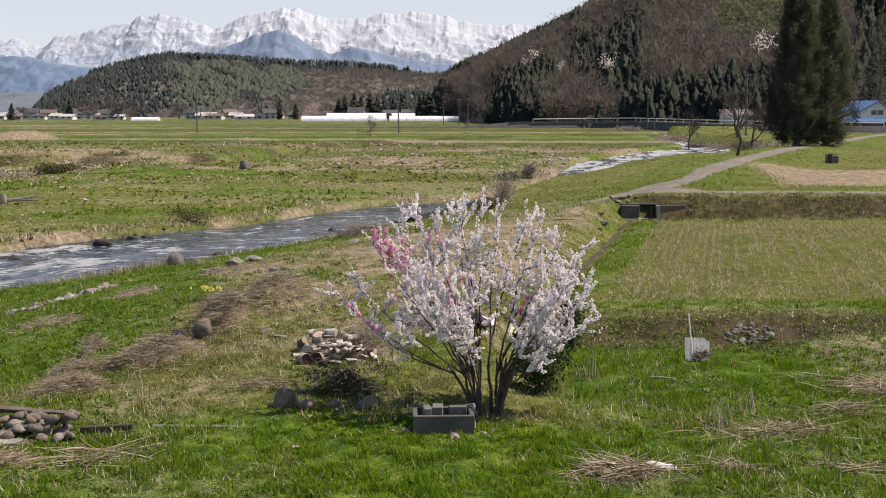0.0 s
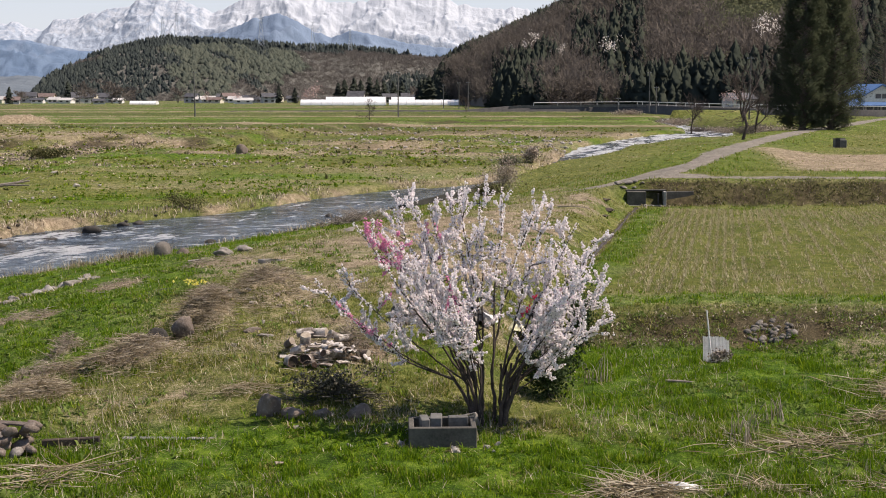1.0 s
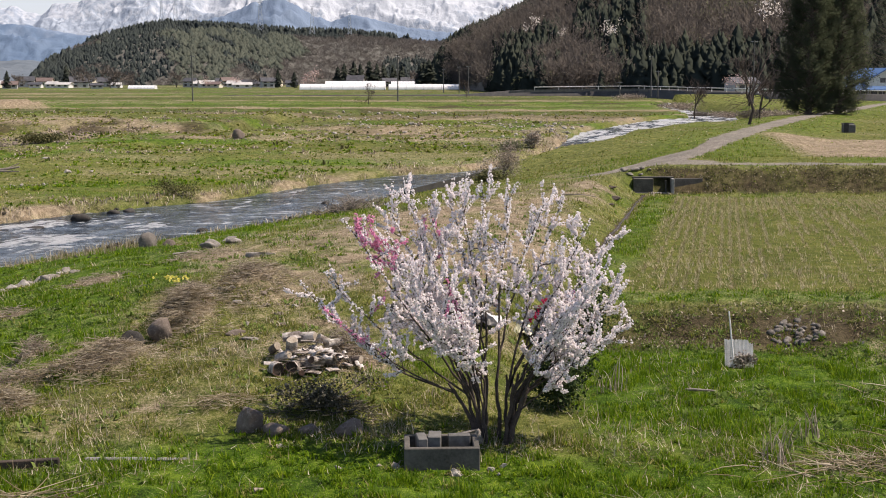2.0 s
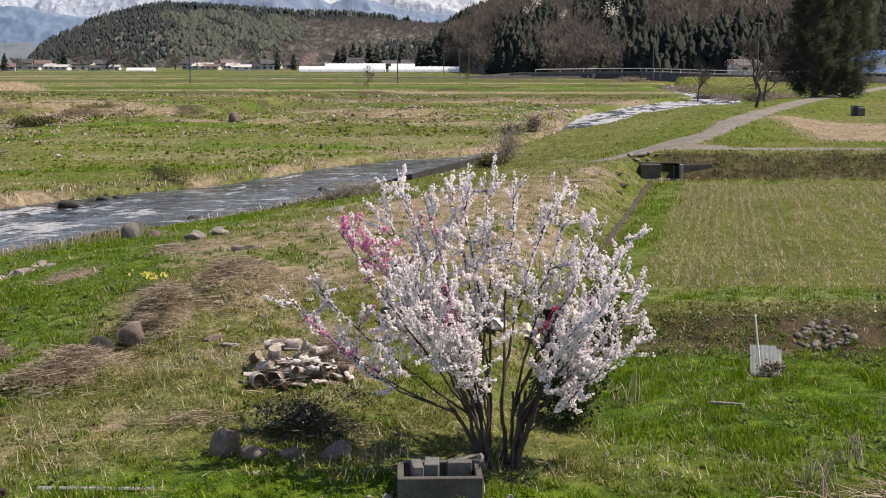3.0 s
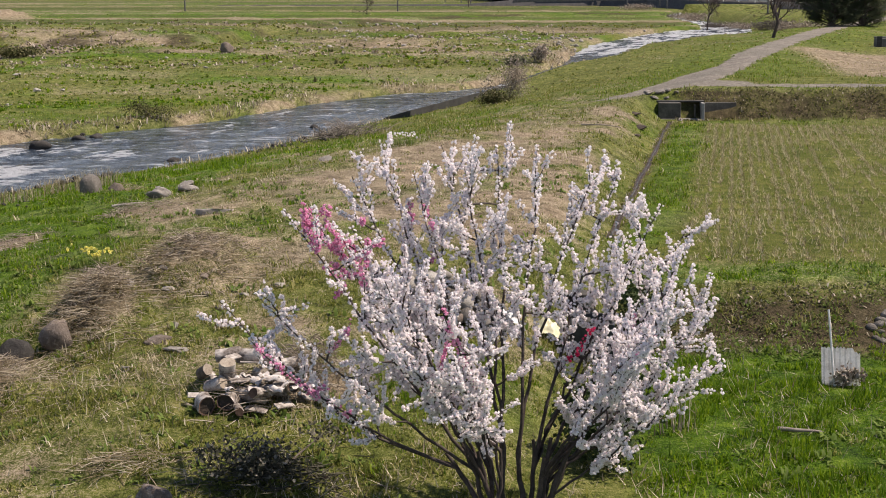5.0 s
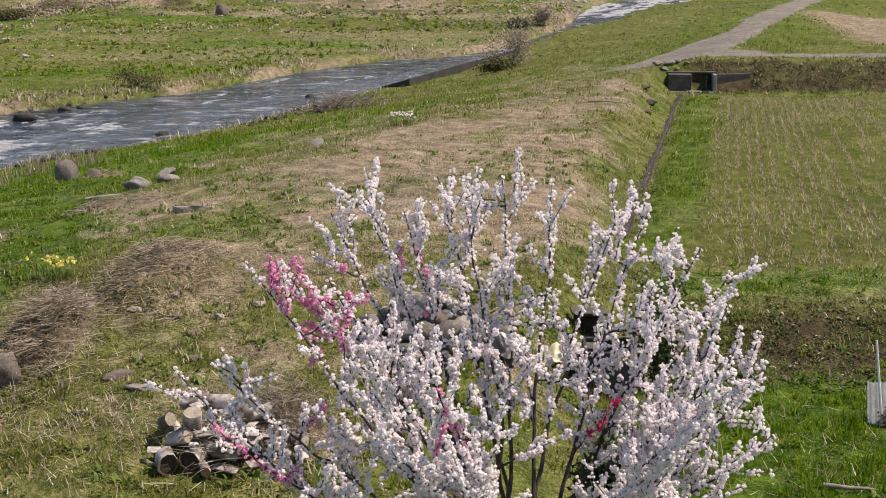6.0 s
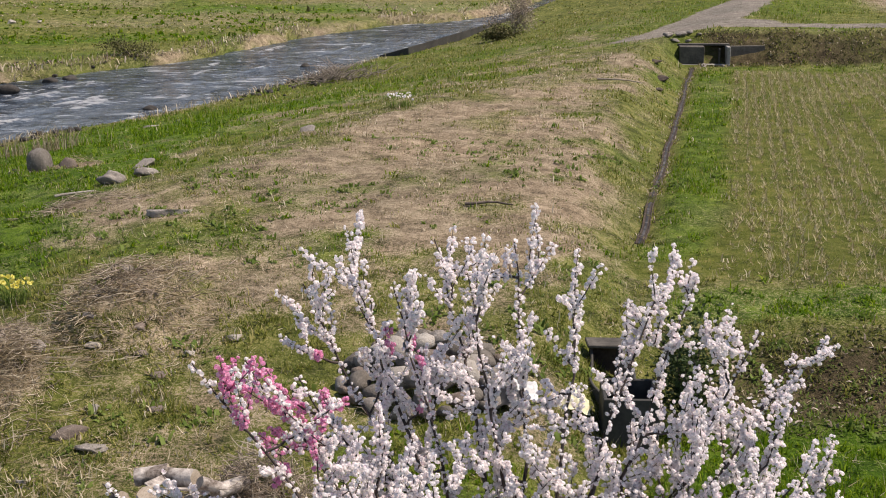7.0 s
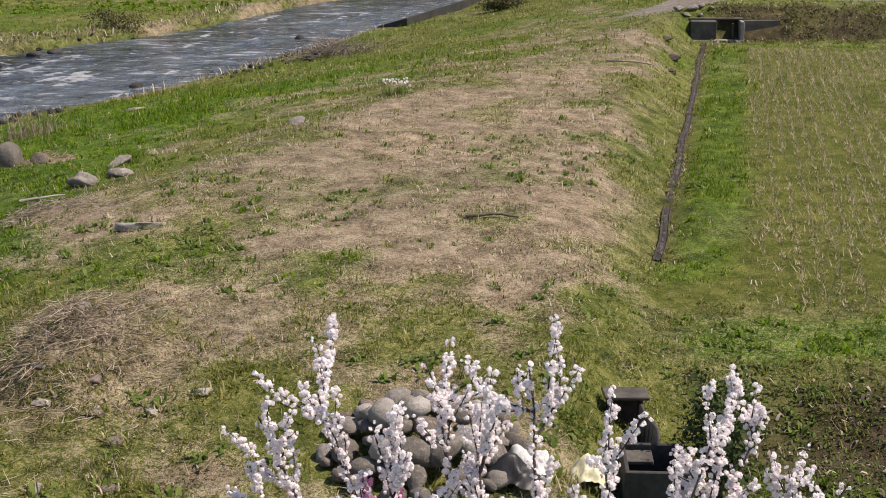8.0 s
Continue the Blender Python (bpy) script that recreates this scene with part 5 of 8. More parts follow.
def bare_tree(px, far, tall, spread, seed, label, group="", z=None):
    """A leafless tree: forking limbs down to fine twigs."""
    x = bearing(px) * far
    z = ground_z(x, far) if z is None else z
    ob = thing("bare_tree", label, "tree", group, at=(x, far, z))
    r = np.random.default_rng(seed)
    trunk, twigs = Heap(), Heap()

    def grow(p, d, length, rad, depth):
        q = p + d * length
        mid = (p + q) / 2 + r.normal(size=3) * length * 0.05
        v, f = tube([p, mid, q], [rad, rad * 0.85, rad * 0.65], 5 if depth < 2 else 3)
        (trunk if depth < 2 else twigs).add(v, f)
        if depth >= 6:
            return
        for _ in range(4 if depth < 2 else 3 if depth < 4 else 2):
            e = d + r.normal(size=3) * spread
            e[2] += 0.15
            e /= np.linalg.norm(e)
            grow(p + d * length * r.uniform(0.55, 1.0), e, length * r.uniform(0.55, 0.85), max(rad * 0.58, 0.012), depth + 1)
    grow(np.array([0, 0, -0.2]), np.array([0.0, 0, 1.0]), tall * 0.34, tall * 0.02, 0)
    put("trunk", trunk.mesh("trunk"), PEACH_BARK, ob)
    put("crown", twigs.mesh("crown"), PEACH_BARK, ob)
    return ob


bare_tree(1303, 118, 8.3, 0.42, 3, "leafless young tree standing beside the gravel farm road")
bare_tree(1218, 205, 7.5, 0.45, 4, "leafless tree on the river bank")
bare_tree(1330, 190, 8.5, 0.45, 9, "leafless tree on the river bank below the road")
bare_tree(656, 250, 4.6, 0.5, 5, "small leafless tree in the open fields")
bare_tree(824, 330, 6.0, 0.4, 6, "small leafless tree by the village road")

# ---- the flowering peach ----


def blossom_template(seed, petals=4, layers=2):
    """A small double flower, about 1 across: cupped petals round a short stalk."""
    r = np.random.default_rng(seed)
    v, f = [], []
    for ly in range(layers):
        lift = 0.12 + 0.2 * ly
        for k in range(petals):
            a = 2 * np.pi * (k + 0.5 * ly + r.uniform(-0.15, 0.15)) / petals
            rad = (0.52 - 0.16 * ly) * r.uniform(0.85, 1.15)
            c, s = math.cos(a), math.sin(a)
            w = 0.36 * rad / 0.5
            n = len(v)
            v += [[0, 0, 0.0], [c * rad * 0.7 - s * w, s * rad * 0.7 + c * w, lift], [c * rad, s * rad, lift + 0.1], [c * rad * 0.7 + s * w, s * rad * 0.7 - c * w, lift]]
            f += [[n, n + 1, n + 2], [n, n + 2, n + 3]]
    return np.array(v), np.array(f)


def pompom(seed, petals=11):
    """A full double flower, about 1 across: crowded ruffled petals round a heart."""
    r = np.random.default_rng(seed)
    v, f = [], []
    for k in range(petals):
        z = 1 - 1.75 * (k + 0.5) / petals
        a = 2.4 * k + r.uniform(-0.4, 0.4)
        d = np.array([math.cos(a) * math.sqrt(1 - z * z), math.sin(a) * math.sqrt(1 - z * z), z])
        u = np.cross(d, [0.3, 0.2, 0.9])
        u /= np.linalg.norm(u)
        w = np.cross(d, u)
        t = r.uniform(0, 6.28)
        u, w = u * math.cos(t) + w * math.sin(t), w * math.cos(t) - u * math.sin(t)
        c = d * 0.36 * r.uniform(0.85, 1.2) + [0, 0, 0.3]
        n = len(v)
        v += [c - u * 0.30 - d * 0.10, c + w * 0.27 - d * 0.05, c + u * 0.30 + d * 0.06, c - w * 0.27 - d * 0.04]
        f += [[n, n + 1, n + 2], [n, n + 2, n + 3]]
    return np.array(v), np.array(f)


FLOWERS = [pompom(1), pompom(2), blossom_template(3, 5), pompom(4), pompom(5)]


def aimed(d):
    """Rotations that turn z to the directions d."""
    d = d / (np.linalg.norm(d, axis=1)[:, None] + 1e-9)
    ref = np.where(np.abs(d[:, 2:3]) > 0.9, [[1.0, 0, 0]], [[0, 0, 1.0]])
    u = np.cross(ref, d)
    u /= np.linalg.norm(u, axis=1)[:, None]
    return np.stack([u, np.cross(d, u), d], -1)


# pink and crimson sprays: x, y, z, radius, chance, kind
SPRAYS = [(-2.3, 0.1, 3.25, 0.5, 0.85, 1), (-1.95, 0.0, 2.85, 0.42, 0.6, 1), (-1.55, 0.5, 3.15, 0.42, 0.6, 1), (-1.15, 0.8, 3.4, 0.3, 0.4, 1), (-2.25, -0.3, 1.75, 0.35, 0.6, 1), (0.76, 0.1, 2.2, 0.24, 0.7, 2), (1.16, -0.1, 2.55, 0.12, 0.7, 2), (-1.18, -0.3, 2.4, 0.16, 0.6, 2), (1.7, 0.3, 3.1, 0.3, 0.1, 1)]


class Peach:
    def __init__(self, at, seed):
        self.r = np.random.default_rng(seed)
        self.root = thing("flowering_peach", "multi-stemmed peach tree covered in white and pink blossom", "tree", at=at)
        self.trunks = []

    def flowers(self, pts, rad, dense, store, gap=0.0):
        """Blossoms packed round a twig, in bunches with short gaps."""
        r = self.r
        seg = np.linalg.norm(np.diff(pts, axis=0), axis=1)
        d = np.concatenate([[0], np.cumsum(seg)])
        n = max(3, int(d[-1] * dense))
        s = r.uniform(0, 1, n) * d[-1]
        keep = np.sin(s * 27 + r.uniform(0, 6)) + r.uniform(-0.6, 1.4, n) > -0.3 + gap
        s = s[keep]
        p = np.stack([np.interp(s, d, pts[:, i]) for i in range(3)], -1)
        out = r.normal(size=(len(s), 3))
        out /= np.linalg.norm(out, axis=1)[:, None]
        store.append((p + out * rad * r.uniform(0.55, 1.15, len(s))[:, None], out))

    def arc(self, p, d, ln, lift, n=5):
        """A twig that leaves along d and bends upwards."""
        t = np.linspace(0, 1, n)[:, None]
        q = p + d * ln * t + np.array([0, 0, lift * ln]) * t ** 2
        q[1:] += self.r.normal(size=(n - 1, 3)) * 0.03 * ln
        return q

    def fork(self, tip):
        """Where a stem leaves the nearest trunk; the trunk grows from the foot when it is first needed."""
        r = self.r
        way = np.array([tip[0], 0.8 * tip[1]]) / max(tip[2], 1.0)
        near = min(self.trunks, key=lambda q: np.linalg.norm(q[0] - way), default=None)
        if near is None or np.linalg.norm(near[0] - way) > 0.26:
            a = math.atan2(way[1], way[0])
            foot = np.array([0.22 * math.cos(a), 0.16 * math.sin(a), -0.1])
            top = np.array([0.62 * way[0], 0.62 * way[1], r.uniform(0.95, 1.25)])
            t = np.linspace(0, 1, 9)[:, None]
            mid = foot + (top - foot) * [0.35, 0.35, 0.55]
            line = (1 - t) ** 2 * foot + 2 * t * (1 - t) * mid + t ** 2 * top
            line[1:-1] += r.normal(size=(7, 3)) * 0.016
            v, f = tube(line, np.linspace(0.043, 0.021, 9) * r.uniform(0.75, 1.15), 7)
            heap = Heap()
            heap.add(v, f)
            put("trunk", heap.mesh("trunk", True), PEACH_BARK, self.root)
            near = (way, line)
            self.trunks.append(near)
        u = r.uniform(3.6, 8.0)
        return np.array([np.interp(u, np.arange(9), near[1][:, i]) for i in range(3)])

    def stem(self, tip, thick=0.036, limbs=9, bend=0.25, low=0.27, dense=160, out=0.62, reach=0.9, half=0.52):
        r = self.r
        tip = np.array(tip, float)
        foot = self.fork(tip)
        t = np.linspace(0, 1, 14)[:, None]
        mid = foot + (tip - foot) * [bend, bend, half] + r.normal(size=3) * 0.05
        P = (1 - t) ** 2 * foot + 2 * t * (1 - t) * mid + t ** 2 * tip
        P[2:-1] += r.normal(size=(11, 3)) * 0.018
        wood, blooms = Heap(), []
        v, f = tube(P, np.linspace(thick, 0.005, 14) ** 1.0, 6)
        wood.add(v, f)
        self.flowers(P[7:], 0.026, dense * 0.75, blooms, 0.2)
        length = np.linalg.norm(tip - foot)
        for k in range(limbs):
            u = low + (0.97 - low) * (k + r.uniform(0.1, 0.9)) / limbs
            p = np.array([np.interp(u * 13, np.arange(14), P[:, i]) for i in range(3)])
            ax = np.array([np.interp(min(u * 13 + 0.6, 13), np.arange(14), P[:, i]) for i in range(3)]) - p
            ax /= np.linalg.norm(ax) + 1e-9
            d = ax * 0.8 + r.normal(size=3) * out + [0, 0, 0.02]
            d /= np.linalg.norm(d)
            ln = reach * r.uniform(0.55, 1.15) * (1.2 - 0.65 * u) * min(1.0, length / 3.2)
            q = self.arc(p, d, ln, 0.14, 6)
            v, f = tube(q, np.linspace(0.012, 0.003, 6), 4)
            wood.add(v, f)
            self.flowers(q[2:], 0.021, dense, blooms)
            for j in range(int(2 + ln * 4.6)):
                w = r.uniform(0.15, 0.95)
                p2 = np.array([np.interp(w * 5, np.arange(6), q[:, i]) for i in range(3)])
                d2 = d * 0.6 + r.normal(size=3) * 0.5 + [0, 0, 0.36]
                d2 /= np.linalg.norm(d2)
                l2 = r.uniform(0.14, 0.46)
                q2 = self.arc(p2, d2, l2, 0.2, 4)
                v, f = tube(q2, [0.006, 0.005, 0.004, 0.002], 3)
                wood.add(v, f)
                self.flowers(q2, 0.020, dense * r.uniform(0.6, 1.25), blooms)
        ob = put("stem", wood.mesh("stem"), PEACH_BARK, self.root)
        at = np.concatenate([b[0] for b in blooms])
        aim = np.concatenate([b[1] for b in blooms])
        # colour runs along whole twigs; a few sprays are pink or crimson
        pick = []
        for b in blooms:
            c = b[0].mean(axis=0) if len(b[0]) else np.zeros(3)
            u = r.uniform()
            k = 1 if u < 0.004 else 0
            for x, y, z, rad, chance, kind in SPRAYS:
                if np.linalg.norm(c - [x, y, z]) < rad and u < chance and (kind == 1 or len(b[0]) < 58):
                    k = kind
            pick.append(k)
        patch = np.repeat(pick, [len(b[0]) for b in blooms])
        for k, (name, mat, lab) in enumerate((("white_blossom", WHITE_PETAL, ""), ("pink_blossom", PINK_PETAL, "deep pink blossom"), ("red_blossom", RED_PETAL, "crimson blossom"))):
            sel = np.where(patch == k)[0]
            if len(sel) < 3:
                continue
            heap = Heap()
            for j, (tv, tf) in enumerate(FLOWERS):
                s = sel[j::5]
                if len(s):
                    v, f = scatter(tv, tf, at[s], r.uniform(0.024, 0.041, (len(s), 1)) * r.uniform(0.72, 1.34, (len(s), 3)), aimed(aim[s] + r.normal(size=(len(s), 3)) * 0.3))
                    heap.add(v, f)
            put(name, heap.mesh(name), mat, ob, lab)
        self.count = len(at)
        return ob


peach = Peach((0.86, 24.0, ground_z(0.86, 24.0)), 11)
STEMS = [
    # x, y, z of the tip from the foot, side limbs, their reach, how far the stem leans before it rises, its rise at half way
    (-2.4, -0.1, 3.7, 9, 0.55, 0.46, 0.49), (-2.15, 0.5, 3.5, 8, 0.55, 0.46, 0.47), (-2.65, -0.2, 2.75, 7, 0.5, 0.50, 0.42),
    (-3.15, 0.2, 2.62, 8, 0.42, 0.50, 0.22), (-2.75, -0.3, 2.3, 5, 0.4, 0.52, 0.28),
    (-1.8, 1.2, 3.85, 9, 0.65, 0.42, 0.49), (-1.75, 0.3, 3.45, 9, 0.65, 0.44, 0.47), (-1.45, 1.3, 3.95, 8, 0.55, 0.42, 0.49),
    (-1.35, -0.6, 3.05, 9, 0.7, 0.44, 0.45), (-1.1, 0.9, 3.92, 9, 0.6, 0.40, 0.49), (-0.8, 1.2, 4.2, 7, 0.4, 0.25, 0.52),
    (-0.55, 0.9, 4, 8, 0.55, 0.22, 0.52), (-0.2, 1.2, 4.2, 8, 0.48, 0.15, 0.52), (0.24, 0.7, 4.15, 7, 0.4, 0.00, 0.50),
    (-0.8, -0.9, 2.85, 9, 0.75, 0.30, 0.50), (-0.62, -1, 2.1, 8, 0.6, 0.30, 0.50),
    (-1.15, -0.9, 2.2, 8, 0.6, 0.47, 0.42), (-1.6, 0.9, 2.9, 8, 0.65, 0.47, 0.45), (-0.5, -0.8, 1.6, 6, 0.45, 0.30, 0.55),
    (0.86, 0.9, 3.92, 7, 0.42, 0.20, 0.52), (1.18, 1.1, 3.95, 8, 0.48, 0.34, 0.49), (1.6, 0.8, 3.6, 9, 0.6, 0.40, 0.47), (2, 1.2, 3.3, 9, 0.6, 0.44, 0.45),
    (1.85, 0.6, 3.1, 9, 0.62, 0.44, 0.45), (1.65, -0.2, 2.85, 9, 0.65, 0.44, 0.45), (2.1, 0.5, 2.5, 8, 0.55, 0.50, 0.42), (2.2, 0.2, 1.95, 8, 0.5, 0.50, 0.39),
    (1.4, -0.7, 2.6, 9, 0.6, 0.44, 0.45), (1.6, -0.6, 1.8, 8, 0.55, 0.50, 0.42), (1.05, -0.9, 2.3, 8, 0.55, 0.42, 0.47), (1.75, 0.1, 2.2, 9, 0.55, 0.50, 0.42),
    (1.35, 0.2, 1.45, 7, 0.45, 0.50, 0.42), (1.3, 0.9, 2.9, 8, 0.6, 0.42, 0.47),
]
for sx, sy, sz, limbs, reach, lean, half in STEMS:
    sz = sz - 0.08 * float(ramp(2.2, 3.4, sz))
    peach.stem((sx, sy, sz), 0.009 + 0.0040 * sz, limbs, lean, reach=reach, half=half)

# ---- grass ----
BLADE = np.array([[-0.5, 0, 0], [0.5, 0, 0], [0.0, 0.35, 1.0]])
BLADE_F = np.array([[0, 1, 2]])
BENT = np.array([[-0.5, 0, 0], [0.5, 0, 0], [0.42, 0.22, 0.6], [-0.42, 0.22, 0.6], [0, 0.8, 0.85]])
BENT_F = np.array([[0, 1, 2], [0, 2, 3], [3, 2, 4]])


def blades_at(x, y, wide, long, lean=0.30, bent=False, sink=0.01):
    """Arrays of single blades standing on the ground."""
    n = len(x)
    at = np.stack([x, y, height(x, y) - sink], -1)
    sc = np.stack([wide, long * 0.6, long], -1)
    tv, tf = (BENT, BENT_F) if bent else (BLADE, BLADE_F)
    return scatter(tv, tf, at, sc, spin_lean(n, lean))


def spin_lean(n, lean):
    a = RNG.uniform(0, 2 * np.pi, n)
    b = np.abs(RNG.normal(0, lean, n))
    ca, sa, cb, sb = np.cos(a), np.sin(a), np.cos(b), np.sin(b)
    z, o = np.zeros(n), np.ones(n)
    A = np.stack([np.stack([ca, -sa, z], -1), np.stack([sa, ca, z], -1), np.stack([z, z, o], -1)], 1)
    B = np.stack([np.stack([o, z, z], -1), np.stack([z, cb, sb], -1), np.stack([z, -sb, cb], -1)], 1)
    return A @ B


def field(n, y0, y1, spread=0.40, power=1.0):
    """Random places in a wedge of the plan."""
    u = RNG.uniform(0, 1, n)
    y = y0 + (y1 - y0) * u ** power
    x = RNG.uniform(-1, 1, n) * (spread * y + 1.5)
    return x, y


def dry_land(x, y):
    return (side(NEAR_EDGE, x, y) > 0.1) | (side(FAR_EDGE, x, y) < -0.1)


def sow(n, y0, y1, wide, long, power=1.0, spread=0.40, lean=0.6, fresh=1.0):
    """Green, lush and dry blades over one stretch, by how the ground lies."""
    x, y = field(n, y0, y1, spread, power)
    ok = dry_land(x, y) & (gravel_at(x, y) < 0.4) & (np.abs(side(DITCH, x, y)) > 0.11)
    pad = paddy_at(x, y)
    ok &= (pad < 0.5) | (RNG.uniform(0, 1, n) < 0.35)
    x, y = x[ok], y[ok]
    d, l, s, p = dry_at(x, y), lush_at(x, y), soil_at(x, y), paddy_at(x, y)
    tuft = 0.65 * fbm(x, y, 0.38, 2, 91) + 0.35 * fbm(x, y, 1.7, 3, 92)
    shade = fbm(x, y, 0.9, 3, 94)
    u, w = RNG.uniform(0, 1, len(x)), RNG.uniform(0, 1, len(x))
    keep = (tuft + 0.30 * w > 0.47) & (w > 0.45 * s)
    x, y, d, l, s, u, tuft, p, shade = x[keep], y[keep], d[keep], l[keep], s[keep], u[keep], tuft[keep], p[keep], shade[keep]
    straw = u < np.clip(0.06 + 0.7 * d + 0.5 * ramp(0.52, 0.72, shade), 0, 0.85) * (1 - 0.3 * p) * (1 - 0.86 * l * (1 - d))
    lush = ~straw & (RNG.uniform(0, 1, len(x)) < l * fresh)
    green = ~straw & ~lush
    hgt = long * (0.25 + 2.2 * ramp(0.4, 0.75, tuft)) * (1 - 0.5 * d) * (1 - 0.4 * p)
    for name, sel, mat, k, ln, lab in (("grass", green, GRASS, 1.0, lean, "short mixed spring grass over the levee and banks"), ("lush_grass", lush, LUSH, 1.15, lean * 0.8, "bright fresh green grass in the damp hollows"), ("dry_grass", straw, STRAW, 0.9, lean * 2.2, "bleached dry grass lying over the ground")):
        if sel.sum() < 10:
            continue
        m = int(sel.sum())
        v, f = blades_at(x[sel], y[sel], wide * RNG.uniform(0.6, 1.4, m), hgt[sel] * k * RNG.uniform(0.5, 1.4, m), ln)
        tagged(put(name, mesh_of(name, v, f), mat), lab, "grass", kind="stuff")


sow(345000, 17.5, 30.5, 0.022, 0.066, 1.0, 0.44, 0.75)
sow(235000, 30.5, 52, 0.024, 0.058, 1.1, 0.37, 0.75)
sow(170000, 52, 92, 0.04, 0.085, 1.1, 0.38, 0.75)
sow(110000, 92, 210, 0.14, 0.06, 1.2, 0.38, 1.1, 0.35)
sow(24000, 210, 520, 0.6, 0.05, 1.2, 0.38, 1.1, 0.3)


def tufts(n, y0, y1, count, wide, long, pick, material, name, label, seed, spread=0.42, lean=0.75):
    """Tussocks: blades fanning from one root, thick where pick(x, y) is high."""
    r = np.random.default_rng(seed)
    y = r.uniform(y0, y1, n)
    x = r.uniform(-1, 1, n) * (spread * y + 1.5)
    ok = dry_land(x, y) & (gravel_at(x, y) < 0.3) & (np.abs(side(DITCH, x, y)) > 0.2) & (r.uniform(0, 1, n) < pick(x, y))
    x, y = x[ok], y[ok]
    n = len(x)
    big = r.uniform(0.5, 1.4, n) ** 1.5
    m = (count * r.uniform(0.6, 1.4, n)).astype(int)
    k = np.repeat(np.arange(n), m)
    t = len(k)
    v, f = blades_at(x[k] + r.normal(0, 0.35, t) * long * big[k], y[k] + r.normal(0, 0.35, t) * long * big[k], wide * r.uniform(0.6, 1.4, t), long * big[k] * r.uniform(0.5, 1.3, t), lean, True)
    return tagged(put(name, mesh_of(name, v, f), material), label, "grass", kind="stuff")


def green_spots(x, y):
    return lush_at(x, y) * (1 - 0.8 * dry_at(x, y)) * ramp(0.42, 0.60, fbm(x, y, 1.1, 3, 401)) * (1 - paddy_at(x, y))


def mixed_spots(x, y):
    return (1 - 0.85 * lush_at(x, y)) * ramp(0.45, 0.62, fbm(x, y, 0.9, 3, 411)) * (1 - paddy_at(x, y)) * (1 - 0.5 * dry_at(x, y))


def dry_spots(x, y):
    return (0.18 * (1 - 0.85 * lush_at(x, y)) + 0.5 * dry_at(x, y)) * ramp(0.45, 0.62, fbm(x, y, 0.8, 3, 421)) * (1 - 0.6 * paddy_at(x, y))


def far_spots(x, y):
    return (side(FAR_EDGE, x, y) < -1.5) * ramp(0.45, 0.60, fbm(x * 0.6, y, 4.0, 4, 431))


def far_dry(x, y):
    return (side(FAR_EDGE, x, y) < -1.5) * ramp(0.47, 0.62, fbm(x * 0.5, y, 5.0, 4, 441))


tufts(11000, 17.5, 34, 16, 0.017, 0.13, green_spots, LUSH, "grass_tuft", "lush green tufts in the damp lawn", 1)
tufts(9000, 17.5, 36, 13, 0.015, 0.11, mixed_spots, GRASS, "grass_tuft", "olive tufts of short grass on the levee", 2)
tufts(7000, 17.5, 36, 10, 0.010, 0.14, dry_spots, STRAW, "straw_tuft", "bleached tufts of last year's grass", 3, lean=1.0)
def slope_weeds(x, y):
    return ramp(6.6, 8.2, -x) * ramp(25, 27, y) * ramp(0.46, 0.60, fbm(x, y, 1.6, 3, 451)) * (1 - dry_at(x, y))


tufts(9000, 25, 46, 12, 0.055, 0.085, slope_weeds, WEED, "weed_tuft", "broad-leaved fresh weeds on the river slope", 11)
tufts(9000, 34, 66, 12, 0.028, 0.115, green_spots, LUSH, "grass_tuft", "fresh green tufts on the river slope", 4)
tufts(7000, 34, 68, 10, 0.022, 0.095, mixed_spots, GRASS, "grass_tuft", "olive tufts of short grass on the levee", 5)
tufts(5500, 36, 68, 9, 0.016, 0.16, dry_spots, STRAW, "straw_tuft", "bleached tufts of last year's grass", 6, lean=1.0)
tufts(9000, 76, 150, 10, 0.12, 0.20, far_spots, LUSH, "grass_tuft", "fresh green tussocks on the flood plain", 7, 0.38, 1.0)
tufts(6500, 76, 160, 9, 0.07, 0.17, far_dry, STRAW, "straw_tuft", "pale dry tussocks on the flood plain", 8, 0.38, 1.25)
tufts(5000, 120, 215, 10, 0.20, 0.24, far_spots, GRASS, "grass_tuft", "olive rough tussocks on the old river bank", 9, 0.38, 1.0)
tufts(500, 95, 215, 12, 0.14, 0.36, far_spots, BANK_LEAF, "grass_tuft", "dark clumps of scrub on the old river bank", 12, 0.38, 0.9)
tufts(3500, 120, 200, 9, 0.12, 0.30, far_dry, BRUSH, "straw_tuft", "withered tussocks on the old river bank", 10, 0.38)


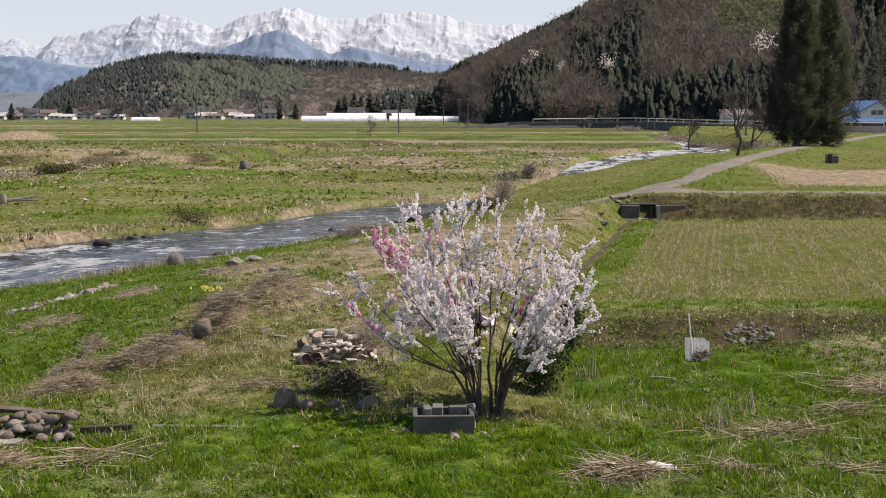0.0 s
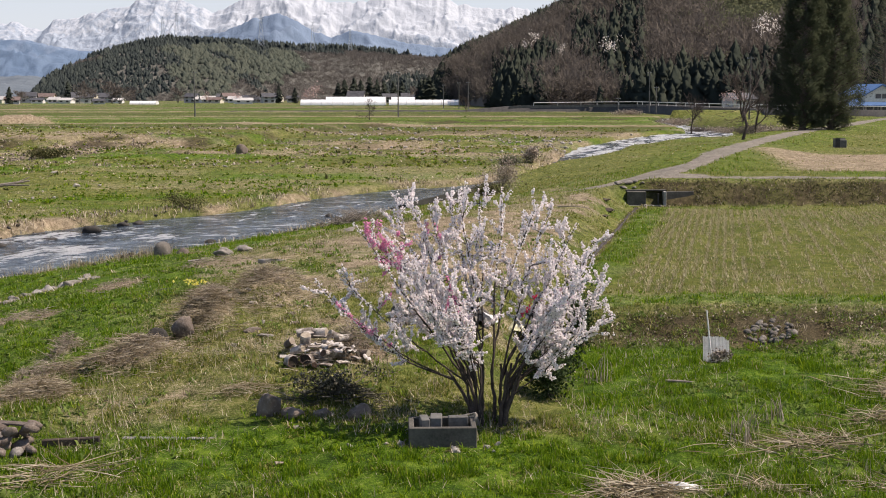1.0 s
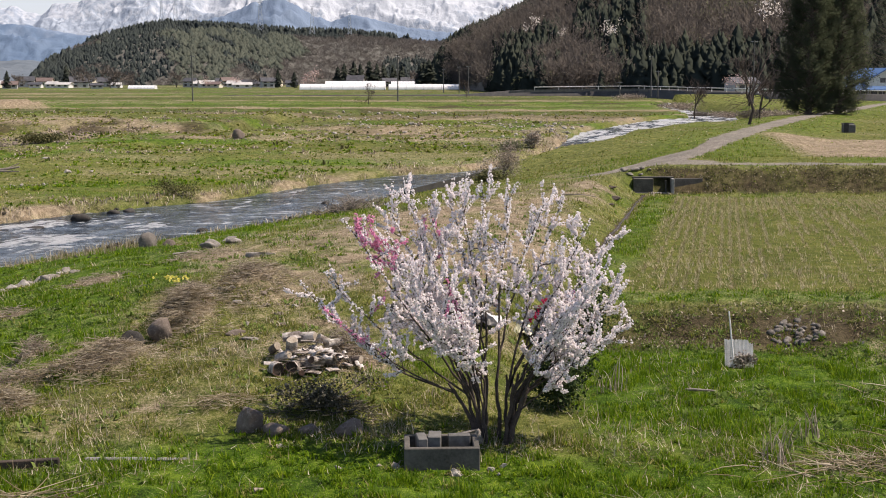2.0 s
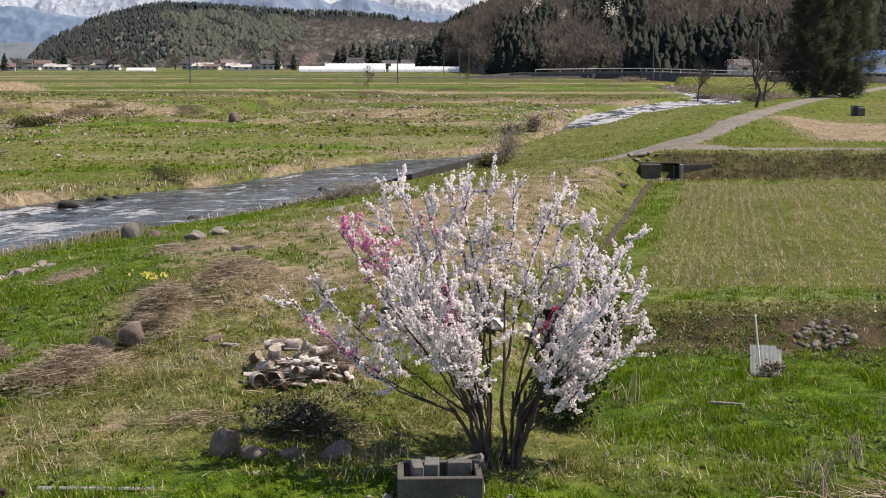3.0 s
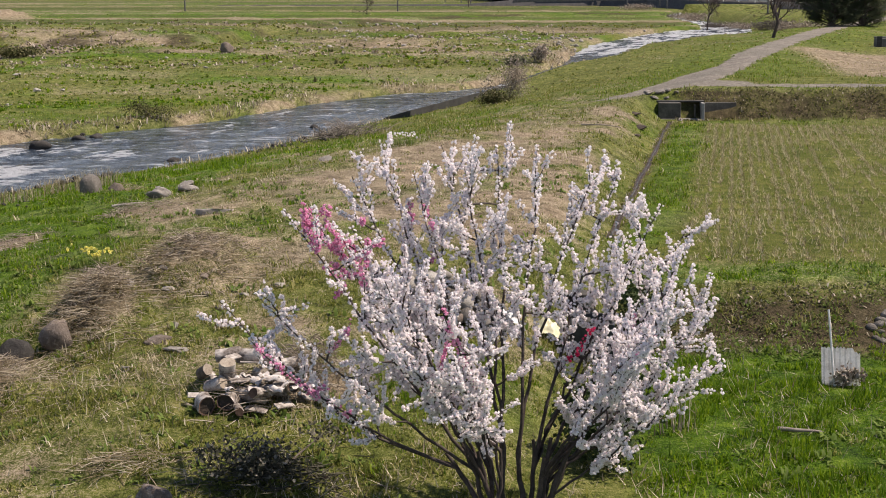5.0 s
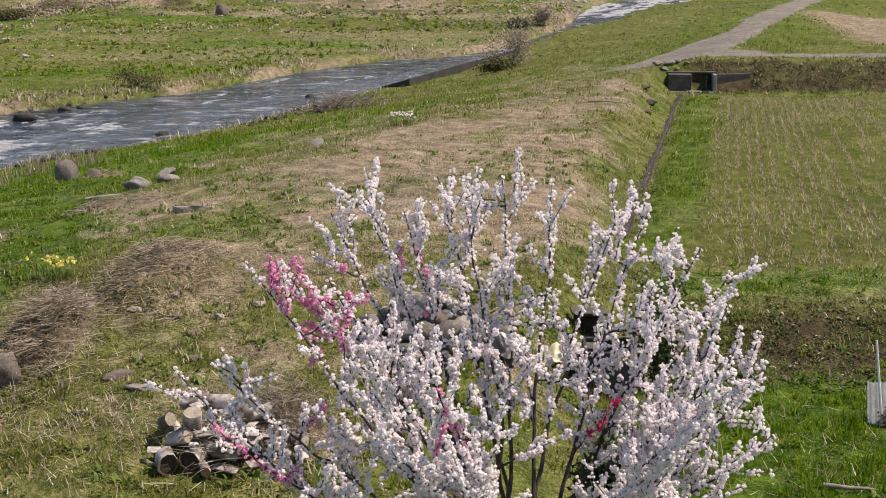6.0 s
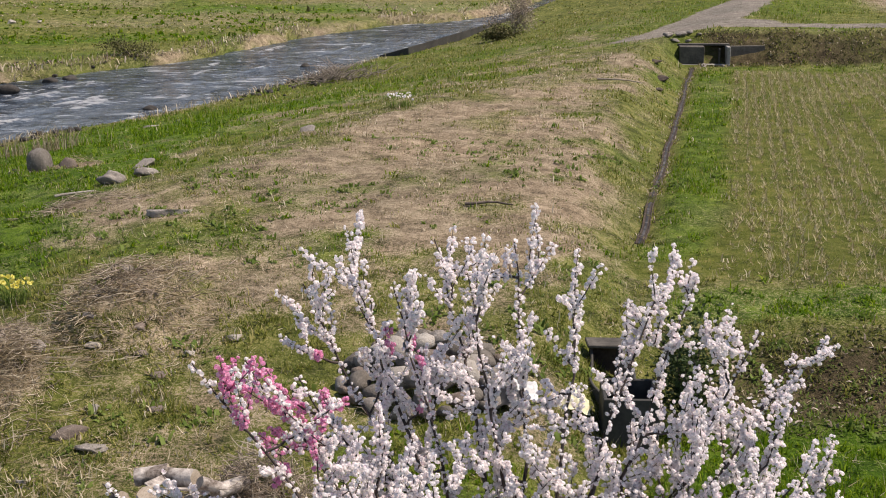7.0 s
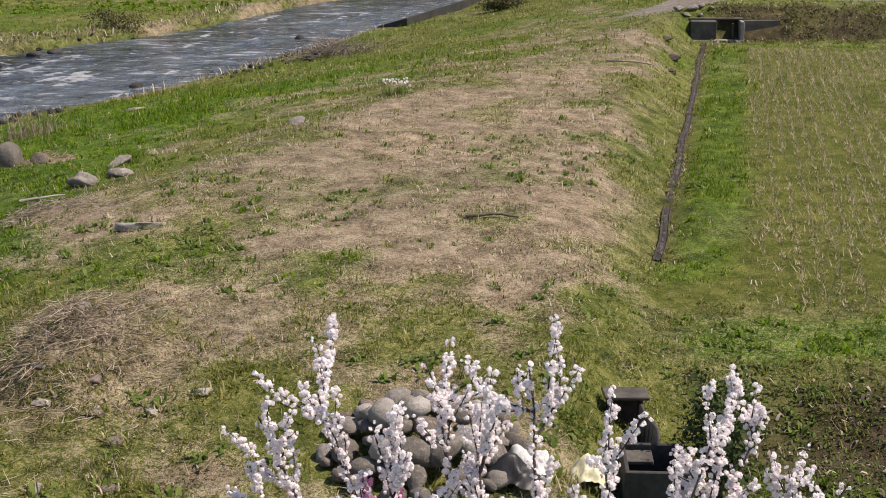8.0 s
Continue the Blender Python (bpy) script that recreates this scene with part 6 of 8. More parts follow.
# ---- stubble in the paddy ----
def stubble():
    """Rows of cut rice stalks, 0.30 m apart, running beside the drain."""
    ax, ay = DITCH[0]
    bx, by = DITCH[-1]
    ln = math.hypot(bx - ax, by - ay)
    tx, ty = (bx - ax) / ln, (by - ay) / ln
    rows, steps = np.meshgrid(np.arange(0, 62) * 0.30 + 1.75, np.arange(-22, 27, 0.18), indexing="ij")
    q = rows.ravel() + RNG.normal(0, 0.025, rows.size)
    s = steps.ravel() + RNG.normal(0, 0.05, rows.size)
    x = ax + tx * s + ty * q
    y = ay + ty * s - tx * q
    ok = (paddy_at(x, y) > 0.5) & (x < 0.40 * y + 2) & (fbm(q / 0.3 * 1.7, s * 0.22, 1.0, 2, 95) + RNG.normal(0, 0.06, len(x)) > 0.70 - 0.42 * (0.42 + 0.58 * (1 - ramp(3.0, 6.0, q)) + 0.4 * ramp(52, 62, y)))
    x, y = x[ok], y[ok]
    heap = Heap()
    for k in range(11):
        n = len(x)
        v, f = blades_at(x + RNG.normal(0, 0.025, n), y + RNG.normal(0, 0.05, n), RNG.uniform(0.014, 0.030, n), RNG.uniform(0.06, 0.13, n), 0.85)
        heap.add(v, f)
    k = RNG.integers(0, len(x), 16000)
    v, f = blades_at(x[k] + RNG.normal(0, 0.10, 16000), y[k] + RNG.normal(0, 0.12, 16000), RNG.uniform(0.012, 0.022, 16000), RNG.uniform(0.10, 0.26, 16000), 1.4)
    heap.add(v, f)
    n = 60000
    lx, ly = RNG.uniform(4, 27, n), RNG.uniform(35, 65, n)
    edge = np.maximum(1 - ramp(39, 46, ly), ramp(52, 60, ly))
    ok = (paddy_at(lx, ly) > 0.5) & (lx < 0.42 * ly + 2) & (RNG.uniform(0, 1, n) < (0.12 + 0.75 * edge) * ramp(0.40, 0.58, fbm(lx, ly, 1.6, 3, 96)))
    lx, ly = lx[ok], ly[ok]
    n = len(lx)
    v, f = blades_at(lx, ly, RNG.uniform(0.012, 0.026, n), RNG.uniform(0.08, 0.22, n), 1.3)
    heap.add(v, f)
    return tagged(put("rice_stubble", heap.mesh("rice_stubble"), STUBBLE), "rows of pale cut rice stubble in the fallow paddy", "stubble", kind="stuff")


stubble()


# ---- weeds: low leafy rosettes ----
def rosettes():
    n = 6000
    x, y = field(n, 18, 46, 0.40)
    ok = dry_land(x, y) & (paddy_at(x, y) < 0.3) & (fbm(x, y, 2.2, 3, 97) > 0.50)
    x, y = x[ok], y[ok]
    at, n = [], len(x)
    reps = RNG.integers(7, 16, n)
    xs, ys = np.repeat(x, reps), np.repeat(y, reps)
    size = np.repeat(0.03 + 0.09 * RNG.uniform(0, 1, n) ** 2, reps)
    m = len(xs)
    xs, ys = xs + RNG.normal(0, 0.5, m) * size * 1.4, ys + RNG.normal(0, 0.5, m) * size * 1.4
    v, f = blades_at(xs, ys, size * RNG.uniform(0.35, 0.6, m), size * RNG.uniform(0.8, 1.5, m), 0.9, True)
    v[:, 2] += 0.02
    return tagged(put("weeds", mesh_of("weeds", v, f), WEED), "broad-leaved green weeds dotted through the grass", "weeds", kind="stuff")


rosettes()


# ---- loose straws, and dry reeds along the far water's edge ----
def strewn(n, y0, y1, wide, long, name, label):
    x, y = field(n, y0, y1, 0.42)
    d = dry_at(x, y)
    ok = dry_land(x, y) & (gravel_at(x, y) < 0.3) & (RNG.uniform(0, 1, n) < (0.08 + 0.8 * ramp(0.48, 0.64, fbm(x, y, 1.4, 3, 99))) * (1 - 0.7 * lush_at(x, y) * (1 - d)))
    x, y = x[ok], y[ok]
    m = len(x)
    v, f = blades_at(x, y, wide * RNG.uniform(0.6, 1.5, m), long * RNG.uniform(0.4, 1.4, m), 1.15)
    v[:, 2] += 0.03
    return tagged(put(name, mesh_of(name, v, f), STRAW), label, "straw", kind="stuff")


strewn(70000, 17.5, 30.5, 0.011, 0.20, "loose_straw", "loose pale straws lying in the grass")
strewn(60000, 30.5, 60, 0.010, 0.15, "loose_straw", "loose pale straws lying in the grass")


def waterside(n, line, sign, near, far_off, y0, y1, wide, long, label, material=STRAW):
    """Tufts of dry reeds hanging over one bank."""
    p = np.array(line, float)
    d = np.concatenate([[0], np.cumsum(np.hypot(*np.diff(p, axis=0).T))])
    t = RNG.uniform(0, d[-1], n)
    x, y = np.interp(t, d, p[:, 0]), np.interp(t, d, p[:, 1])
    x2, y2 = np.interp(t + 0.5, d, p[:, 0]), np.interp(t + 0.5, d, p[:, 1])
    ln = np.hypot(x2 - x, y2 - y) + 1e-6
    off = RNG.uniform(near, far_off, n) * sign
    x, y = x + (y2 - y) / ln * off, y - (x2 - x) / ln * off
    ok = (y > y0) & (y < y1) & (fbm(x, y, 2.6, 3, 141) > 0.46)
    x, y = x[ok], y[ok]
    m = len(x)
    v, f = blades_at(x, y, wide * RNG.uniform(0.5, 1.5, m), long * RNG.uniform(0.4, 1.3, m), 0.6, True)
    return tagged(put("dry_reeds", mesh_of("dry_reeds", v, f), material), label, "reeds", kind="stuff")


waterside(9000, FAR_EDGE, -1, 0.1, 1.4, 66, 150, 0.05, 0.42, "pale dry reeds hanging over the far river bank")
waterside(7000, FAR_EDGE, -1, 0.0, 1.2, 66, 150, 0.05, 0.38, "brown withered growth on the far river bank", BRUSH)
waterside(6000, FAR_EDGE, -1, 0.4, 3.0, 66, 150, 0.06, 0.30, "olive grass overhanging the far river bank", GRASS)
waterside(9000, NEAR_EDGE, 1, 0.2, 1.4, 40, 84, 0.03, 0.4, "dry reeds along the near water's edge")


# ---- rough growth on the old river bank across the stream ----
def rough_growth(n, y0, y1, wide, long, material, label, seed, cut):
    x, y = field(n, y0, y1, 0.38)
    ok = (side(FAR_EDGE, x, y) < -2) & (fbm(x * 0.6, y, 5.0, 4, seed) > cut)
    x, y = x[ok], y[ok]
    m = len(x)
    v, f = blades_at(x, y, wide * RNG.uniform(0.5, 1.5, m), long * RNG.uniform(0.4, 1.5, m), 0.8, True)
    tagged(put("rough_grass", mesh_of("rough_grass", v, f), material), label, "grass", kind="stuff")


rough_growth(11000, 120, 185, 0.22, 0.16, GRASS, "tussocks of olive rough grass on the old river bank", 311, 0.50)
rough_growth(7000, 120, 185, 0.16, 0.16, BRUSH, "withered brown weeds on the old river bank", 321, 0.52)
rough_growth(9000, 78, 125, 0.12, 0.14, GRASS, "tussocks of olive rough grass on the flood plain", 331, 0.52)
rough_growth(2500, 118, 200, 0.10, 0.30, BANK_LEAF, "olive scrub tufts along the upper river bank", 341, 0.56)

# ---- stones ----
def gp(x, y, dz=0.0):
    return (x, y, ground_z(x, y) + dz)


SET = []


def stone(x, y, sx, sy, sz, material, seed, label, turn=0.0, sink=0.04, name="stone", lean=0.0, group="", dz=0.0):
    m = Matrix.Translation(gp(x, y, dz + 0.36 * sz - sink)) @ pose(0, 0, 0, lean, 0, turn)
    ob = part(name, stone_bm(sx / 2, sy / 2, sz / 2 * 1.2, seed, 3, 0.34 if material in (STONE, PALE_STONE) else 0.16, material in (STONE, PALE_STONE)), material, None, label, True, m)
    SET.append((x, y, max(sx, sy) / 2))
    return tagged(ob, label, "stone", group)


for x, y, sx, sy, sz, mat, seed, lab, turn, lean in (
        (-3.12, 24.35, 0.42, 0.40, 0.52, BROWN_STONE, 1, "upright brown boulder standing in the grass", 20, 8),
        (-2.68, 24.05, 0.44, 0.36, 0.24, BROWN_STONE, 2, "low brown boulder bedded in the grass", 0, 0),
        (-2.14, 24.12, 0.34, 0.30, 0.20, BROWN_STONE, 3, "low brown boulder bedded in the grass", 40, 0),
        (-1.50, 24.15, 0.50, 0.40, 0.34, BROWN_STONE, 4, "rounded brown boulder beside the dark heap", 10, 0),
        (-2.50, 23.45, 0.30, 0.2, 0.09, STONE, 5, "flat grey stone in the grass", 12, 0),
        (-5.72, 29.45, 0.52, 0.48, 0.52, BROWN_STONE, 6, "round brown boulder on a mound of dead brush", 0, 0),
        (-6.22, 29.1, 0.62, 0.5, 0.62, WET_STONE, 7, "dark half-buried boulder among dead brush", 50, 0),
        (-3.85, 29.15, 0.42, 0.30, 0.13, STONE, 8, "flat grey stone beside the cut logs", 10, 0),
        (-4.22, 29.40, 0.46, 0.26, 0.13, BROWN_STONE, 9, "flat brown stone half sunk in turf", 25, 0),
        (-4.42, 28.40, 0.17, 0.14, 0.12, PALE_STONE, 10, "small pale stone on the turf", 0, 0),
        (-4.05, 29.95, 0.20, 0.16, 0.20, PALE_STONE, 11, "small pale upright stone on the turf", 0, 0),
        (-4.50, 33.65, 0.40, 0.26, 0.14, PALE_STONE, 12, "flat pale stone on dead brush", 15, 0),
        (-4.70, 33.30, 0.18, 0.15, 0.12, PALE_STONE, 13, "small pale stone on dead brush", 0, 0),
        (-4.52, 31.70, 0.26, 0.2, 0.10, PALE_STONE, 14, "flat pale stone on the turf", 30, 0),
        (-3.22, 31.60, 0.24, 0.16, 0.10, PALE_STONE, 15, "flat pale stone on the turf", 0, 0),
        (-2.74, 32.05, 0.27, 0.2, 0.13, PALE_STONE, 16, "flat pale stone on the turf", 10, 0),
        (-3.85, 31.5, 0.20, 0.2, 0.09, BROWN_STONE, 17, "small brown stone on the turf", 0, 0),
        (-5.05, 38.75, 0.75, 0.42, 0.28, PALE_STONE, 18, "long pale stone lying on the levee", 8, 0),
        (-7.15, 42.95, 0.66, 0.52, 0.46, STONE, 19, "weathered grey stone on the bank", 0, 0),
        (-6.42, 43.40, 0.62, 0.50, 0.26, STONE, 20, "weathered grey stone on the bank", 30, 0),
        (-7.05, 45.20, 0.62, 0.46, 0.36, STONE, 21, "weathered grey stone on the bank", 70, 0),
        (-10.08, 47.05, 0.66, 0.56, 1.0, GREY_STONE, 22, "upright dark grey boulder on the river bank", 0, 0),
        (-9.35, 46.9, 0.50, 0.40, 0.30, BROWN_STONE, 23, "small dark boulder on the river bank", 0, 0),
        (-3.45, 47.8, 0.60, 0.40, 0.22, STONE, 24, "grey stone sunk in bank grass", 0, 0),
        (-10.2, 59.5, 0.95, 0.6, 0.30, PALE_STONE, 25, "pale boulder at the water's edge", 10, 0),
        (-9.2, 60.8, 0.8, 0.5, 0.22, STONE, 26, "dark wet boulder at the water's edge", 0, 0),
        (-3.3, 29.9, 0.22, 0.18, 0.1, BROWN_STONE, 27, "small brown stone on the turf", 0, 0),
        (-6.05, 31.1, 0.34, 0.26, 0.20, STONE, 28, "grey stone among dead brush", 0, 0),
        (-4.75, 32.3, 0.24, 0.2, 0.14, STONE, 30, "grey stone among dead brush", 0, 0),
        (-5.25, 31.9, 0.3, 0.22, 0.18, PALE_STONE, 31, "pale stone among dead brush", 40, 0),
        (-4.0, 32.1, 0.2, 0.16, 0.1, BROWN_STONE, 32, "small brown stone on the turf", 0, 0),
        (-3.5, 31.0, 0.26, 0.2, 0.08, BROWN_STONE, 33, "flat brown stone half sunk in turf", 20, 0),
        (-5.0, 30.9, 0.3, 0.22, 0.16, STONE, 29, "grey stone among dead brush", 0, 0)):
    stone(x, y, sx, sy, sz, mat, seed, lab, turn, 0.02 + (0.13 if mat == BROWN_STONE else 0.20) * sz, "boulder" if sx > 0.45 else "stone", lean)

# the row of stones along the bank
r = np.random.default_rng(21)
for k in range(22):
    u = (k + r.uniform(0, 1)) / 22
    x, y = -13.3 + 2.0 * u + r.normal(0, 0.16), 38.0 + 4.4 * u + r.normal(0, 0.3)
    s = r.uniform(0.22, 0.62)
    stone(x, y, s, s * r.uniform(0.6, 0.9), s * 0.5, (PALE_STONE, STONE)[k % 2], 40 + k, "pale stone in a row along the river bank", r.uniform(0, 90), 0.03 + 0.12 * s, "stone", 0, "bank stones")

# stones in and along the river
for x, y, s, h in ((-20.3, 74.2, 1.15, 0.55), (-19.3, 77.4, 0.9, 0.4), (-18.6, 78.3, 1.0, 0.35), (-21.7, 70.6, 1.2, 0.25), (-9.6, 67.5, 0.7, 0.35), (-23.5, 68.0, 0.9, 0.3), (-12.6, 69.4, 0.6, 0.3), (-7.4, 83.0, 0.6, 0.3)):
    stone(x, y, s, s * 0.7, h, WET_STONE, int(-x * 10), "dark wet boulder in the river", x * 20 % 90, 0.0, "boulder", 0, "river boulders", float(water_level(y)) - ground_z(x, y) - 0.1)

# the round boulder on the far terrace and pale stones over the flood plain
stone(-22.3, 141.6, 1.45, 1.2, 1.25, BROWN_STONE, 60, "large rounded brown boulder on the far grass terrace", 0, 0.1, "boulder")
for x, y, s in ((-28.6, 99.7, 0.7), (-27.0, 100.5, 0.5), (-17.7, 166.9, 1.2), (-12.5, 150, 0.7), (-9.3, 168, 1.0), (-10.4, 165, 0.8), (-20.5, 120, 0.5), (-14.8, 126, 0.6), (-34, 112, 0.6), (-7.5, 148, 0.6), (-4.0, 160, 0.9), (-3.4, 163, 0.7), (5.6, 165, 0.8), (6.5, 166, 0.7), (9.5, 163, 0.6), (8.0, 170, 0.9), (3.0, 152, 0.6), (14.0, 168, 0.8)):
    stone(x, y, s, s * 0.8, s * 0.45, PALE_STONE, int(y * 3 + x), "pale stone lying on the far flood plain", x * 31 % 90, 0.03, "stone", 0, "flood plain stones")


def rubble(name, label, spots, material):
    """Loose stones too small to pick apart, as one heap."""
    heap = Heap()
    me = bpy.data.meshes.new("seed")
    bm = stone_bm(0.5, 0.42, 0.36, 5, 1, 0.2)
    bm.to_mesh(me)
    bm.free()
    tv = np.array([v.co for v in me.vertices])
    tf = np.array([list(p.vertices) for p in me.polygons])
    bpy.data.meshes.remove(me)
    for x, y, rx, ry, n, s0, s1 in spots:
        px, py = x + RNG.normal(0, rx, n), y + RNG.normal(0, ry, n)
        sc = s0 + (s1 - s0) * RNG.uniform(0, 1, n) ** 2
        at = np.stack([px, py, height(px, py) + 0.12 * sc], -1)
        v, f = scatter(tv, tf, at, sc, spin(n, 0.3))
        heap.add(v, f)
    return tagged(put(name, heap.mesh(name), material), label, "rubble", kind="stuff")


rubble("rubble", "scattered grey rubble on the old river bank", [(-12, 198, 2.5, 8, 22, 0.25, 0.9), (-3, 210, 3, 8, 22, 0.25, 0.9), (-6, 162, 4, 7, 34, 0.15, 0.7), (8, 166, 5, 8, 34, 0.15, 0.7), (-30, 90, 2, 2.0, 30, 0.1, 0.4), (15, 150, 1.6, 6, 40, 0.2, 0.8), (-18, 150, 10, 12, 40, 0.15, 0.5), (20, 158, 1.6, 4, 30, 0.3, 0.8), (9, 140, 4, 10, 44, 0.12, 0.55), (16, 165, 4, 8, 44, 0.2, 0.8), (0, 150, 6, 8, 30, 0.15, 0.6), (22, 160, 3, 3, 24, 0.2, 0.6), (38, 186, 3, 4, 40, 0.25, 0.7), (28, 178, 4, 4, 50, 0.2, 0.6)], PALE_STONE)
rubble("rubble", "heaps of brown rubble on the old river bank", [(-46.0, 133, 2.2, 3, 110, 0.15, 0.6), (-40.5, 143, 1.4, 3, 90, 0.15, 0.6)], BROWN_STONE)
rubble("gravel_bar", "dark wet stones along the river margin", [(-15, 63, 1.2, 2.5, 60, 0.15, 0.5), (-18.5, 79.6, 2.0, 1.0, 26, 0.15, 0.4), (-24, 71.5, 1.4, 1.2, 40, 0.12, 0.35), (-8, 74, 1.5, 2, 50, 0.15, 0.45), (-11.5, 47.5, 1.0, 0.8, 40, 0.08, 0.25)], WET_STONE)


# ---- the pile of river cobbles behind the peach ----
pile = thing("cobble_pile", "heap of grey river cobbles on the turf", "stone pile", at=gp(-0.1, 30.75))
r = np.random.default_rng(5)
cobbles = [stone_bm(0.52, 0.38, 0.33, 70 + k, 2, 0.22) for k in range(6)]
cobble_meshes = []
for k, bm in enumerate(cobbles):
    me = bpy.data.meshes.new("cobble")
    bm.to_mesh(me)
    bm.free()
    me.polygons.foreach_set("use_smooth", np.ones(len(me.polygons), bool))
    me.materials.append((GREY_STONE, BROWN_STONE, GREY_STONE, GREY_STONE, STONE, PALE_STONE)[k])
    cobble_meshes.append(me)
for ring, (rad, z, n, s0, s1) in enumerate(((1.0, 0.06, 20, 0.16, 0.42), (0.8, 0.14, 16, 0.24, 0.52), (0.56, 0.28, 12, 0.24, 0.54), (0.36, 0.43, 8, 0.24, 0.5), (0.14, 0.56, 4, 0.24, 0.42))):
    for k in range(n):
        a = 2 * math.pi * (k + r.uniform(-0.3, 0.3)) / n
        x, y = rad * math.cos(a) * 1.05, rad * math.sin(a) * 1.0
        s = r.uniform(s0, s1)
        zz = z + ground_z(-0.1 + x, 30.75 + y) - pile.location.z
        put("cobble", cobble_meshes[r.integers(0, 6)], None, pile, m=Matrix.Translation((x, y, zz)) @ pose(0, 0, 0, r.uniform(-30, 30), r.uniform(-30, 30), r.uniform(0, 360)) @ Matrix.Diagonal((s, s, s, 1)))

# ---- the stones and boards stacked near the path ----
stack = thing("stone_stack", "stacked brown stones with old boards laid on top", "stone pile", at=gp(-7.5, 22.35))
r = np.random.default_rng(8)
for k in range(80):
    x, y = r.uniform(-1.7, 0.75), r.uniform(-0.4, 0.45)
    s = r.uniform(0.22, 0.42)
    z = 0.04 + 0.14 * (k % 3) * (1 if y > -0.2 else 0)
    put("cobble", cobble_meshes[(1, 4, 1, 1, 1)[r.integers(0, 5)]], None, stack, m=Matrix.Translation((x, y, z)) @ pose(0, 0, 0, r.uniform(-30, 30), r.uniform(-30, 30), r.uniform(0, 360)) @ Matrix.Diagonal((s, s, s * 0.9, 1)))
for k, (x, y, z, ln, tn) in enumerate(((-0.75, 0.42, 0.36, 1.9, 3), (-0.2, 0.34, 0.39, 1.6, -4), (-0.9, 0.5, 0.40, 1.4, 2))):
    part("board", block(ln, 0.14, 0.035, 0.006), BARK, stack, m=pose(x, y, z, 4, 3, tn))
part("ledge", block(1.7, 0.35, 0.06, 0.012), CONCRETE, stack, "flat concrete slab edge", m=pose(-0.9, -0.55, -0.01, 0, 0, 4))
tagged(part("plank", block(0.95, 0.10, 0.13, 0.012), DARK_EARTH, None, "dark rotten plank lying in the grass", m=pose(-6.22, 22.62, ground_z(-6.22, 22.62) - 0.02, 0, -2, 4)), "dark rotten plank lying in the grass", "plank")
tagged(part("edging_slab", block(2.3, 0.09, 0.09, 0.02), CONCRETE, None, "", m=pose(-4.35, 23.05, ground_z(-4.35, 23.05) - 0.06, 0, 0, -1)), "narrow concrete edging strip sunk in the turf", "edging")


# ---- the concrete trough at the foot of the peach ----
trough = thing("concrete_trough", "weathered concrete trough with loose blocks inside", "trough", at=pose(0.0, 22.95, ground_z(0.0, 22.95) - 0.12, 0, 0, 2))
W, D, H, T = 1.14, 0.78, 0.40, 0.09
for nm, sx, sy, x, y in (("front_wall", W, T, 0, -D / 2 + T / 2), ("back_wall", W, T, 0, D / 2 - T / 2), ("side_wall", T, D - 2 * T - 0.004, -W / 2 + T / 2, 0), ("side_wall", T, D - 2 * T - 0.004, W / 2 - T / 2, 0)):
    part(nm, block(sx, sy, H, 0.012), TROUGH, trough, m=Matrix.Translation((x, y, 0)))
part("bottom", block(W - 2 * T - 0.01, D - 2 * T - 0.01, 0.12), DARK_EARTH, trough)
for x, y, sx, sy, sz, tn in ((-0.30, 0.02, 0.15, 0.36, 0.36, 6), (-0.10, 0.05, 0.20, 0.34, 0.38, -4), (0.28, 0.16, 0.34, 0.15, 0.34, 3)):
    tagged(part("concrete_block", block(sx, sy, sz, 0.012), DARK_CONCRETE, None, "", m=trough.matrix_basis @ pose(x, y, 0.12, 0, 0, tn)), "dark concrete block stood in the trough", "block", "trough blocks")
stone(0.32, 23.75, 0.75, 0.42, 0.42, STONE, 90, "dark leaning stone slab behind the trough", 12, 0.05, "boulder", 18)
for x, y, s in ((-0.72, 22.62, 0.22), (0.78, 22.62, 0.16), (0.95, 22.75, 0.14), (-0.95, 22.75, 0.12), (0.86, 22.45, 0.12), (0.2, 22.42, 0.2), (-1.55, 22.65, 0.16)):
    stone(x, y, s, s * 0.8, s * 0.6, PALE_STONE, int(x * 50 + 90), "small pale stone lying by the trough", x * 77 % 90, 0.02)


# ---- cut logs ----
PEELED = two_tone("peeling_bark", (0.085, 0.062, 0.048), (0.52, 0.48, 0.44), 5.0, 0.9, 0.7, 0.02, 5.0, lo=0.42, hi=0.58)
ROTTEN = two_tone("rotten_wood", (0.055, 0.032, 0.024), (0.16, 0.105, 0.078), 8.0, 0.95, 0.7, 0.02)


